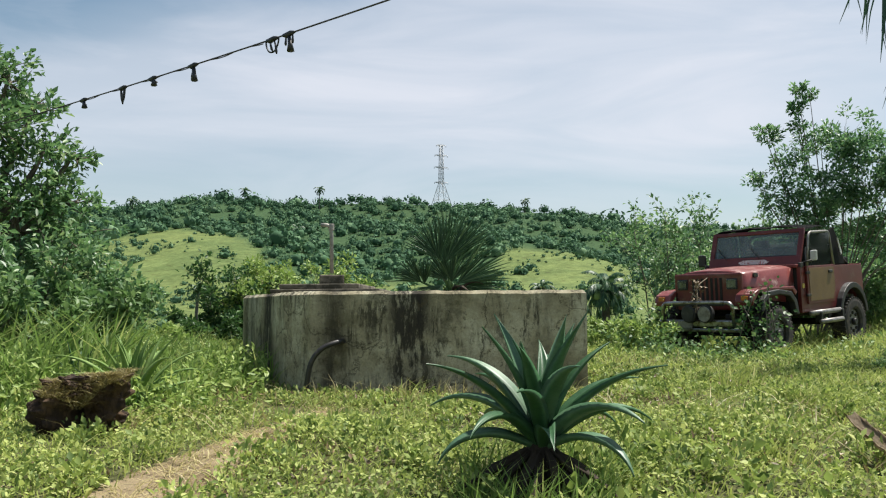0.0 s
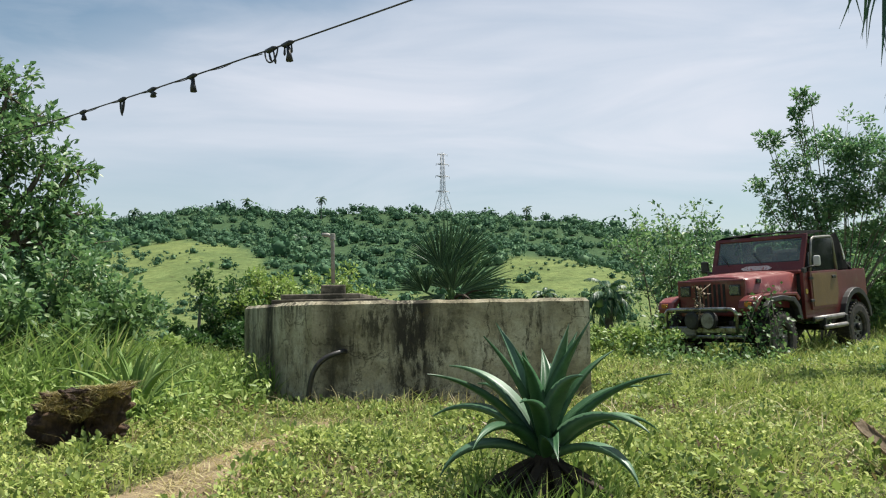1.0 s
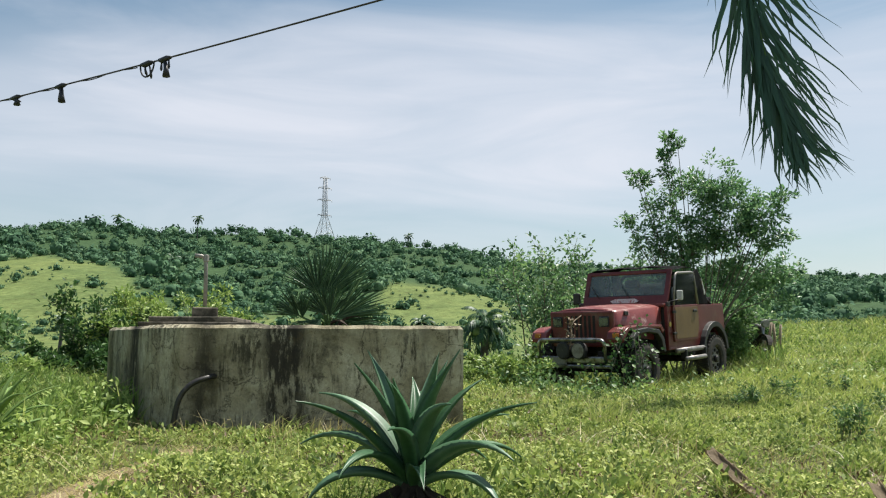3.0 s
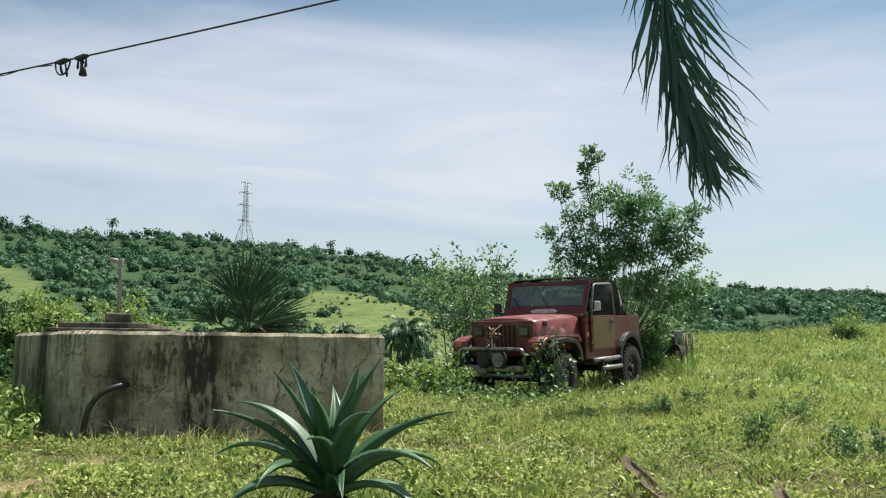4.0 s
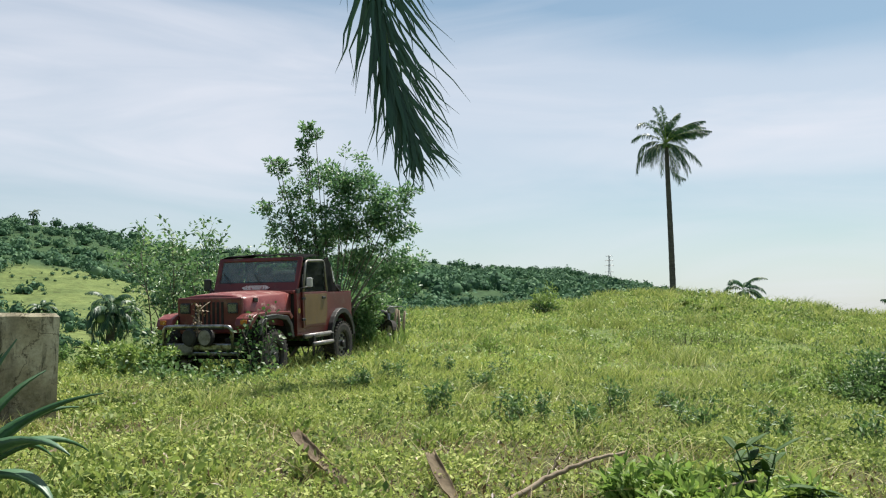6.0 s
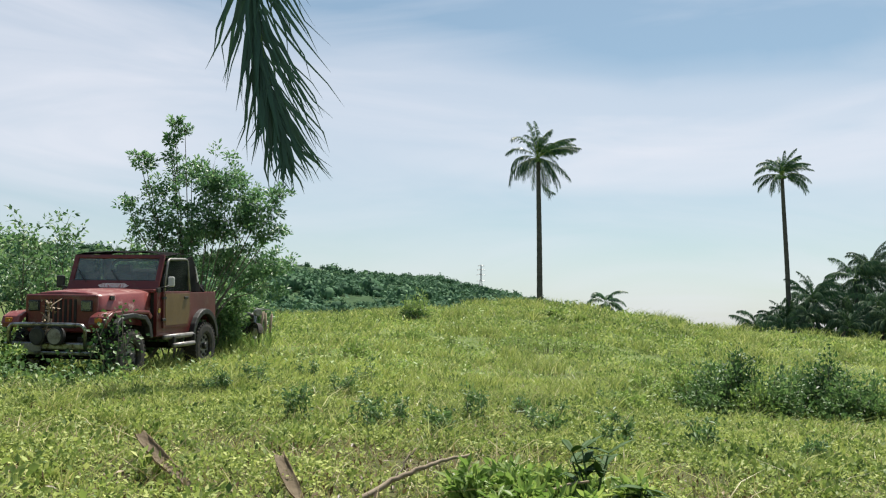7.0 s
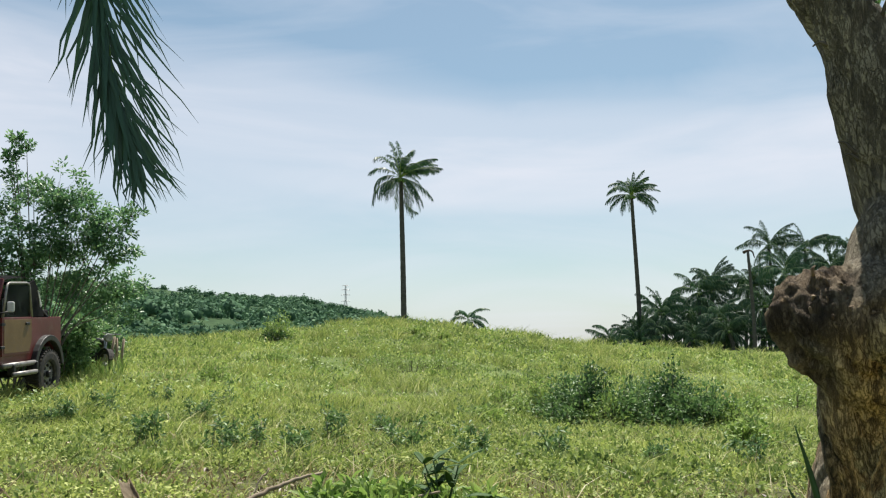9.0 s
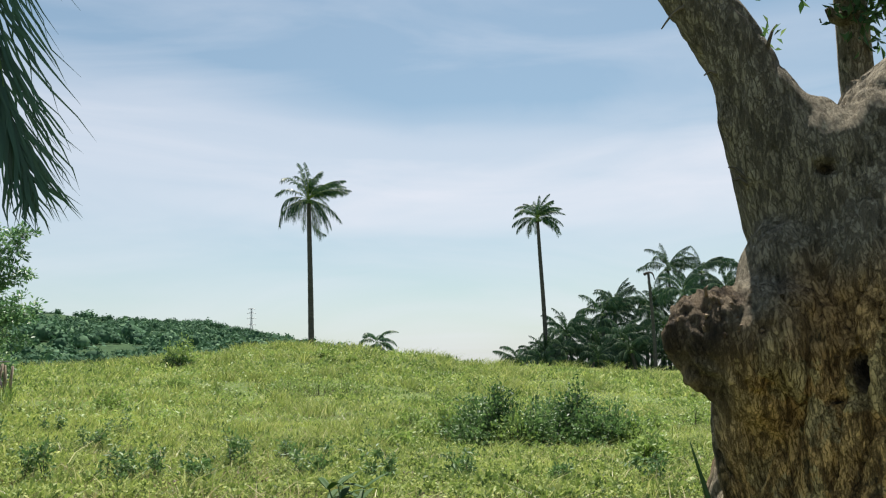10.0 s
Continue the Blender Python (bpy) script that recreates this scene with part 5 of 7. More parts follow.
for az, rr, w, h, sd in ((55.2, 15.5, 0.5, 0.42, 60), (70.6, 17.0, 0.4, 0.4, 61), (73.2, 19.0, 0.5, 0.45, 62), (71.6, 9.0, 0.22, 0.30, 63), (54.6, 11.0, 0.3, 0.2, 64), (48.6, 25.0, 0.9, 0.55, 65), (50.2, 25.5, 0.8, 0.6, 66), (46.6, 26.0, 0.9, 0.4, 67), (36.0, 17.0, 0.35, 0.4, 68), (39.6, 26.0, 0.5, 0.4, 69)):
    mound_bush(az, rr, w, h, "low light green bush growing in the grass", sd, M_LEAF_LIGHT, n=700, twigs=34)
mound_bush(39.5, 36.5, 0.85, 1.1, "rounded bush on the crest of the field", 70, M_LEAF_LIGHT, 0.11, 1500)
# Dark base of the same bush, its shade put into the leaf colour.
mound_bush(39.3, 36.0, 0.80, 0.5, "dark lower part of the rounded bush on the crest", 72, M_LEAF_DARK, 0.11, 900)
for az, rr, h, sd in ((48.0, 38, 0.22, 62), (49.6, 36, 0.22, 63), (46.0, 40, 0.2, 64), (50.6, 33, 0.2, 65)):
    x, y, z = place(az, rr)
    leafy_tree("bush", x, y, z - 0.1, "rounded bush on the crest of the field", "bush", fan(9, 1.0, h, 0.03, _r, 0.5), M_LEAF_MID if h > 0.5 else M_LEAF_LIGHT, 0.12 if h > 0.5 else 0.09, 16 if h > 0.5 else 7, 0.2 if h > 0.5 else 0.12, sd, sub=5)


# ---- upright weeds in the field ----
def build_weed(x, y, z, seed, h, group):
    return leafy_tree("weed", x, y, z - 0.02, "upright dark-leaved weed in the grass", "weed", fan(4, 0.28, h, 0.005, random.Random(seed), 0.06), M_LEAF_MID, 0.045, 2, 0.03, seed, sub=5, group=group, aspect=0.42)


for i, (az, rr, h) in enumerate(((34.2, 6.3, 0.26), (38.4, 6.3, 0.22), (40.4, 6.5, 0.26), (43.8, 5.8, 0.20), (45.4, 7.6, 0.26), (48.2, 8.4, 0.2), (36.3, 9.2, 0.25), (30.6, 9.4, 0.25), (33.6, 11.5, 0.3), (53.4, 11.6, 0.24), (55.2, 6.0, 0.22), (60.3, 6.4, 0.22), (50.4, 6.6, 0.24), (37.4, 12.6, 0.3), (72.0, 7.2, 0.2), (66.5, 6.8, 0.18), (28.2, 8.6, 0.2))):
    x, y, z = place(az, rr)
    build_weed(x, y, z, 100 + i, h, "field weeds")


# ---- palms ----
def frond_geo(leaf, wood, base, azimuth, rise, length, droop, leaflets, leaf_len, wind=(0, 0, 0), width=0.05, hang=0.5, start=0.16, ragged=0.08, splay=0.8):
    """A feather leaf: an arching rib and leaflets along both sides."""
    n = 14
    p = np.array(base, float)
    pts = [p.copy()]
    for i in range(n):
        t = (i + 1) / n
        e = rise - droop * t**1.3
        d = np.array([math.sin(azimuth) * math.cos(e), math.cos(azimuth) * math.cos(e), math.sin(e)]) + np.array(wind) * t
        p = p + d / np.linalg.norm(d) * length / n
        pts.append(p.copy())
    pts = np.array(pts)
    tube(wood, pts, np.linspace(0.035, 0.006, n + 1) * length / 3.5, 5, False)
    t = np.repeat(np.linspace(start, 0.99, leaflets), 2)
    side = np.tile([-1.0, 1.0], leaflets)
    i = np.clip((t * n).astype(int), 0, n - 1)
    u = (t * n - i)[:, None]
    P = pts[i] * (1 - u) + pts[i + 1] * u
    tan = unit(pts[i + 1] - pts[i])
    lat = unit(np.cross(tan, np.array([0, 0, 1.0])) + 1e-6)
    ll = leaf_len * np.clip(np.sin(np.pi * np.clip(t * 0.85 + 0.12, 0, 1)) ** 0.6, 0.25, 1) * rng.uniform(0.85, 1.1, len(t))
    d = unit(lat * side[:, None] * splay + tan * 0.75 + np.array(wind) * 0.6 + rng.normal(size=P.shape) * ragged)
    w = width * rng.uniform(0.8, 1.2, len(t))[:, None]
    mid = P + d * ll[:, None] * 0.55 + np.array([0, 0, -1.0]) * ll[:, None] * hang * 0.25
    tip = P + d * ll[:, None] * 0.9 + np.array([0, 0, -1.0]) * ll[:, None] * hang
    V = np.stack([P - tan * w * 0.4, P + tan * w * 0.4, mid + tan * w * 0.5, mid - tan * w * 0.5, tip], 1).reshape(-1, 3)
    k = np.arange(len(t))[:, None] * 5
    leaf.add(V, k + [0, 1, 2, 3])
    leaf.f.append(k + [3, 2, 4] + (leaf.n - 5 * len(t)))


WIND = (0.62, -0.55, 0.0)


def build_palm(x, y, z, h, lean, label, seed, fronds=17, flen=3.4, trunk_r=0.16, wind=0.55, separate=False, group="", leaf_w=0.07, leaflets=34, droop=2.0, hang=0.6, span=1.9, leaf_mat=None, mop=None, reach=0.20):
    r = random.Random(seed)
    palm = empty("coconut_palm", pose(x, y, z), label, "palm tree", group)
    g = Geo()
    n = max(8, int(h * 4))
    pts = spline([(0, 0, -0.3), (lean[0] * 0.3, lean[1] * 0.3, h * 0.4), (lean[0] * 0.8, lean[1] * 0.8, h * 0.8), (lean[0], lean[1], h)], n)
    rad = np.linspace(trunk_r * 1.15, trunk_r * 0.72, n) * (1 + 0.05 * (np.arange(n) % 2))
    rad[0] *= 1.5
    tube(g, pts, rad, 10)
    g.obj("trunk", M_PALMTRUNK, palm, True)
    top = pts[-1]
    leaf, wood = Geo(), Geo()
    for i in range(fronds):
        if separate:
            leaf, wood = Geo(), Geo()
        a = i * 2.399 + r.uniform(-0.25, 0.25)
        t = i / (fronds - 1)
        rise = 1.5 - span * t + r.uniform(-0.2, 0.2)
        k = wind * r.uniform(0.6, 1.2)
        bend = droop + 0.1 * t
        if mop:
            upper = t < mop[0]
            rise = r.uniform(0.45, 1.55) if upper else r.uniform(mop[1], mop[2])
            k, bend = (wind * r.uniform(0.5, 1.3), r.uniform(0.9, 1.9)) if upper else (wind * 0.35, r.uniform(0.8, 1.5))
        frond_geo(leaf, wood, top, a, rise, flen * r.uniform(0.85, 1.1), bend + r.uniform(-0.2, 0.2), leaflets, flen * (reach if mop else 0.24), (WIND[0] * k, WIND[1] * k, 0), leaf_w, hang + 0.5 * t, 0.16, 0.14 if mop else 0.08, 0.36 if mop else 0.8)
        if separate:
            f = leaf.obj("frond", M_PALM, palm)
            wood.obj("rib", M_LEAF_LIGHT, f, True)
    if not separate:
        leaf.obj("crown", leaf_mat or M_PALM, palm)
        wood.obj("frond_rib", M_LEAF_MID, palm, True)
    nuts = bmesh.new()
    for i in range(7):
        a = i * 0.9
        res = bmesh.ops.create_icosphere(nuts, subdivisions=1, radius=0.13)
        bmesh.ops.translate(nuts, vec=(top[0] + 0.24 * math.cos(a), top[1] + 0.24 * math.sin(a), top[2] - 0.15), verts=res["verts"])
    part("coconut_cluster", nuts, M_LEAF_MID, palm, smooth=True)
    return palm


x, y, z = place(47.6, 54.0)
build_palm(x, y, z, 1.3 + 54 * math.tan(radians(11.95)) - z, (-0.12, 0.1), "tall coconut palm with windblown fronds on the crest", 71, 38, 2.75, 0.165, 0.85, True, leaf_w=0.05, leaflets=46, hang=0.55, mop=(0.62, -1.3, 0.1))
x, y, z = place(63.2, 70.0)
build_palm(x, y, z, 1.3 + 70 * math.tan(radians(10.35)) - z, (-0.2, 0.25), "tall slender coconut palm with a ragged head", 72, 32, 2.5, 0.17, 0.6, True, leaf_w=0.055, leaflets=42, hang=0.5, mop=(0.7, -0.3, 0.35))
M_PALM_DARK = leafy("palm_leaflet_dark", (0.016, 0.045, 0.026), (0.045, 0.10, 0.05), (0.15, 0.21, 0.11), trans=0.18, rough=0.42, spec=0.4)
_r = random.Random(9)
grove = [(62.2, 72, 1.7, 2.8), (64.6, 74, 3.0, 3.2), (63.4, 69, 1.3, 2.6), (65.8, 78, 2.6, 3.2), (67.0, 74, 4.0, 3.4), (67.8, 82, 4.6, 3.4), (68.8, 73, 2.2, 3.0), (69.6, 80, 4.0, 3.6), (70.6, 70, 2.8, 3.2), (71.6, 84, 6.3, 3.8), (72.4, 76, 4.8, 3.6), (73.6, 84, 6.0, 3.8), (74.8, 78, 4.4, 3.6), (76.2, 84, 5.8, 3.8), (66.4, 70, 1.2, 2.6), (72.6, 70, 1.8, 2.8), (78.0, 80, 5.2, 3.6), (79.6, 84, 6.0, 3.6), (68.2, 68.5, 1.2, 2.4)]
grove += [(63.0 + 1.5 * k, 67 + 2 * (k % 2), 0.35 + 0.5 * ((k * 5) % 3), 2.6) for k in range(9)]
grove += [(61.2 + 0.62 * k, 70 + 5 * (k % 3), 0.9 + 0.9 * ((k * 7) % 4) + 0.10 * k, 3.0) for k in range(0, 26, 2)]
for i, (az, rr, el, fl) in enumerate(grove):
    x, y, z = place(az, rr)
    h = max(0.8, 1.3 + rr * math.tan(radians(min(el * 1.06, 0.6 * (az - 60.5)))) - z)
    build_palm(x, y, z, h, (_r.uniform(-0.6, 0.6), _r.uniform(-0.6, 0.6)), "coconut palm in the dense grove at the field's edge", 200 + i, 25, fl * 0.80, 0.15, 0.45, group="coconut grove", leaf_w=0.055, leaflets=38, hang=0.9, leaf_mat=M_PALM if i % 3 == 1 else M_PALM_DARK, mop=(0.6, -1.0, 0.4), reach=0.20)
for i in range(10):
    az = 61.0 + i * 2.0 + _r.uniform(-0.5, 0.5)
    x, y, z = place(az, 68 + _r.uniform(-1, 3))
    leafy_tree("bush", x, y, z - 0.2, "green undergrowth at the foot of the palm grove", "bush", fan(7, 0.9, _r.uniform(0.4, 1.0), 0.04, _r, 0.6), M_LEAF_DARK if i % 3 else M_LEAF_LIGHT, 0.22, 9, 0.3, 240 + i, sub=4, group="grove undergrowth")
# low palm half hidden by the crest, and a sunken bush
x, y, z = place(51.9, 62)
build_palm(x, y, z, 1.3 + 62 * math.tan(radians(2.3)) - z, (0.1, 0.1), "low palm showing over the crest", 91, 13, 1.9, 0.13, 0.5, leaf_w=0.1, leaflets=20)
# small dark palm on the slope below the vehicle
for az, rr, top_el, fl, sd in ((11.4, 21, 1.15, 0.85, 92), (7.2, 34, 1.3, 0.7, 93)):
    x, y, z = place(az, rr)
    build_palm(x, y, z, 1.3 + rr * math.tan(radians(top_el)) - z, (0.05, 0), "small dark palm with drooping fronds on the slope", sd, 22, fl, 0.10, 0.1, leaf_w=0.05, leaflets=22)
# coconut palms standing out on the far ridge
for i, (az, rr, el) in enumerate(((-7.7, 455, 7.95), (-12.6, 440, 7.75), (6.2, 470, 7.15), (-19.6, 420, 6.9), (-15.6, 120, 1.3), (-9.2, 300, 4.6))):
    x, y, z = place(az, rr)
    h = 1.3 + rr * math.tan(radians(el)) - z
    build_palm(x, y, z, max(h, 3.0), (0.3, 0), "far coconut palm on the hillside", 300 + i, 13, 4.0 if rr > 200 else 2.2, 0.22, 0.2, group="hillside palms", leaf_w=0.35 if rr > 200 else 0.14, leaflets=14)
# broken dead palm in the grove
x, y, z = place(70.2, 66)
sn = empty("dead_palm", pose(x, y, z), "bare dead palm trunk with one broken hanging frond", "dead tree")
g = Geo()
tube(g, spline([(0, 0, -0.3), (0.05, 0, 3.2), (-0.1, 0.1, 1.45 + 66 * math.tan(radians(6.3)) - z)], 12), np.linspace(0.16, 0.10, 12), 8)
g.obj("trunk", M_PALMTRUNK, sn, True)
g = Geo()
tp = 1.3 + 66 * math.tan(radians(6.3)) - z
tube(g, spline([(-0.42, 0.3, tp - 0.02), (-0.1, 0.1, tp + 0.14), (0.25, -0.1, tp + 0.08), (0.36, -0.2, tp - 0.4)], 9), np.linspace(0.12, 0.03, 9), 6)
g.obj("broken_stub", M_DEADLEAF, sn, True)


# fan palm behind the tank
def build_fan_palm():
    x, y = polar(1.2, 9.6)
    z = gz(x, y)
    pl = empty("fan_palm", pose(x, y, z, 0, 0, -1.2), "young fan palm with stiff dark pleated fans, close behind the tank", "palm tree")
    r = random.Random(77)
    g = Geo()
    tube(g, [(0, 0, -0.1), (0, 0, 0.4), (0.02, 0, 0.75)], [0.12, 0.12, 0.07], 10)
    g.obj("trunk", M_DEADLEAF, pl, True)
    for i in range(70):
        a = i * 2.4
        me = leaf_mesh("dead_frond", M_DEADLEAF, r.uniform(0.35, 0.6), r.uniform(0.03, 0.07), r.uniform(-40, 50), r.uniform(40, 110), r.uniform(-0.1, 0.1), 0.3, 7) if i < 8 else dead[i % 8]
        if i == 0:
            dead = []
        if i < 8:
            dead.append(me)
        ob = new("dead_frond", me)
        ob.parent = pl
        ob.matrix_basis = pose(0.08 * math.cos(a), 0.08 * math.sin(a), r.uniform(0.35, 0.8), 0, 0, math.degrees(a))
    # each fan: hub across, back and up; middle bearing, half spread, length, tilt towards the camera
    fans = ((-0.14, 0.0, 1.14, -18, 52, 0.47, 0.08), (-0.06, 0.1, 1.12, 22, 40, 0.60, 0.02), (-0.02, 0.2, 1.06, 40, 26, 0.62, 0.0), (0.07, -0.1, 0.86, 56, 32, 0.58, 0.15), (0.10, 0.05, 0.84, 90, 24, 0.54, 0.2), (-0.34, -0.05, 0.88, -52, 36, 0.36, 0.3), (-0.30, -0.1, 0.86, 0, 30, 0.28, 0.3), (0.0, -0.1, 0.88, 10, 46, 0.36, 0.2), (-0.05, -0.05, 0.9, -40, 40, 0.36, 0.1), (0.02, 0.05, 0.86, 140, 40, 0.40, 0.3), (-0.1, -0.1, 0.84, -140, 45, 0.38, 0.4))
    for hx, hy, hz, mid, half, length, tilt in fans:
        g = Geo()
        tube(g, spline([(0, 0, 0.6), (hx * 0.5, hy * 0.5, (0.7 + hz) / 2), (hx, hy, hz)], 8), np.linspace(0.018, 0.012, 8), 6)
        stalk = g.obj("stalk", M_LEAF_MID, pl, True)
        hub = np.array([hx, hy, hz])
        n = int(half * 0.72)
        g = Geo()
        for k in range(n):
            a = radians(mid - half + 2 * half * (k + 0.5) / n + r.uniform(-1.5, 1.5))
            d = np.array([math.sin(a), -tilt + r.uniform(-0.12, 0.12), math.cos(a)])
            d /= np.linalg.norm(d)
            side = np.array([math.cos(a), 0, -math.sin(a)])
            ln = length * r.uniform(0.98, 1.22)
            w = math.sin(radians(half / n)) * length * 0.62
            bend = np.array([0, -0.04, -0.10 * ln * r.uniform(0.2, 1.2)])
            c1, c2 = hub + d * ln * 0.6, hub + d * ln + bend * 0.7
            fold = np.array([0, -0.022, 0])
            V = [hub - side * 0.004, hub + fold * 0.3, hub + side * 0.004, c1 - side * w, c1 + fold, c1 + side * w, c2]
            g.add(np.array(V), np.array([[0, 1, 4], [0, 4, 3], [1, 2, 5], [1, 5, 4], [3, 4, 6], [4, 5, 6]]))
        g.obj("fan", M_FAN, stalk)


M_FAN = leafy("fan_leaf", (0.035, 0.085, 0.045), (0.08, 0.165, 0.08), (0.18, 0.28, 0.14), trans=0.2, rough=0.4, spec=0.4)
build_fan_palm()


# ---- coconut frond hanging in from above ----
def build_hanging_frond():
    def at(az, el):
        x, y = polar(az, 10.0)
        return (x + 0.15, y - 0.12, EYE + 10.0 * math.tan(radians(el)))
    rib = spline([at(26.8, 46), at(27.3, 34), at(27.9, 25), at(28.9, 18.5), at(30.5, 13.0)], 40)
    m_frond = leafy("hanging_leaflet", (0.020, 0.058, 0.042), (0.045, 0.105, 0.072), (0.12, 0.19, 0.10), trans=0.16, rough=0.4, spec=0.4)
    fr = empty("hanging_palm_frond", pose(0, 0, 0), "dark green coconut frond hanging down from above", "palm frond")
    g = Geo()
    tube(g, rib, np.linspace(0.032, 0.008, 40), 6)
    g.obj("rib", M_LEAF_MID, fr, True)
    view = unit(np.array([math.sin(radians(26)), math.cos(radians(26)), 0.25]))
    r = np.random.default_rng(5)
    tan = unit(np.gradient(rib, axis=0))
    for side in (-1, 1):
        g = Geo()
        n = 165 if side < 0 else 115
        t = np.linspace(0.05, 0.995, n)
        idx = np.clip((t * 39).astype(int), 0, 38)
        u = (t * 39 - idx)[:, None]
        P = rib[idx] * (1 - u) + rib[idx + 1] * u
        tg = tan[idx]
        lat = unit(np.cross(view, np.array([0, 0, 1.0])))[None, :] * np.ones((n, 1))
        ll = np.interp(t, [0, 0.5, 0.85, 1], [1.55, 1.45, 1.10, 0.62]) * r.uniform(0.78, 1.12, n)
        open_ = (0.06 + 0.40 * r.uniform(size=n) ** 1.4) if side < 0 else (0.10 + 0.62 * r.uniform(size=n) ** 1.3)
        sway = side * np.asarray(open_)[:, None]
        d = unit(tg + lat * sway + view * r.normal(size=(n, 1)) * 0.16)
        w = (0.050 if side < 0 else 0.034) * r.uniform(0.6, 1.25, n)[:, None]
        seg = 5
        rows = []
        for s in range(seg + 1):
            q = s / seg
            c = P + d * ll[:, None] * q + np.array([0.05, -0.025, -0.08]) * (ll[:, None] * q * q)
            c = c + lat * (0.085 * q * q * r.normal(size=(n, 1)) * 0.6) + lat * 0.05 * q
            ww = w * (0.5 + 1.0 * q * (1 - q) * 2) * (1 - 0.92 * q**3)
            rows.append((c - unit(np.cross(d, view)) * ww / 2, c + unit(np.cross(d, view)) * ww / 2))
        V = np.stack([v for row in rows for v in row], 1)
        F = [(2 * s, 2 * s + 1, 2 * s + 3, 2 * s + 2) for s in range(seg)]
        for q in range(n):
            mesh_ob("leaflet", V[q].tolist(), F, m_frond, fr)


build_hanging_frond()


# ---- wire with torn plastic ----
M_WIRE = surface("wire", (0.03, 0.03, 0.03), (0.07, 0.065, 0.06), 20, 0.6)
M_SCRAP = surface("torn_black_plastic", (0.012, 0.013, 0.016), (0.04, 0.042, 0.05), 15, 0.5)


def build_wire():
    a, b = np.array([-2.49, 6.0, EYE + 1.50]), np.array([0.31, 3.59, EYE + 1.51])

    def on(s):
        p = a + (b - a) * s
        return p + np.array([0, 0, 0.012 * (s - 0.5) ** 2 * 4 - 0.012])
    wire = empty("wire", pose(0, 0, 0), "thin dark wire strung overhead with torn plastic tied on", "wire")
    g = Geo()
    tube(g, [on(s) for s in np.linspace(-1.2, 1.9, 60)], 0.0045, 6)
    g.obj("strand", M_WIRE, wire, True)
    g = Geo()
    tube(g, [on(s) + np.array([0, 0, -0.012 * math.sin(s * 60) * 0.5]) + np.array([0, 0, -0.004]) for s in np.linspace(-0.2, 0.55, 120)], 0.003, 5)
    g.obj("twisted_strand", M_WIRE, wire, True)
    r = random.Random(6)
    way = (b - a) / np.linalg.norm(b - a)
    for az, drop, wide, loop in ((-22.6, 0.06, 0.03, False), (-20.3, 0.13, 0.035, True), (-18.5, 0.05, 0.05, False), (-16.0, 0.10, 0.05, False), (-10.9, 0.10, 0.07, True), (-9.8, 0.10, 0.05, False)):
        tn = math.tan(radians(az))
        s = (tn * a[1] - a[0]) / ((b[0] - a[0]) - tn * (b[1] - a[1]))
        p = on(s)
        g = Geo()
        # wrapped knot
        tube(g, [p - way * 0.05, p - way * 0.02 + np.array([0, 0, -0.006]), p + way * 0.02, p + way * 0.05], [0.008, 0.016, 0.015, 0.007], 7)
        # hanging strips
        for q in range(2):
            o = p + way * r.uniform(-0.04, 0.04)
            e = o + way * r.uniform(-wide, wide) + np.array([0, 0, -drop * r.uniform(0.55, 1.0)])
            m = (o + e) / 2 + way * r.uniform(-0.02, 0.02) + np.array([r.uniform(-0.01, 0.01), 0, 0])
            tube(g, spline([o, m, e], 7), [0.003, 0.004, 0.005, 0.006, 0.007, 0.008, 0.004], 5)
        if loop:
            c = np.linspace(math.pi, 2 * math.pi, 12)
            tube(g, [p + way * (wide * 0.8 * math.cos(k)) + np.array([0, 0, drop * 0.75 * math.sin(k)]) for k in c], 0.005, 5)
        else:
            tube(g, [p + np.array([0, 0, -0.01]), p + way * 0.012 + np.array([0, 0, -drop * 0.6]), p + way * 0.016 + np.array([0, 0, -drop])], [0.01, 0.014, 0.022], 6)
        g.obj("plastic_scrap", M_SCRAP, wire, True, "torn strip of dark plastic")


build_wire()


# ---- pylons ----
M_STEEL = surface("galvanised_steel", (0.30, 0.31, 0.32), (0.42, 0.43, 0.44), 3, 0.5, 0.5)


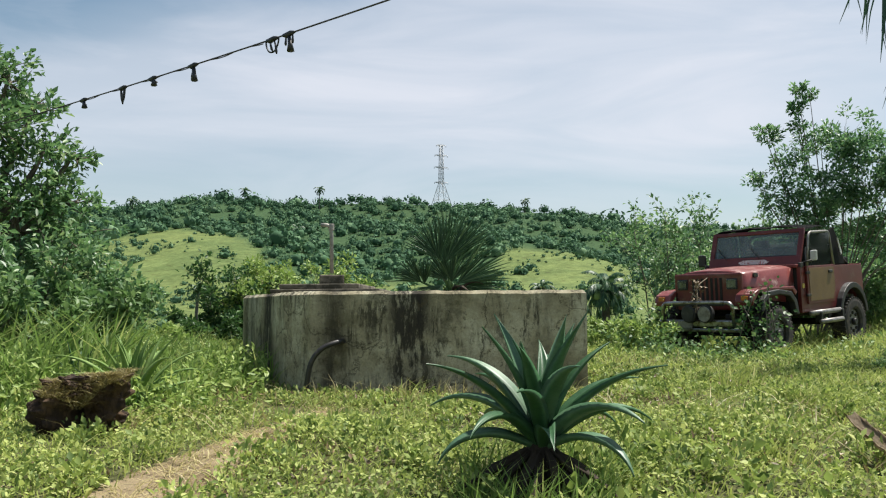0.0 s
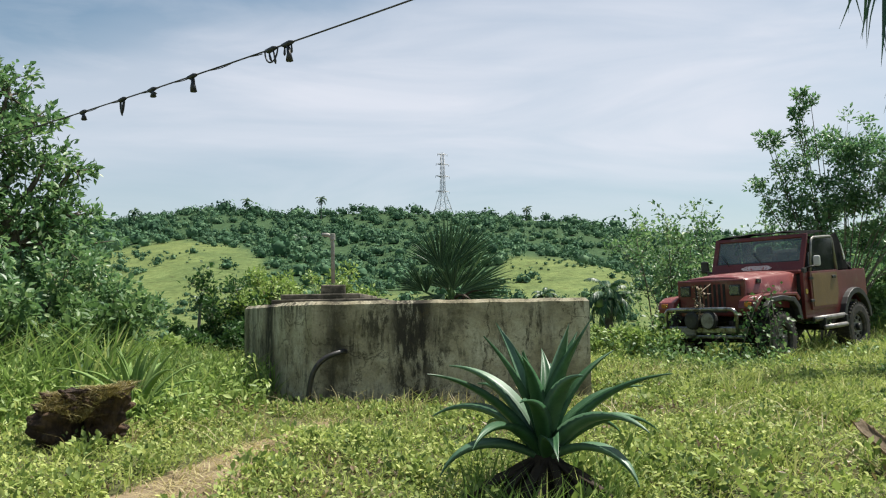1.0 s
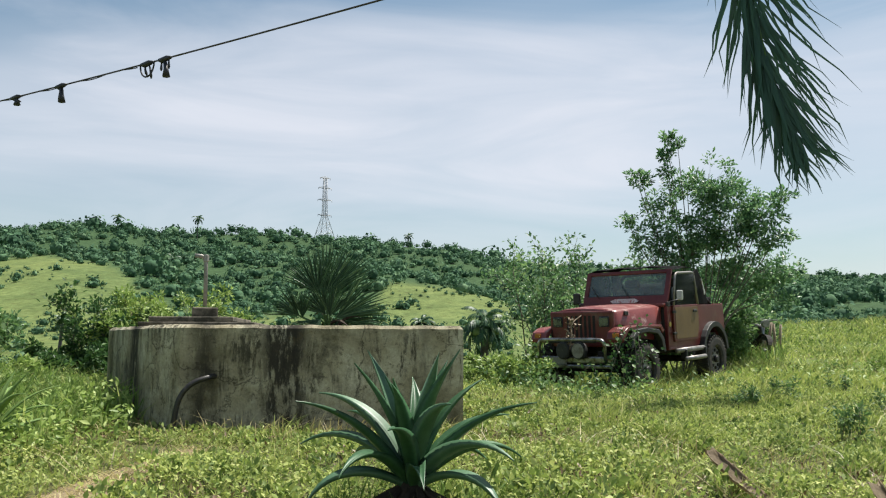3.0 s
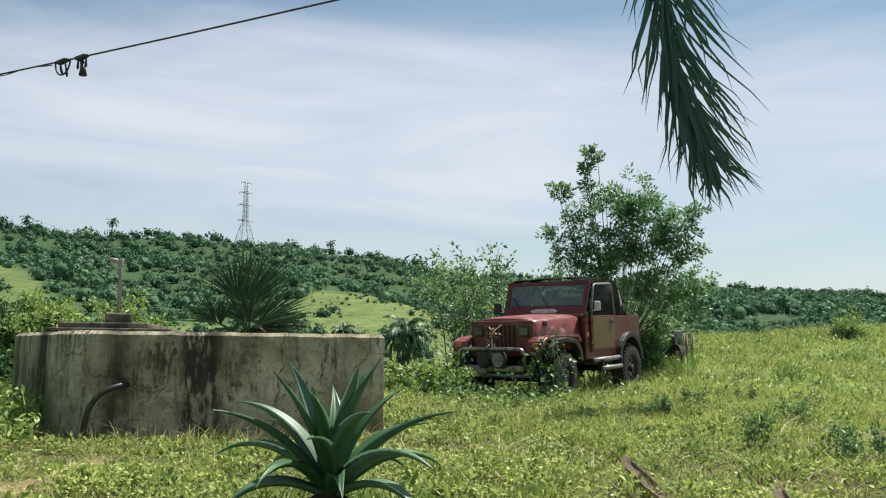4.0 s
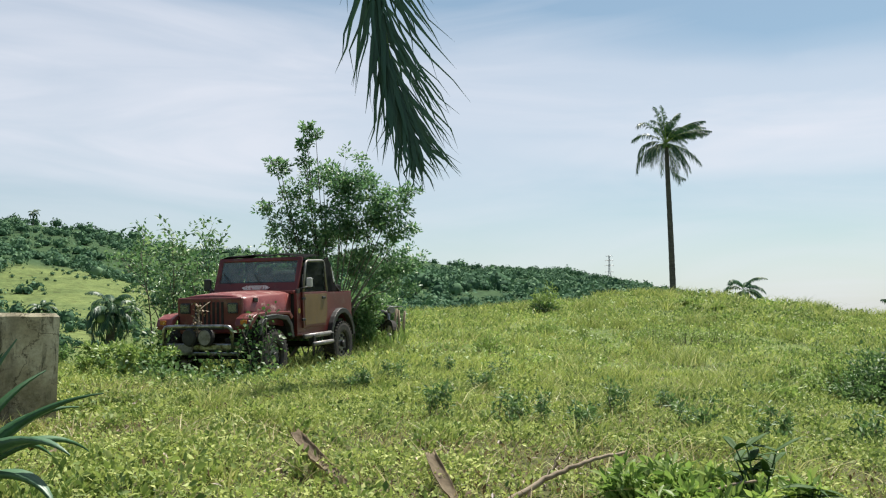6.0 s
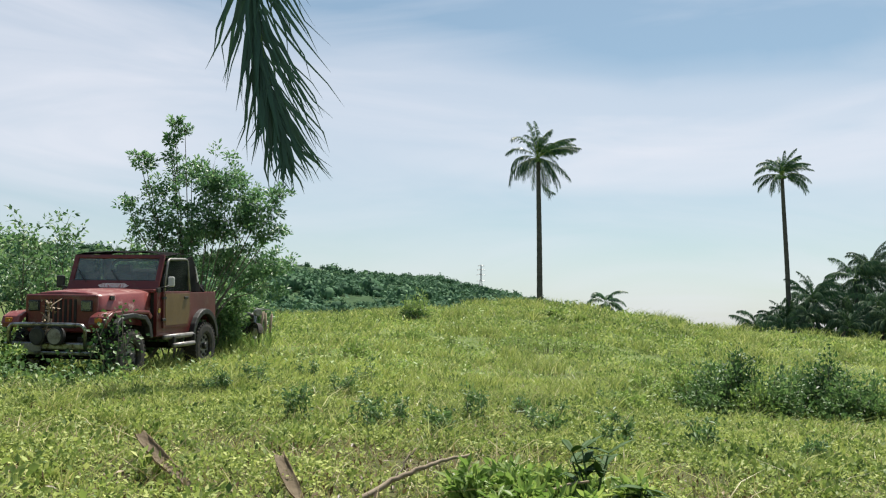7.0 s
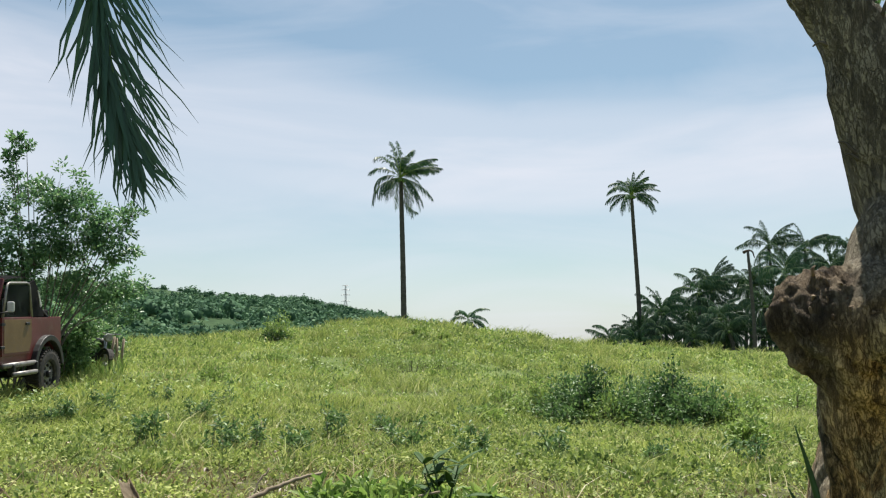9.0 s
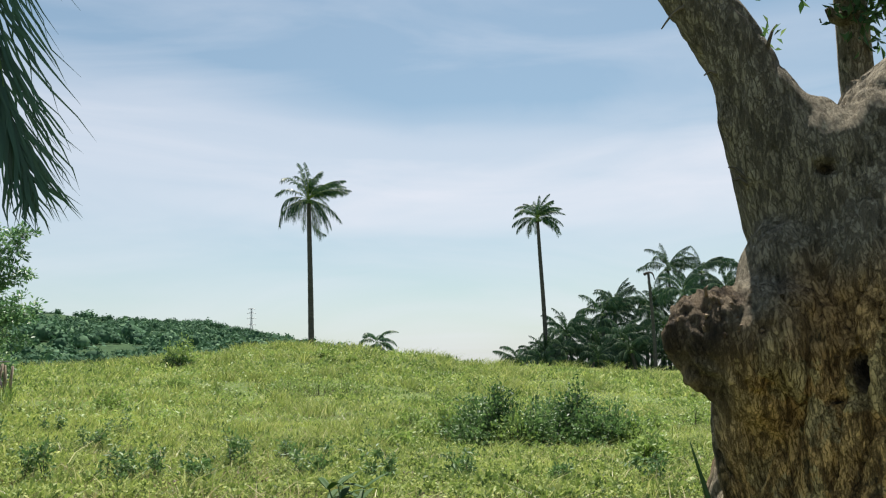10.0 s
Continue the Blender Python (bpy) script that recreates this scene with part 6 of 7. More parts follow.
def build_pylon(x, y, z, h, label, turn, rad, wide=1.0, reach=1.0):
    py = empty("power_pylon", pose(x, y, z, 0, 0, turn), label, "pylon", "power pylons")
    w0, w1, kn = h * 0.13 * wide, h * 0.022 * wide, h * 0.40

    def corner(i, zz):
        w = w0 + (h * 0.032 * wide - w0) * min(zz / kn, 1) if zz < kn else h * 0.032 * wide + (w1 - h * 0.032 * wide) * (zz - kn) / (h - kn)
        return np.array([(1 if i in (0, 3) else -1) * w, (1 if i in (0, 1) else -1) * w, zz])
    for i in range(4):
        g = Geo()
        tube(g, [corner(i, -1.0), corner(i, kn), corner(i, h)], [rad, rad * 0.8, rad * 0.6], 5)
        g.obj("leg", M_STEEL, py)
    g = Geo()
    lv = list(np.linspace(0, kn, 4)) + list(np.linspace(kn, h, 9))[1:]
    for za, zb in zip(lv, lv[1:]):
        for i in range(4):
            j = (i + 1) % 4
            tube(g, [corner(i, za), corner(j, zb)], rad * 0.4, 4, False)
            tube(g, [corner(j, za), corner(i, zb)], rad * 0.4, 4, False)
            tube(g, [corner(i, zb), corner(j, zb)], rad * 0.4, 4, False)
    g.obj("bracing", M_STEEL, py)
    for zz, s in ((0.40, 0.115), (0.64, 0.12), (0.83, 0.11), (0.99, 0.085)) if reach < 1.5 else ((0.55, 0.10), (0.72, 0.12), (0.86, 0.11), (0.99, 0.09)):
        g = Geo()
        for sx in (-1, 1):
            tip = np.array([sx * h * s * reach, 0, zz * h + h * 0.008])
            for i in range(4):
                c = corner(i, zz * h)
                tube(g, [c, tip], rad * 0.6, 4, False)
            tube(g, [np.array([0, 0, zz * h + h * 0.03]), tip], rad * 0.6, 4, False)
            tube(g, [tip, tip - np.array([0, 0, h * 0.03])], rad * 0.8, 4)
        g.obj("cross_arm", M_STEEL, py)


x, y, z = place(0.55, 492)
build_pylon(x, y, z, 1.3 + 492 * math.tan(radians(10.97)) - z, "tall grey steel lattice power pylon on the wooded ridge", 25, 0.17)
x, y, z = place(43.3, 760)
build_pylon(x, y, z, 1.3 + 760 * math.tan(radians(4.75)) - z, "far grey lattice power pylon behind the hill", -43, 0.24, 0.9, 1.3)

# ---- great tree beside the camera ----
def bark_mat():
    m, nt, bs, out = nodes_of("old_bark")
    co = nt.nodes.new("ShaderNodeTexCoord")
    mp = nt.nodes.new("ShaderNodeMapping")
    mp.inputs["Scale"].default_value = (1, 1, 0.33)
    nt.links.new(co.outputs["Object"], mp.inputs[0])
    vo = nt.nodes.new("ShaderNodeTexVoronoi")
    vo.feature, vo.inputs["Scale"].default_value = "DISTANCE_TO_EDGE", 85
    warp = noise_tex(nt, 14, 7, 0.8)
    nt.links.new(mix(nt, 0.07, mp.outputs[0], warp), vo.inputs["Vector"])
    crack = ramp(nt, vo.outputs[0], [(0.0, (0.30, 0.25, 0.20)), (0.075, (1, 1, 1))])
    # grey, smoother bark on the limbs and the flank; brown plated bark on the bole; the bole's colour is also
    # brightened against its shade, the limbs' darkened
    rough = nt.nodes.new("ShaderNodeAttribute")
    rough.attribute_name = "plated"
    pl = ramp(nt, rough.outputs["Fac"], [(0.3, (0, 0, 0)), (0.7, (1, 1, 1))])
    tone = noise_tex(nt, 3.2, 7, 0.62)
    brown = ramp(nt, tone, [(0.30, (0.46, 0.29, 0.13)), (0.46, (0.74, 0.47, 0.19)), (0.58, (0.86, 0.57, 0.22)), (0.72, (0.90, 0.68, 0.33))])
    grey = ramp(nt, tone, [(0.30, (0.25, 0.225, 0.175)), (0.5, (0.37, 0.33, 0.25)), (0.72, (0.48, 0.42, 0.315))])
    base = mix(nt, pl, grey, brown)
    # Pale ochre patches over the brown bark.
    ochre_patch = noise_tex(nt, 4.4, 6, 0.6)
    base = mix(nt, mix(nt, 1.0, pl, ramp(nt, ochre_patch, [(0.55, (0, 0, 0)), (0.575, (0.85, 0.85, 0.85))]), "MULTIPLY"), base, (0.74, 0.58, 0.28))
    grain = noise_tex(nt, 42, 7, 0.75, stretch=(1, 1, 0.3))
    base = mix(nt, 0.8, base, ramp(nt, grain, [(0.33, (0.40, 0.38, 0.34)), (0.62, (1.15, 1.12, 1.05))]), "MULTIPLY")
    fur = noise_tex(nt, 50, 10, 0.82, stretch=(1, 1, 0.30), distort=0.5)
    furrow = mix(nt, 1.0, ramp(nt, fur, [(0.40, (0.14, 0.11, 0.08)), (0.49, (1, 1, 1))]), crack, "MULTIPLY")
    base = mix(nt, mix(nt, pl, (0.42, 0.42, 0.42), (1.0, 1.0, 1.0)), base, mix(nt, 0.88, (1, 1, 1), furrow), "MULTIPLY")
    moss = noise_tex(nt, 6, 8, 0.75, stretch=(1, 1, 0.6))
    base = mix(nt, ramp(nt, moss, [(0.56, (0, 0, 0)), (0.63, (0.85, 0.85, 0.85))]), base, (0.045, 0.042, 0.026))
    rot = nt.nodes.new("ShaderNodeAttribute")
    rot.attribute_name = "rotten"
    streak = noise_tex(nt, 26, 8, 0.75, stretch=(0.6, 0.6, 0.35), distort=0.8)
    dark = ramp(nt, streak, [(0.32, (0.018, 0.014, 0.011)), (0.46, (0.10, 0.075, 0.05)), (0.60, (0.27, 0.21, 0.14)), (0.75, (0.50, 0.41, 0.28))])
    base = mix(nt, ramp(nt, rot.outputs["Fac"], [(0.25, (0, 0, 0)), (0.6, (1, 1, 1))]), base, dark)
    nt.links.new(base, bs.inputs["Base Color"])
    bs.inputs["Roughness"].default_value = 0.93
    bs.inputs["Specular IOR Level"].default_value = 0.2
    bump(nt, bs, mix(nt, 0.5, furrow, grain), 1.0, 0.018)
    return m


M_OLDBARK = bark_mat()


def build_great_tree():
    def at(az, el, r):
        x, y = polar(az, r * 0.92)
        return np.array((x + 0.27, y - 0.29, EYE + r * 0.92 * math.tan(radians(el))))
    tree = empty("great_tree", pose(0, 0, 0), "massive old tree with rough bark, a burr and a fork", "tree")
    g = Geo()
    # bole
    tube(g, spline([at(87.0, -30, 2.75), at(86.8, -18, 2.75), at(86.6, -8, 2.75), at(86.8, 0, 2.75), at(87.4, 6, 2.75), at(88.4, 10, 2.75)], 26), np.interp(np.linspace(0, 1, 26), [0, 0.2, 0.4, 0.6, 0.8, 1], [0.72, 0.66, 0.62, 0.54, 0.45, 0.34]), 28)
    # limb that leans out over the field
    tube(g, spline([at(84.5, 3, 2.68), at(82.0, 8, 2.62), at(79.6, 12, 2.56), at(77.8, 15, 2.52), at(76.9, 17.4, 2.5), at(75.8, 20.0, 2.5), at(73.6, 23.6, 2.5), at(70.5, 28.5, 2.5), at(66, 36, 2.5)], 38), np.interp(np.linspace(0, 1, 38), [0, 0.125, 0.25, 0.375, 0.5, 0.625, 0.75, 1], [0.29, 0.245, 0.182, 0.118, 0.088, 0.084, 0.070, 0.066]), 20)
    # main limb, leaning the other way
    tube(g, spline([at(87, 0, 2.75), at(88.2, 10.0, 2.75), at(93.5, 15.2, 2.78), at(102, 23.5, 2.85)], 18), np.linspace(0.42, 0.24, 18), 22)
    # burr, a blunt cone thrust out of the flank
    tube(g, spline([at(79.5, -0.6, 2.5), at(76.5, 0.8, 2.38), at(74.4, 1.4, 2.33), at(72.6, 1.8, 2.32), at(71.0, 1.9, 2.32)], 14), np.interp(np.linspace(0, 1, 14), [0, 0.35, 0.6, 0.85, 1], [0.26, 0.18, 0.122, 0.076, 0.042]), 18)
    bm = bmesh.new()
    ob = g.obj("bole", M_OLDBARK, tree)
    me = ob.data
    bm.from_mesh(me)
    for az, el, r, sx, sz in ((76.0, -4.5, 2.44, 0.13, 0.22), (75.9, 15.5, 2.48, 0.045, 0.060), (77.2, 18.8, 2.49, 0.060, 0.075), (82.0, 12.2, 2.52, 0.13, 0.12), (85.5, 12.6, 2.6, 0.18, 0.17), (78.4, 5.0, 2.45, 0.13, 0.16)):
        p = at(az, el, r)
        res = bmesh.ops.create_icosphere(bm, subdivisions=3, radius=1.0)
        bmesh.ops.transform(bm, matrix=Matrix.Translation(p) @ Matrix.Diagonal((sx, sx, sz, 1)), verts=res["verts"])
    bm.to_mesh(me)
    bm.free()
    md = ob.modifiers.new("skin", "REMESH")
    md.mode, md.voxel_size = "VOXEL", 0.0115
    dg = bpy.context.evaluated_depsgraph_get()
    ev = bpy.data.meshes.new_from_object(ob.evaluated_get(dg))
    ob.modifiers.clear()
    bm = bmesh.new()
    bm.from_mesh(ev)
    for _ in range(7):
        bmesh.ops.smooth_vert(bm, verts=bm.verts, factor=0.5, use_axis_x=True, use_axis_y=True, use_axis_z=True)
    bm.normal_update()
    co = np.array([v.co[:] for v in bm.verts])
    eye = np.array((0.27, -0.29, EYE))
    holes = []
    for az, el, sx, sz in ((81.35, -0.5, 0.024, 0.055), (80.9, 12.3, 0.026, 0.020), (79.9, -2.3, 0.014, 0.008)):
        d = unit(at(az, el, 2.0) - eye)
        w = co - eye
        along = w @ d
        miss = np.linalg.norm(w - along[:, None] * d, axis=1)
        near = np.where(miss < 0.02)[0]
        if len(near):
            holes.append((Vector(co[near[np.argmin(along[near])]]), sx, sz))
    burr = Vector(at(73.6, 1.4, 2.33))
    plated, rotten = [], []
    for v in bm.verts:
        q = v.co.copy()
        s = Vector((q.x, q.y, q.z * 0.38))
        up = q.z - EYE
        w = 0.72 - 0.75 * up - 0.9 * (q.y + 0.05) + 0.5 * noise.noise(q * 2.3) + 0.3 * noise.noise(q * 6)
        w = max(0.0, min(1.0, w))
        near = max(0.0, min(1.0, 1.5 - (q - burr).length / 0.125 + 0.5 * noise.noise(q * 9)))
        d = 0.028 * noise.noise(q * 2.6) + 0.014 * noise.noise(s * 11)
        plate = max(0.0, 1 - abs(noise.noise(Vector((q.x, q.y, q.z * 0.22)) * 17 + Vector((0, 0, 3)))) * 6)
        d += (0.25 + 0.75 * w) * (0.010 * noise.noise(s * 27) + 0.005 * noise.noise(s * 60) - 0.030 * plate)
        d += near * (0.030 * noise.noise(Vector((q.x, q.y * 0.6, q.z * 0.5)) * 21) + 0.022 * noise.noise(q * 50))
        rt = near
        for p, sx, sz in holes:
            e = q - p
            k = math.sqrt((e.x * e.x + e.y * e.y) / sx**2 + (e.z / sz) ** 2) + 0.5 * noise.noise(q * 28)
            if k < 1:
                d -= 0.07 * (1 - k) ** 0.6
                rt = max(rt, 1.3 - k)
        v.co += v.normal * d
        plated.append(w)
        rotten.append(max(0.0, min(1.0, rt)))
    me2 = bpy.data.meshes.new("bole")
    bm.to_mesh(me2)
    bm.free()
    me2.attributes.new("plated", "FLOAT", "POINT").data.foreach_set("value", plated)
    me2.attributes.new("rotten", "FLOAT", "POINT").data.foreach_set("value", rotten)
    me2.materials.append(M_OLDBARK)
    me2.shade_smooth()
    ob.data = me2
    co = np.array([v.co[:] for v in me2.vertices])

    def skin(p):
        """The nearest place on the bark."""
        return co[np.argmin(np.linalg.norm(co - p, axis=1))]
    # torn splinters and flakes on the burr
    M_SPLINTER = surface("torn_wood", (0.08, 0.05, 0.03), (0.30, 0.22, 0.14), 14, 0.9, fine=60, bump_s=0.4)
    r = random.Random(8)
    for i in range(16):
        g = Geo()
        p = skin(at(r.uniform(73.2, 76.2), r.uniform(1.2, 4.8), 2.25))
        a = p + np.array([-r.uniform(0.0, 0.02), r.uniform(-0.02, 0.02), r.uniform(-0.015, 0.022)])
        tube(g, [p - np.array([-0.01, 0, 0.01]), (p + a) / 2 + np.array([-0.008, 0, 0.004]), a], [r.uniform(0.003, 0.006), r.uniform(0.002, 0.005), 0.001], 4)
        g.obj("splinter", M_SPLINTER, ob)
    # thinner stem behind, and sprigs of leaves at the top
    g = Geo()
    tube(g, spline([at(84.0, 8, 3.3), at(83.4, 16, 3.4), at(83.4, 22, 3.4), at(83.2, 34, 3.5)], 14), np.linspace(0.062, 0.048, 14), 12)
    g.obj("stem", M_OLDBARK, tree, True)
    g = Geo()
    tube(g, [at(83.3, 20.5, 3.36), at(82.4, 20.8, 3.32), at(82.1, 21.4, 3.3)], [0.03, 0.022, 0.012], 7)
    g.obj("branch_stub", M_OLDBARK, tree, True)
    g, w = Geo(), Geo()
    for az, el, rr in ((78.5, 26.5, 3.2), (79.6, 24.8, 3.2), (80.6, 24.3, 3.3), (81.8, 25.2, 3.3), (82.6, 24.8, 3.2), (84.6, 22.0, 3.3), (85.2, 20.6, 3.3), (80.2, 26, 3.1), (84.8, 25, 3.2), (86.0, 23, 3.2), (79.0, 29, 3.1), (81, 29, 3.2), (83, 29, 3.2), (85, 28, 3.2)):
        p = at(az, el, rr)
        q = at(83.0, 30, 3.4)
        tube(w, spline([q, (p + q) / 2 + np.array([0, 0, 0.06]), p], 6), np.linspace(0.008, 0.003, 6), 5, False)
        P = np.repeat([p], 150, axis=0) + rng.normal(size=(150, 3)) * np.array([0.07, 0.07, 0.05])
        leaf_cards(g, P, 0.045 * rng.uniform(0.7, 1.3, 150), up=-0.5, aspect=0.34)
    w.obj("twig", M_BARK, tree, True)
    g.obj("foliage", M_LEAF_DARK, tree)
    # small broken twigs and shoots on the limb
    for az, el, dy, dz in ((72.8, 24.2, 0.07, 0.02), (72.6, 22.8, 0.06, -0.05), (79.5, 20.2, -0.03, 0.05), (75.5, 11.6, 0.035, 0.03), (75.3, 11.0, 0.03, 0.01), (74.0, 18.2, 0.03, 0.0)):
        g = Geo()
        p = skin(at(az, el, 2.42))
        e = p + np.array([-0.01, dy, dz])
        tube(g, spline([p + np.array([0.03, -dy * 0.3, 0]), p, (p + e) / 2 + np.array([0, 0, 0.01]), e], 7), np.linspace(0.008, 0.002, 7), 5)
        g.obj("broken_twig", M_BARK, tree, True)
    for az, el, n, s, ln in ((72.9, 24.0, 12, 0.025, 0.045), (79.5, 20.6, 14, 0.018, 0.03)):
        g = Geo()
        p = skin(at(az, el, 2.40)) + np.array([-0.01, 0.02 if az < 75 else -0.01, 0.015])
        leaf_cards(g, np.repeat([p], n, axis=0) + rng.normal(size=(n, 3)) * s, ln, aspect=0.3)
        g.obj("leaf_shoot", M_LEAF_MID, tree)
    # spear leaves of a plant at the foot
    sp = empty("spiky_plant", pose(0, 0, 0), "dark spear-leaved plant at the foot of the great tree", "plant")
    for az, el0, el1, az1, rr in ((73.6, -14, -4.9, 71.8, 2.1), (73.0, -14, -8.6, 71.2, 2.1)):
        g = Geo()
        a, b = at(az, el0, rr), at(az1, el1, rr)
        tube(g, spline([a, (a + b) / 2 + np.array([0.01, 0.0, 0.02]), b], 9), [0.006, 0.007, 0.008, 0.008, 0.007, 0.006, 0.004, 0.003, 0.001], 5)
        g.obj("leaf", M_LEAF_DARK, sp, True)


build_great_tree()


# ---- fallen husks, sticks and the broad-leaved plant in front ----
M_HUSK = surface("dry_palm_sheath", (0.19, 0.14, 0.085), (0.40, 0.33, 0.22), 5, 0.85, fine=35, bump_s=0.5, stretch=(4, 0.6, 4))
M_STICK = surface("dry_stick", (0.20, 0.15, 0.10), (0.38, 0.31, 0.22), 7, 0.9, fine=35, bump_s=0.5)


def ground_point(az, el):
    """Where a sight line meets the ground, by stepping outward."""
    for r in np.arange(1.5, 60, 0.02):
        x, y = polar(az, r)
        x, y = x + 0.16, y - 0.08
        if gz(x, y) >= EYE + r * math.tan(radians(el)):
            return np.array((x, y, gz(x, y)))
    return np.array((0, 0, 0.0))


def build_sheath(a, b, width, lift, name, label, seed):
    """A curled dry palm sheath lying from a to b."""
    r = random.Random(seed)
    a, b = np.array(a), np.array(b)
    bm = bmesh.new()
    d = (b - a) / np.linalg.norm(b - a)
    side = np.cross(d, (0, 0, 1.0))
    rows = []
    for i in range(15):
        t = i / 14
        c = a + (b - a) * t + np.array([0, 0, lift * (1 - t) ** 2 + 0.05])
        w = width * (0.35 + 0.65 * math.sin(math.pi * min(1, 0.15 + t * 0.9)) ** 0.7)
        rows.append([bm.verts.new(c + side * w * math.sin(k) * 0.5 + np.array([0, 0, w * 0.35 * (1 - math.cos(k)) + 0.004 * r.uniform(-1, 1)])) for k in np.linspace(-1.7, 1.7, 9)])
    for r0, r1 in zip(rows, rows[1:]):
        for k in range(8):
            bm.faces.new((r0[k], r0[k + 1], r1[k + 1], r1[k]))
    bmesh.ops.solidify(bm, geom=bm.faces[:], thickness=0.006)
    bmesh.ops.recalc_face_normals(bm, faces=bm.faces)
    me = bpy.data.meshes.new(name)
    bm.to_mesh(me)
    bm.free()
    me.materials.append(M_HUSK)
    me.shade_smooth()
    return tagged(new(name, me), label, "palm sheath")


build_sheath(ground_point(23.4, -8.8), ground_point(27.3, -10.9), 0.07, 0.11, "palm_sheath", "curled dry brown palm sheath lying in the grass", 1)
build_sheath(ground_point(32.5, -10.2), ground_point(34.6, -12.2), 0.06, 0.09, "palm_sheath", "curled dry brown palm sheath lying in the grass", 2)


def build_stick(pts, radius, label, seed):
    g = Geo()
    p = spline(pts, 22)
    p = p + np.random.default_rng(seed).normal(size=p.shape) * 0.004
    tube(g, p, np.linspace(radius, radius * 0.45, 22), 7)
    return tagged(g.obj("stick", M_STICK, None, True), label, "stick", "fallen sticks")


def air(az, el, r):
    x, y = polar(az, r)
    return np.array((x + 0.16, y - 0.08, EYE + r * math.tan(radians(el))))


build_stick([air(36.8, -11.6, 3.35), air(40.2, -9.6, 3.5), air(42.6, -8.5, 3.6), air(45.3, -7.75, 3.7)], 0.014, "bare brown stick leaning over the grass", 1)
build_stick([air(37.5, -11.0, 3.6), air(40.0, -9.6, 3.75), air(41.5, -7.4, 3.85)], 0.008, "thin pale stick leaning over the grass", 2)
build_stick([air(46.0, -11.8, 3.2), air(50.0, -10.2, 3.3), air(53.2, -9.1, 3.35)], 0.011, "thin pale stick leaning over the grass", 3)
build_stick([air(49.5, -11.6, 3.25), air(52.5, -11.2, 3.3), air(55.0, -11.7, 3.3)], 0.009, "thin pale stick leaning over the grass", 4)


def build_broad_plant(az, r, h, seed, label, pale):
    x, y = polar(az, r)
    x, y = x + 0.24, y - 0.13
    z = gz(x, y)
    pl = empty("broad_leaved_plant", pose(x, y, z), label, "plant", "plants by the sticks")
    rr = random.Random(seed)
    g = Geo()
    stems = []
    for i in range(4):
        d = np.array([rr.uniform(-0.4, 0.4), rr.uniform(-0.4, 0.4), 1])
        p = limb_path(rr, (0, 0, -0.05), d / np.linalg.norm(d), h * rr.uniform(0.7, 1.1), 0.12, 0.1, 8)
        tube(g, p, np.linspace(0.007, 0.003, 8), 6)
        stems.append(p)
    g.obj("stem", M_LEAF_DARK, pl, True)
    meshes = [leaf_mesh("leaf", M_BROADLIGHT if pale else M_BROAD, rr.uniform(0.10, 0.17), rr.uniform(0.026, 0.038), rr.uniform(5, 45), rr.uniform(30, 75), rr.uniform(-0.03, 0.03), 0.07, 8, thick=0.002) for _ in range(6)]
    for p in stems:
        for k in range(3 if pale else 5, 8):
            for q in range(2):
                ob = new("leaf", meshes[rr.randrange(6)])
                ob.parent = pl
                ob.matrix_basis = Matrix.Translation(p[k]) @ pose(0, 0, 0, rr.uniform(-20, 20), 0, rr.uniform(0, 360))
    return pl


M_BROADLIGHT = leafy("broad_leaf_light", (0.15, 0.26, 0.06), (0.28, 0.41, 0.12), (0.40, 0.50, 0.17), trans=0.4, rough=0.55, spec=0.2)
M_BROAD = leafy("broad_leaf", (0.045, 0.10, 0.03), (0.09, 0.175, 0.05), (0.15, 0.24, 0.08), trans=0.3, rough=0.6, spec=0.2)
for i, (az, r, h) in enumerate(((52.2, 3.4, 0.33), (49.8, 3.5, 0.18), (54.4, 3.5, 0.20), (47.6, 3.6, 0.14), (51.0, 3.25, 0.2))):
    build_broad_plant(az, r, h, 400 + i, "light green broad-leaved plant by the sticks" if i in (1, 3, 4) else "dark broad-leaved plant beside the fallen sticks", i in (1, 3, 4))
M_LEAF_BRIGHT = leafy("leaf_bright", (0.13, 0.23, 0.055), (0.28, 0.40, 0.11), (0.42, 0.51, 0.17), trans=0.45)
# bright low bushes between the sticks
for i, (az, rr) in enumerate(((46.4, 3.35), (48.6, 3.2), (44.8, 3.5), (50.4, 3.35), (47.4, 3.6), (52.6, 3.6), (49.4, 3.65))):
    x, y, z = place(az, rr)
    leafy_tree("bush", x + 0.24, y - 0.13, gz(x + 0.24, y - 0.13) - 0.02, "low bush of bright green leaves by the sticks", "bush", fan(6, 0.8, 0.15, 0.005, random.Random(500 + i), 0.06), M_LEAF_BRIGHT, 0.068, 4, 0.045, 500 + i, sub=4, aspect=0.36, group="bright bushes")
# clod of dark earth at its foot
x, y = polar(49.3, 3.3)
x, y = x + 0.24, y - 0.13
bm = bmesh.new()
bmesh.ops.create_icosphere(bm, subdivisions=4, radius=0.12)
for v in bm.verts:
    v.co *= 1 + 0.35 * noise.noise(v.co * 9) + 0.2 * noise.noise(v.co * 25)
    v.co.z *= 0.6
me = bpy.data.meshes.new("earth_clod")
bm.to_mesh(me)
bm.free()
me.materials.append(surface("dark_earth", (0.03, 0.02, 0.014), (0.09, 0.06, 0.04), 12, 0.95, fine=50, bump_s=0.8, bump_d=0.02))
clod = tagged(new("earth_clod", me), "crumbly clod of dark brown earth", "soil")
clod.location = (x, y, gz(x, y) + 0.04)


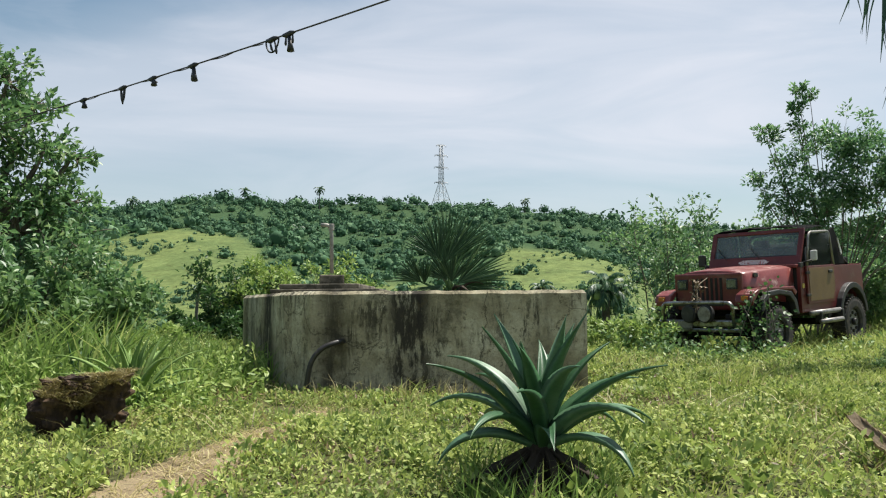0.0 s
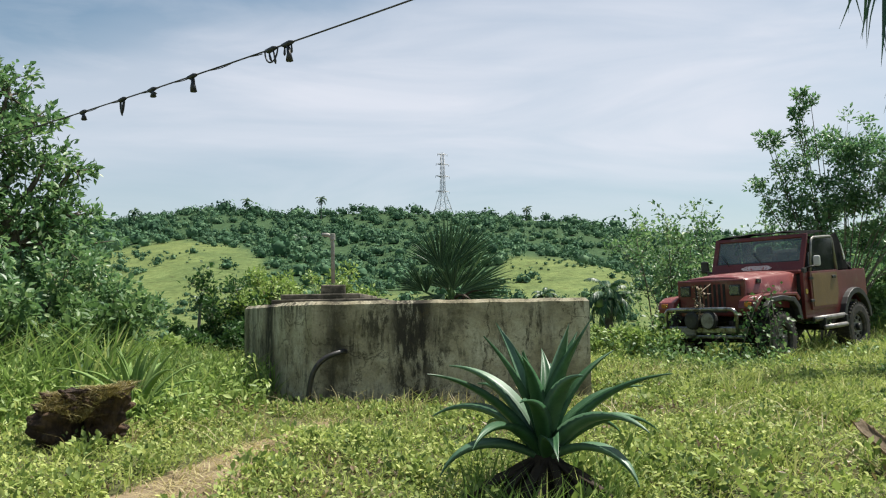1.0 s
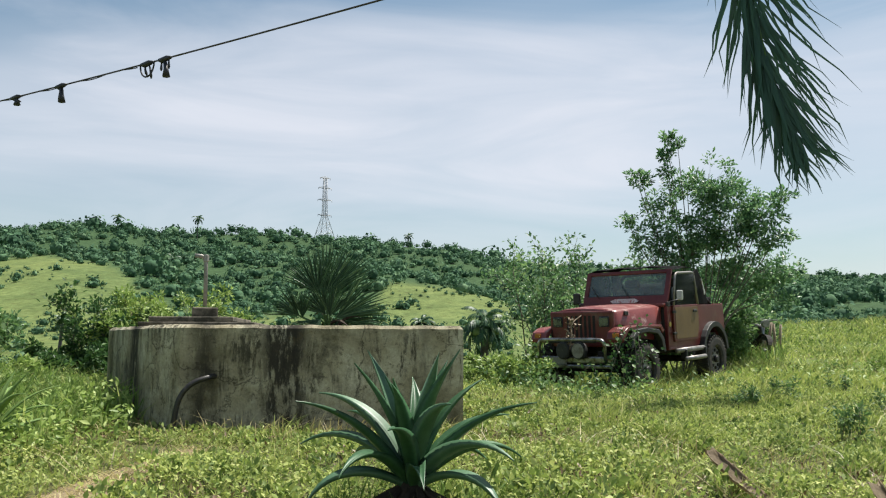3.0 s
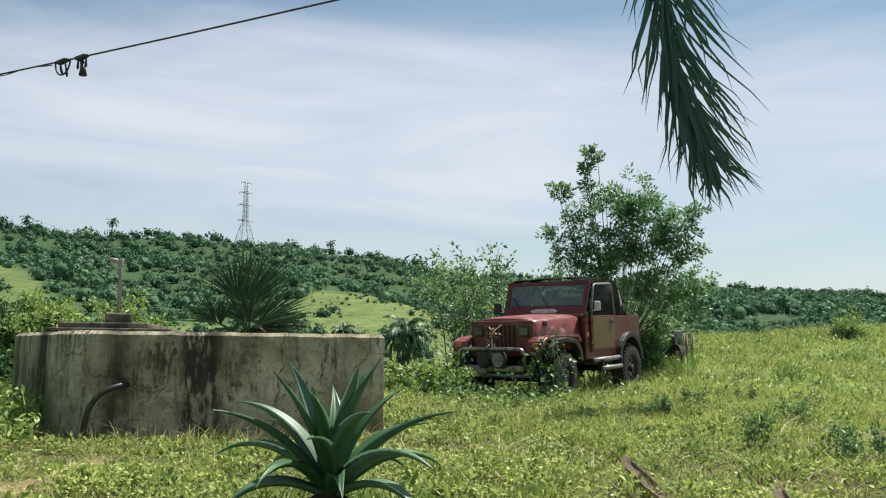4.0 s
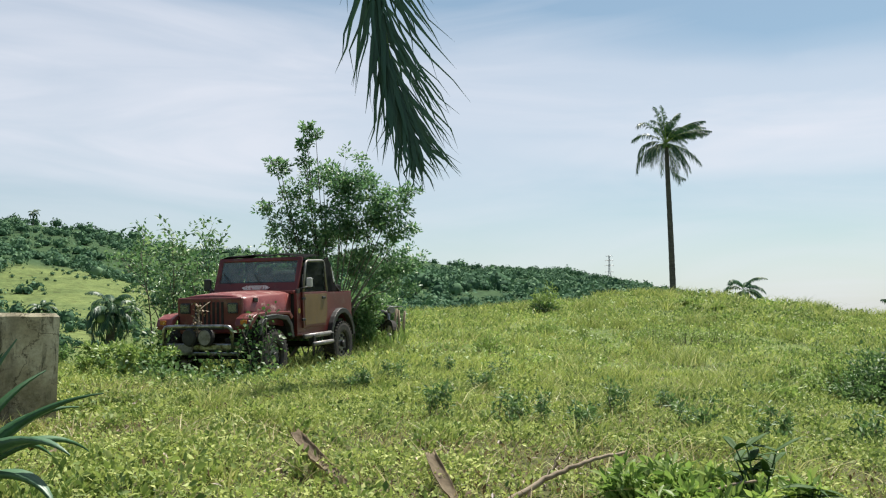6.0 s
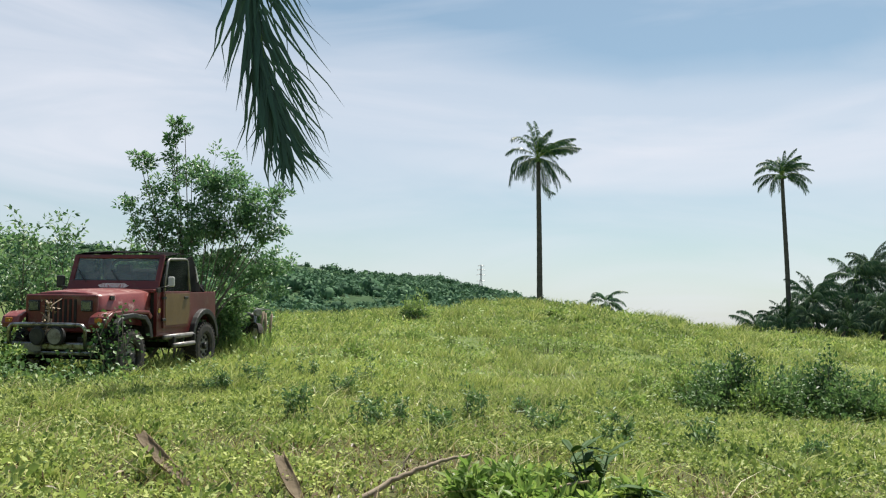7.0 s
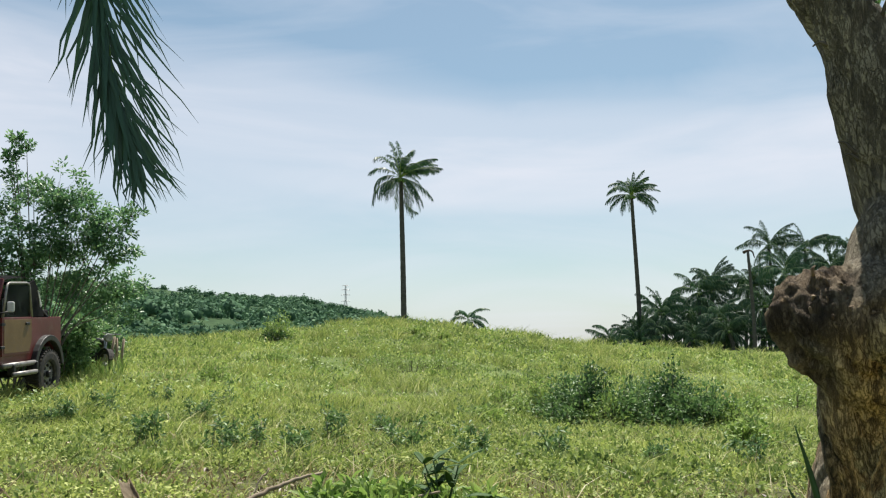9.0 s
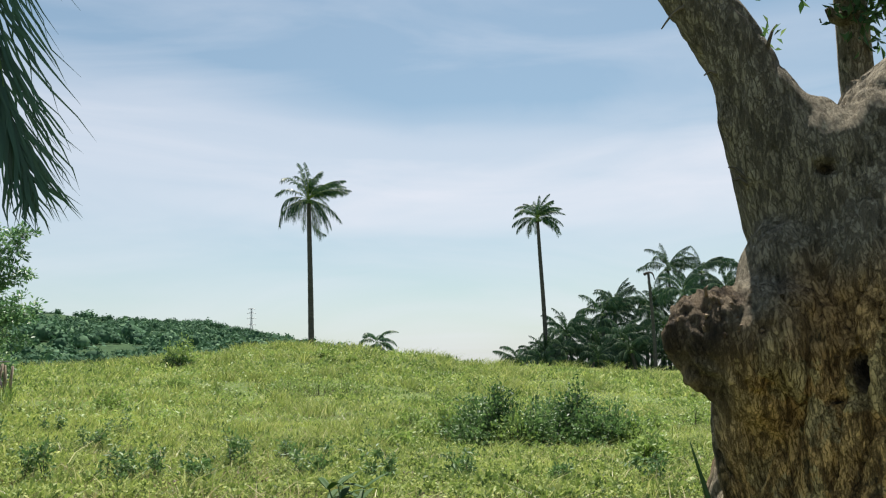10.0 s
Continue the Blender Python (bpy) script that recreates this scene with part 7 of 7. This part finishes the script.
# ---- parked motorcycle and pickets beyond the vehicle ----
def build_motorcycle(az, r):
    x, y = polar(az, r)
    z = gz(x, y) - 0.16
    mc = empty("motorcycle", pose(x, y, z, 0, -10, -az + 205), "dark motorcycle parked in tall grass by the pickets", "motorcycle")
    for yy in (-0.58, 0.62):
        a = np.linspace(0, 2 * math.pi, 25)
        g = Geo()
        tube(g, np.stack([0 * a, yy + 0.27 * np.cos(a), 0.30 + 0.27 * np.sin(a)], 1), 0.04, 8, False)
        w = g.obj("wheel", M_RUBBER, mc, True)
        part("hub", bm_cyl(0.06, 0.1, (0, yy, 0.30), "x", 12), M_RIM, w)
        for k in range(8):
            c = k * math.pi / 4
            pipe("spoke", [(0, yy, 0.30), (0, yy + 0.25 * math.cos(c), 0.30 + 0.25 * math.sin(c))], 0.006, M_RIM, w, 4)
    part("engine", bm_box(0.24, 0.4, 0.3, (0, 0.02, 0.42), 0.06), M_UNDER, mc)
    part("fuel_tank", bm_box(0.24, 0.46, 0.2, (0, 0.18, 0.78), 0.08), M_BLACKPL, mc, "black fuel tank", True)
    part("saddle", bm_box(0.24, 0.66, 0.1, (0, -0.36, 0.80), 0.045), M_SEAT, mc, "dark saddle", True)
    part("front_mudguard", bm_prism(arc(0.62, 0.30, 0.35, 20, 150, 10) + arc(0.62, 0.30, 0.335, 150, 20, 10), -0.06, 0.06, "x"), M_UNDER, mc, "dark mudguard")
    pipe("fork", [(0, 0.62, 0.30), (0, 0.44, 0.95)], 0.03, M_CHROME, mc)
    pipe("handlebar", [(-0.36, 0.34, 1.02), (-0.1, 0.44, 0.97), (0.1, 0.44, 0.97), (0.36, 0.34, 1.02)], 0.014, M_CHROME, mc)
    part("headlamp", bm_cyl(0.085, 0.1, (0, 0.56, 0.88), "y", 16, 0.015), M_RIM, mc, "round headlamp")
    part("side_cover", bm_box(0.26, 0.25, 0.2, (0, -0.25, 0.62), 0.05), M_UNDER, mc, "dark side cover", True)
    pipe("exhaust", [(0.14, 0.1, 0.3), (0.16, -0.3, 0.26), (0.16, -0.75, 0.34)], 0.035, M_CHROME, mc)


build_motorcycle(28.3, 19.5)
_r = random.Random(2)
for i, (az, r) in enumerate(((29.0, 19.5), (29.3, 19.5), (29.6, 19.6), (29.9, 19.7), (30.2, 19.7), (27.3, 19.5), (27.6, 19.6), (27.0, 19.5), (27.9, 20.1))):
    x, y = polar(az, r)
    z = gz(x, y)
    g = Geo()
    h = _r.uniform(0.55, 0.75)
    tube(g, [(0, 0, -0.2), (0.02, 0, h * 0.5), (_r.uniform(-0.05, 0.12), 0, h)], [0.035, 0.032, 0.026], 7)
    pk = tagged(g.obj("picket", M_STICK, None, True), "rough weathered wooden picket leaning in the grass", "picket", "pickets")
    pk.location = (x, y, z)


# ---- ground cover ----
def clear_of_things(x, y):
    """True where plants may stand: not on the path or under the tank and stump."""
    ok = path_dist(x, y) > np.interp(np.hypot(x, y), [1.5, 3.2, 3.8, 4.6, 5.4], [0.26, 0.26, 0.20, 0.12, 0.0]) * rng.uniform(size=len(x)) ** 0.25
    tank = (y > 6.02 - 0.085 * x) & (y < 9.0) & (x > -1.05 - (y - 6.4) * 0.42) & (x < 1.07 + (y - 5.95) * 0.11)
    return ok & ~tank & (np.hypot(x - ax_, y - ay_) > 0.19)


def sown(n, a0, a1, r0, r1, power=0.5):
    az = rng.uniform(a0, a1, n)
    r = (r0 ** (1 / power) + (r1 ** (1 / power) - r0 ** (1 / power)) * rng.uniform(size=n)) ** power
    x, y = r * np.sin(np.radians(az)), r * np.cos(np.radians(az))
    k = clear_of_things(x, y)
    x, y, r = x[k], y[k], r[k]
    return x, y, height(x, y), r


def patchy(x, y, s, k):
    return 0.5 + 0.33 * wave(x, y, s, k)


# creeping broad-leaved cover in hummocks close to the camera
def hummock(x, y):
    return np.clip(0.45 + 0.30 * wave(x, y, 0.31, 0.4) + 0.22 * wave(x, y, 0.12, 2.4) + 0.2 * wave(x, y, 0.9, 1.2), 0, 1.3)


x, y, z, r = sown(235000, -32, 88, 2.0, 9.5, 0.64)
p = hummock(x, y)
keep = p + rng.uniform(-0.25, 0.25, len(x)) > 0.36
x, y, z, r, p = x[keep], y[keep], z[keep], r[keep], p[keep]
g = Geo()
P = np.stack([x, y, z + rng.uniform(0.0, 1.0, len(x)) ** 0.6 * p * np.interp(r, [2.2, 3.2, 4.5, 6.0, 9.5], [0.20, 0.17, 0.11, 0.075, 0.09])], 1)
leaf_cards(g, P, rng.uniform(0.012, 0.030, len(x)) * np.interp(r, [2, 9], [0.95, 1.5]), up=0.45, aspect=0.58, fold=0.1)
tagged(g.obj("creeping_weeds", leafy("creeper_leaf", (0.15, 0.22, 0.06), (0.43, 0.50, 0.16), (0.56, 0.59, 0.25), trans=0.33, patch=1.1, rough=0.6, spec=0.2)), "low light green creeping weeds over the ground", "weeds", kind="stuff")
# leafy clumps that stand proud of it
x, y, z, r = sown(2600, -31, 86, 2.1, 12, 0.62)
keep = patchy(x, y, 0.9, 1.7) * 0.6 + patchy(x, y, 0.3, 0.2) * 0.4 + rng.uniform(-0.25, 0.25, len(x)) > 0.47
g = Geo()
for cx, cy, cz in zip(x[keep], y[keep], z[keep]):
    n, rad, hh = int(rng.integers(45, 90)), rng.uniform(0.06, 0.15), rng.uniform(0.10, 0.22) * np.interp(math.hypot(cx, cy), [2.6, 4.5, 7, 12], [1.0, 0.55, 0.6, 1.0])
    d = unit(rng.normal(size=(n, 3)))
    d[:, 2] = np.abs(d[:, 2])
    leaf_cards(g, np.array([cx, cy, cz]) + d * np.array([rad, rad, hh]) * rng.uniform(0.45, 1.0, (n, 1)), rng.uniform(0.024, 0.046) * rng.uniform(0.75, 1.2, n), up=0.4, aspect=rng.uniform(0.42, 0.7), out=d * 0.8, fold=0.1)
tagged(g.obj("leafy_clumps", leafy("clump_leaf", (0.09, 0.15, 0.045), (0.34, 0.43, 0.13), (0.56, 0.59, 0.24), trans=0.33, patch=0.9, rough=0.55, spec=0.25)), "clumps of broad-leaved weeds in the grass", "weeds", kind="stuff")
# rough mounds of weeds and grass over the field
x, y, z, r = sown(4200, -4, 88, 6, 46, 0.66)
keep = patchy(x, y, 2.7, 0.6) * 0.6 + patchy(x, y, 0.8, 2.2) * 0.4 + rng.uniform(-0.3, 0.3, len(x)) > 0.5
g = Geo()
for cx, cy, cz, cr in zip(x[keep], y[keep], z[keep], r[keep]):
    n, s_ = int(rng.integers(40, 75)), np.interp(cr, [6, 14, 46], [0.16, 0.28, 0.6]) * rng.uniform(0.5, 1.4)
    d = unit(rng.normal(size=(n, 3)))
    d[:, 2] = np.abs(d[:, 2]) * rng.uniform(0.35, 0.6)
    leaf_cards(g, np.array([cx, cy, cz]) + d * s_ * rng.uniform(0.4, 1.0, (n, 1)), np.interp(cr, [6, 14, 46], [0.045, 0.075, 0.17]) * rng.uniform(0.7, 1.25, n), up=0.5, aspect=rng.uniform(0.3, 0.55), out=d * 0.8 + np.array([0, 0, 0.3]), fold=0.1)
tagged(g.obj("weed_mounds", leafy("mound_leaf", (0.10, 0.16, 0.05), (0.30, 0.39, 0.12), (0.56, 0.57, 0.25), trans=0.40, patch=0.25, rough=0.5, spec=0.3)), "rough low mounds of weeds over the meadow", "weeds", kind="stuff")
# leafy weeds under the thicket
x, y, z, r = sown(16000, -34, -11, 5.2, 9.0, 0.6)
p = hummock(x, y)
keep = p + rng.uniform(-0.2, 0.2, len(x)) > 0.4
x, y, z, p = x[keep], y[keep], z[keep], p[keep]
g = Geo()
leaf_cards(g, np.stack([x, y, z + rng.uniform(0, 1, len(x)) * 0.34 * p], 1), rng.uniform(0.03, 0.075, len(x)), up=0.3, aspect=0.42, fold=0.1)
tagged(g.obj("thicket_weeds", M_LEAF_LIGHT), "leafy green weeds crowding under the thicket", "weeds", kind="stuff")
# brown dead leaves and litter on the soil between
x, y, z, r = sown(16000, -31, 80, 2.0, 8.0, 0.62)
keep = patchy(x, y, 0.55, 3.7) > 0.55
x, y, z = x[keep], y[keep], z[keep]
g = Geo()
leaf_cards(g, np.stack([x, y, z + rng.uniform(0.005, 0.05, len(x))], 1), rng.uniform(0.02, 0.05, len(x)), up=0.9, aspect=0.4, fold=0.1)
tagged(g.obj("leaf_litter", leafy("dead_litter", (0.07, 0.045, 0.025), (0.20, 0.14, 0.08), (0.36, 0.28, 0.17), trans=0.15)), "brown dead leaves lying between the weeds", "leaf litter", kind="stuff")
# tussocks over the whole field
x, y, z, r = sown(3400, -10, 90, 3.5, 50, 0.66)
keep = patchy(x, y, 2.1, 4.4) + rng.uniform(-0.35, 0.35, len(x)) > 0.45
g = Geo()
for cx, cy, cz, cr in zip(x[keep], y[keep], z[keep], r[keep]):
    n = int(rng.integers(26, 60))
    s = np.interp(cr, [3.5, 12, 50], [0.10, 0.20, 0.42]) * rng.uniform(0.6, 1.5)
    P = np.array([cx, cy, cz - 0.02]) + rng.normal(size=(n, 3)) * np.array([s * 0.4, s * 0.4, 0])
    blades(g, P, s * rng.uniform(0.6, 1.25, n), s * 0.06, 0.75)
tagged(g.obj("grass_tussocks", leafy("tussock_blade", (0.18, 0.24, 0.07), (0.38, 0.44, 0.14), (0.60, 0.56, 0.29), trans=0.35, patch=0.35, rough=0.6, spec=0.15)), "coarse grass tussocks standing over the meadow", "grass", kind="stuff")
# fine grass between, all over the near field
x, y, z, r = sown(125000, -34, 90, 1.8, 16, 0.72)
p = patchy(x, y, 1.3, 2.0)
g = Geo()
P = np.stack([x, y, z - 0.01], 1)
blades(g, P, rng.uniform(0.05, 0.15, len(x)) * (0.55 + 0.8 * p) * np.interp(r, [2, 4.0, 5.5, 9, 16], [0.7, 0.55, 0.36, 0.8, 1.3]), np.interp(r, [2, 16], [0.0055, 0.015]), 0.7)
tagged(g.obj("near_grass", M_GRASS), "short green grass with dry tips", "grass", kind="stuff")
x, y, z, r = sown(130000, -6, 92, 13, 62, 0.62)
p = patchy(x, y, 2.6, 0.9)
g = Geo()
P = np.stack([x, y, z - 0.02], 1)
blades(g, P, rng.uniform(0.06, 0.19, len(x)) * (0.4 + 1.0 * p), np.interp(r, [13, 60], [0.018, 0.065]), 0.9)
tagged(g.obj("field_grass", M_GRASS), "longer meadow grass over the rising field", "grass", kind="stuff")
# leafy weeds mixed into the field
x, y, z, r = sown(80000, -4, 90, 9, 48, 0.55)
p = patchy(x, y, 1.9, 3.1)
keep = p > 0.62
x, y, z, r = x[keep], y[keep], z[keep], r[keep]
g = Geo()
leaf_cards(g, np.stack([x, y, z + rng.uniform(0, 0.22, len(x))], 1), rng.uniform(0.05, 0.10, len(x)) * np.interp(r, [9, 45], [0.8, 2.0]), up=0.8, aspect=0.5)
tagged(g.obj("field_weeds", M_LEAF_LIGHT), "patches of leafy weeds in the meadow", "weeds", kind="stuff")
# dry straw
x, y, z, r = sown(50000, -25, 88, 2.2, 24, 0.6)
p = patchy(x, y, 1.0, 5.2)
keep = p > 0.5
x, y, z = x[keep], y[keep], z[keep]
g = Geo()
blades(g, np.stack([x, y, z], 1), rng.uniform(0.05, 0.16, len(x)), 0.006, 1.2)
tagged(g.obj("dry_straw", leafy("straw", (0.20, 0.16, 0.08), (0.38, 0.32, 0.17), (0.55, 0.49, 0.28), trans=0.25)), "dry straw scattered through the grass", "straw", kind="stuff")


# dry straw trodden flat along the path
g = Geo()
t = rng.uniform(0, len(PATHWAY) - 1.001, 1100)
k = t.astype(int)
W = np.array(PATHWAY)
q = W[k] + (W[k + 1] - W[k]) * (t - k)[:, None] + rng.normal(size=(len(t), 2)) * 0.10
blades(g, np.stack([q[:, 0], q[:, 1], height(q[:, 0], q[:, 1]) + 0.004], 1), rng.uniform(0.02, 0.05, len(t)), 0.005, 2.6)
tagged(g.obj("trodden_straw", M_GRASS_DRY), "dry straw trodden flat along the footpath", "straw", kind="stuff")


# tall grass: by the thicket, at the tank's foot and round the vehicle
def tall_grass(n, az0, az1, r0, r1, h0, h1, w, mat, label, lean=0.45):
    x, y, z, r = sown(n, az0, az1, r0, r1)
    g = Geo()
    blades(g, np.stack([x, y, z - 0.02], 1), rng.uniform(h0, h1, len(x)), w, lean)
    return tagged(g.obj("tall_grass", mat), label, "grass", kind="stuff")


M_REED = leafy("reed_blades", (0.11, 0.19, 0.05), (0.22, 0.33, 0.10), (0.42, 0.46, 0.19), trans=0.42, rough=0.55, spec=0.25)
tall_grass(3400, -33, -15.5, 6.0, 9.0, 0.15, 0.40, 0.015, M_REED, "tall bright grass under the thicket", 0.6)
tall_grass(900, -33, -20, 6.2, 8.2, 0.3, 0.72, 0.022, M_REED, "tall arching reed grass in front of the thicket", 0.55)
tall_grass(420, -15, -10.5, 6.4, 8.2, 0.15, 0.42, 0.012, M_REED, "tall grass against the tank wall")
tall_grass(200, -8, 10, 5.65, 5.92, 0.06, 0.22, 0.007, M_GRASS_DRY, "dry seeding grass at the foot of the tank")
tall_grass(420, -8, 11, 5.5, 5.95, 0.04, 0.13, 0.007, M_GRASS, "fresh grass at the foot of the tank")
tall_grass(2200, 13, 31, 11.2, 17.5, 0.10, 0.28, 0.013, M_GRASS, "long grass round the parked vehicle")
tall_grass(420, 26.5, 30.5, 17.8, 19.4, 0.2, 0.45, 0.016, M_REED, "long green grass round the pickets")
tall_grass(1100, 2, 12, 2.6, 3.3, 0.08, 0.26, 0.008, M_REED, "grass round the foot of the agave")
# vines and weeds swallowing the front of the vehicle
g = Geo()
C = []
for az, r, h, n in ((14.6, 11.8, 0.42, 170), (15.8, 11.4, 0.30, 170), (17.2, 11.2, 0.26, 170), (18.6, 11.2, 0.24, 170), (20.2, 11.3, 0.24, 150), (21.4, 11.4, 0.30, 140), (23.6, 12.0, 0.18, 140), (25.4, 12.6, 0.2, 160), (13.2, 11.8, 0.42, 170), (27.0, 13.2, 0.2, 140), (14.9, 11.9, 0.62, 140)):
    x, y = polar(az, r)
    q = rng.normal(size=(n, 3)) * np.array([0.2, 0.16, 0]) + np.array([x, y, 0])
    q[:, 2] = height(q[:, 0], q[:, 1]) + np.abs(rng.normal(size=n)) * h * 0.5
    C.append(q)
C = np.concatenate(C)
leaf_cards(g, C, rng.uniform(0.04, 0.085, len(C)), up=0.5, aspect=0.65)
tagged(g.obj("creeper_tangle", M_LEAF_MID), "leafy creepers climbing over the front of the vehicle", "creeper", kind="stuff")

fx, fy = -0.759, -0.651


def on_car(lx, ly, lz):
    return np.array((5.26 - 0.651 * lx + fx * ly, 13.11 + 0.759 * lx + fy * ly, 0.62 + lz - 0.0576 * ly))


vn = empty("climbing_vine", pose(0, 0, 0), "dark leafy vine over the vehicle's front wing, wheel and bumper", "creeper")
_r = random.Random(44)
for lx, ly, top in ((-0.86, 1.95, 1.02), (-0.88, 1.84, 1.06), (-0.80, 2.02, 0.98), (-0.70, 2.12, 0.80), (0.72, 2.10, 0.78), (0.86, 1.9, 0.9), (-0.40, 2.18, 0.50), (0.35, 2.2, 0.42), (-0.95, 1.85, 0.70)):
    foot = on_car(lx + _r.uniform(-0.25, 0.25), ly + _r.uniform(0.0, 0.35), -0.02)
    head = on_car(lx, ly, top)
    w = Geo()
    tube(w, spline([foot, (foot + head) / 2 + np.array([_r.uniform(-0.08, 0.08), -0.08, 0.05]), head, head + np.array([_r.uniform(-0.15, 0.15), 0.05, -0.06])], 12), np.linspace(0.008, 0.003, 12), 5)
    stem = w.obj("vine_stem", M_BARK, vn, True)
    n = 80
    t = rng.uniform(0, 1.05, n)[:, None]
    P = foot + (head - foot) * t + rng.normal(size=(n, 3)) * np.array([0.10, 0.08, 0.07])
    g = Geo()
    leaf_cards(g, P, rng.uniform(0.04, 0.085, n), up=0.4, aspect=0.75, fold=0.1)
    g.obj("foliage", M_LEAF_DARK if _r.random() < 0.75 else M_LEAF_MID, stem)

# dried creeper caught on the bull bar
dc = empty("dried_creeper", pose(0, 0, 0), "strand of pale dried creeper hanging on the bull bar", "creeper")
g = Geo()
tube(g, spline([on_car(0.02, 2.16, 0.66), on_car(-0.03, 2.16, 0.88), on_car(0.02, 2.06, 1.08), on_car(-0.02, 1.86, 1.20)], 12), 0.009, 5)
g.obj("strand", M_STICK, dc, True)
g = Geo()
P = np.concatenate([np.repeat([on_car(a, 2.12, b - 0.08)], 14, axis=0) for a, b in ((0.0, 1.22), (-0.03, 1.12), (0.02, 1.02), (0.0, 0.96), (0.05, 0.88), (-0.05, 0.86))])
leaf_cards(g, P + rng.normal(size=P.shape) * 0.028, 0.06, aspect=0.6)
g.obj("withered_foliage", M_STICK, dc)
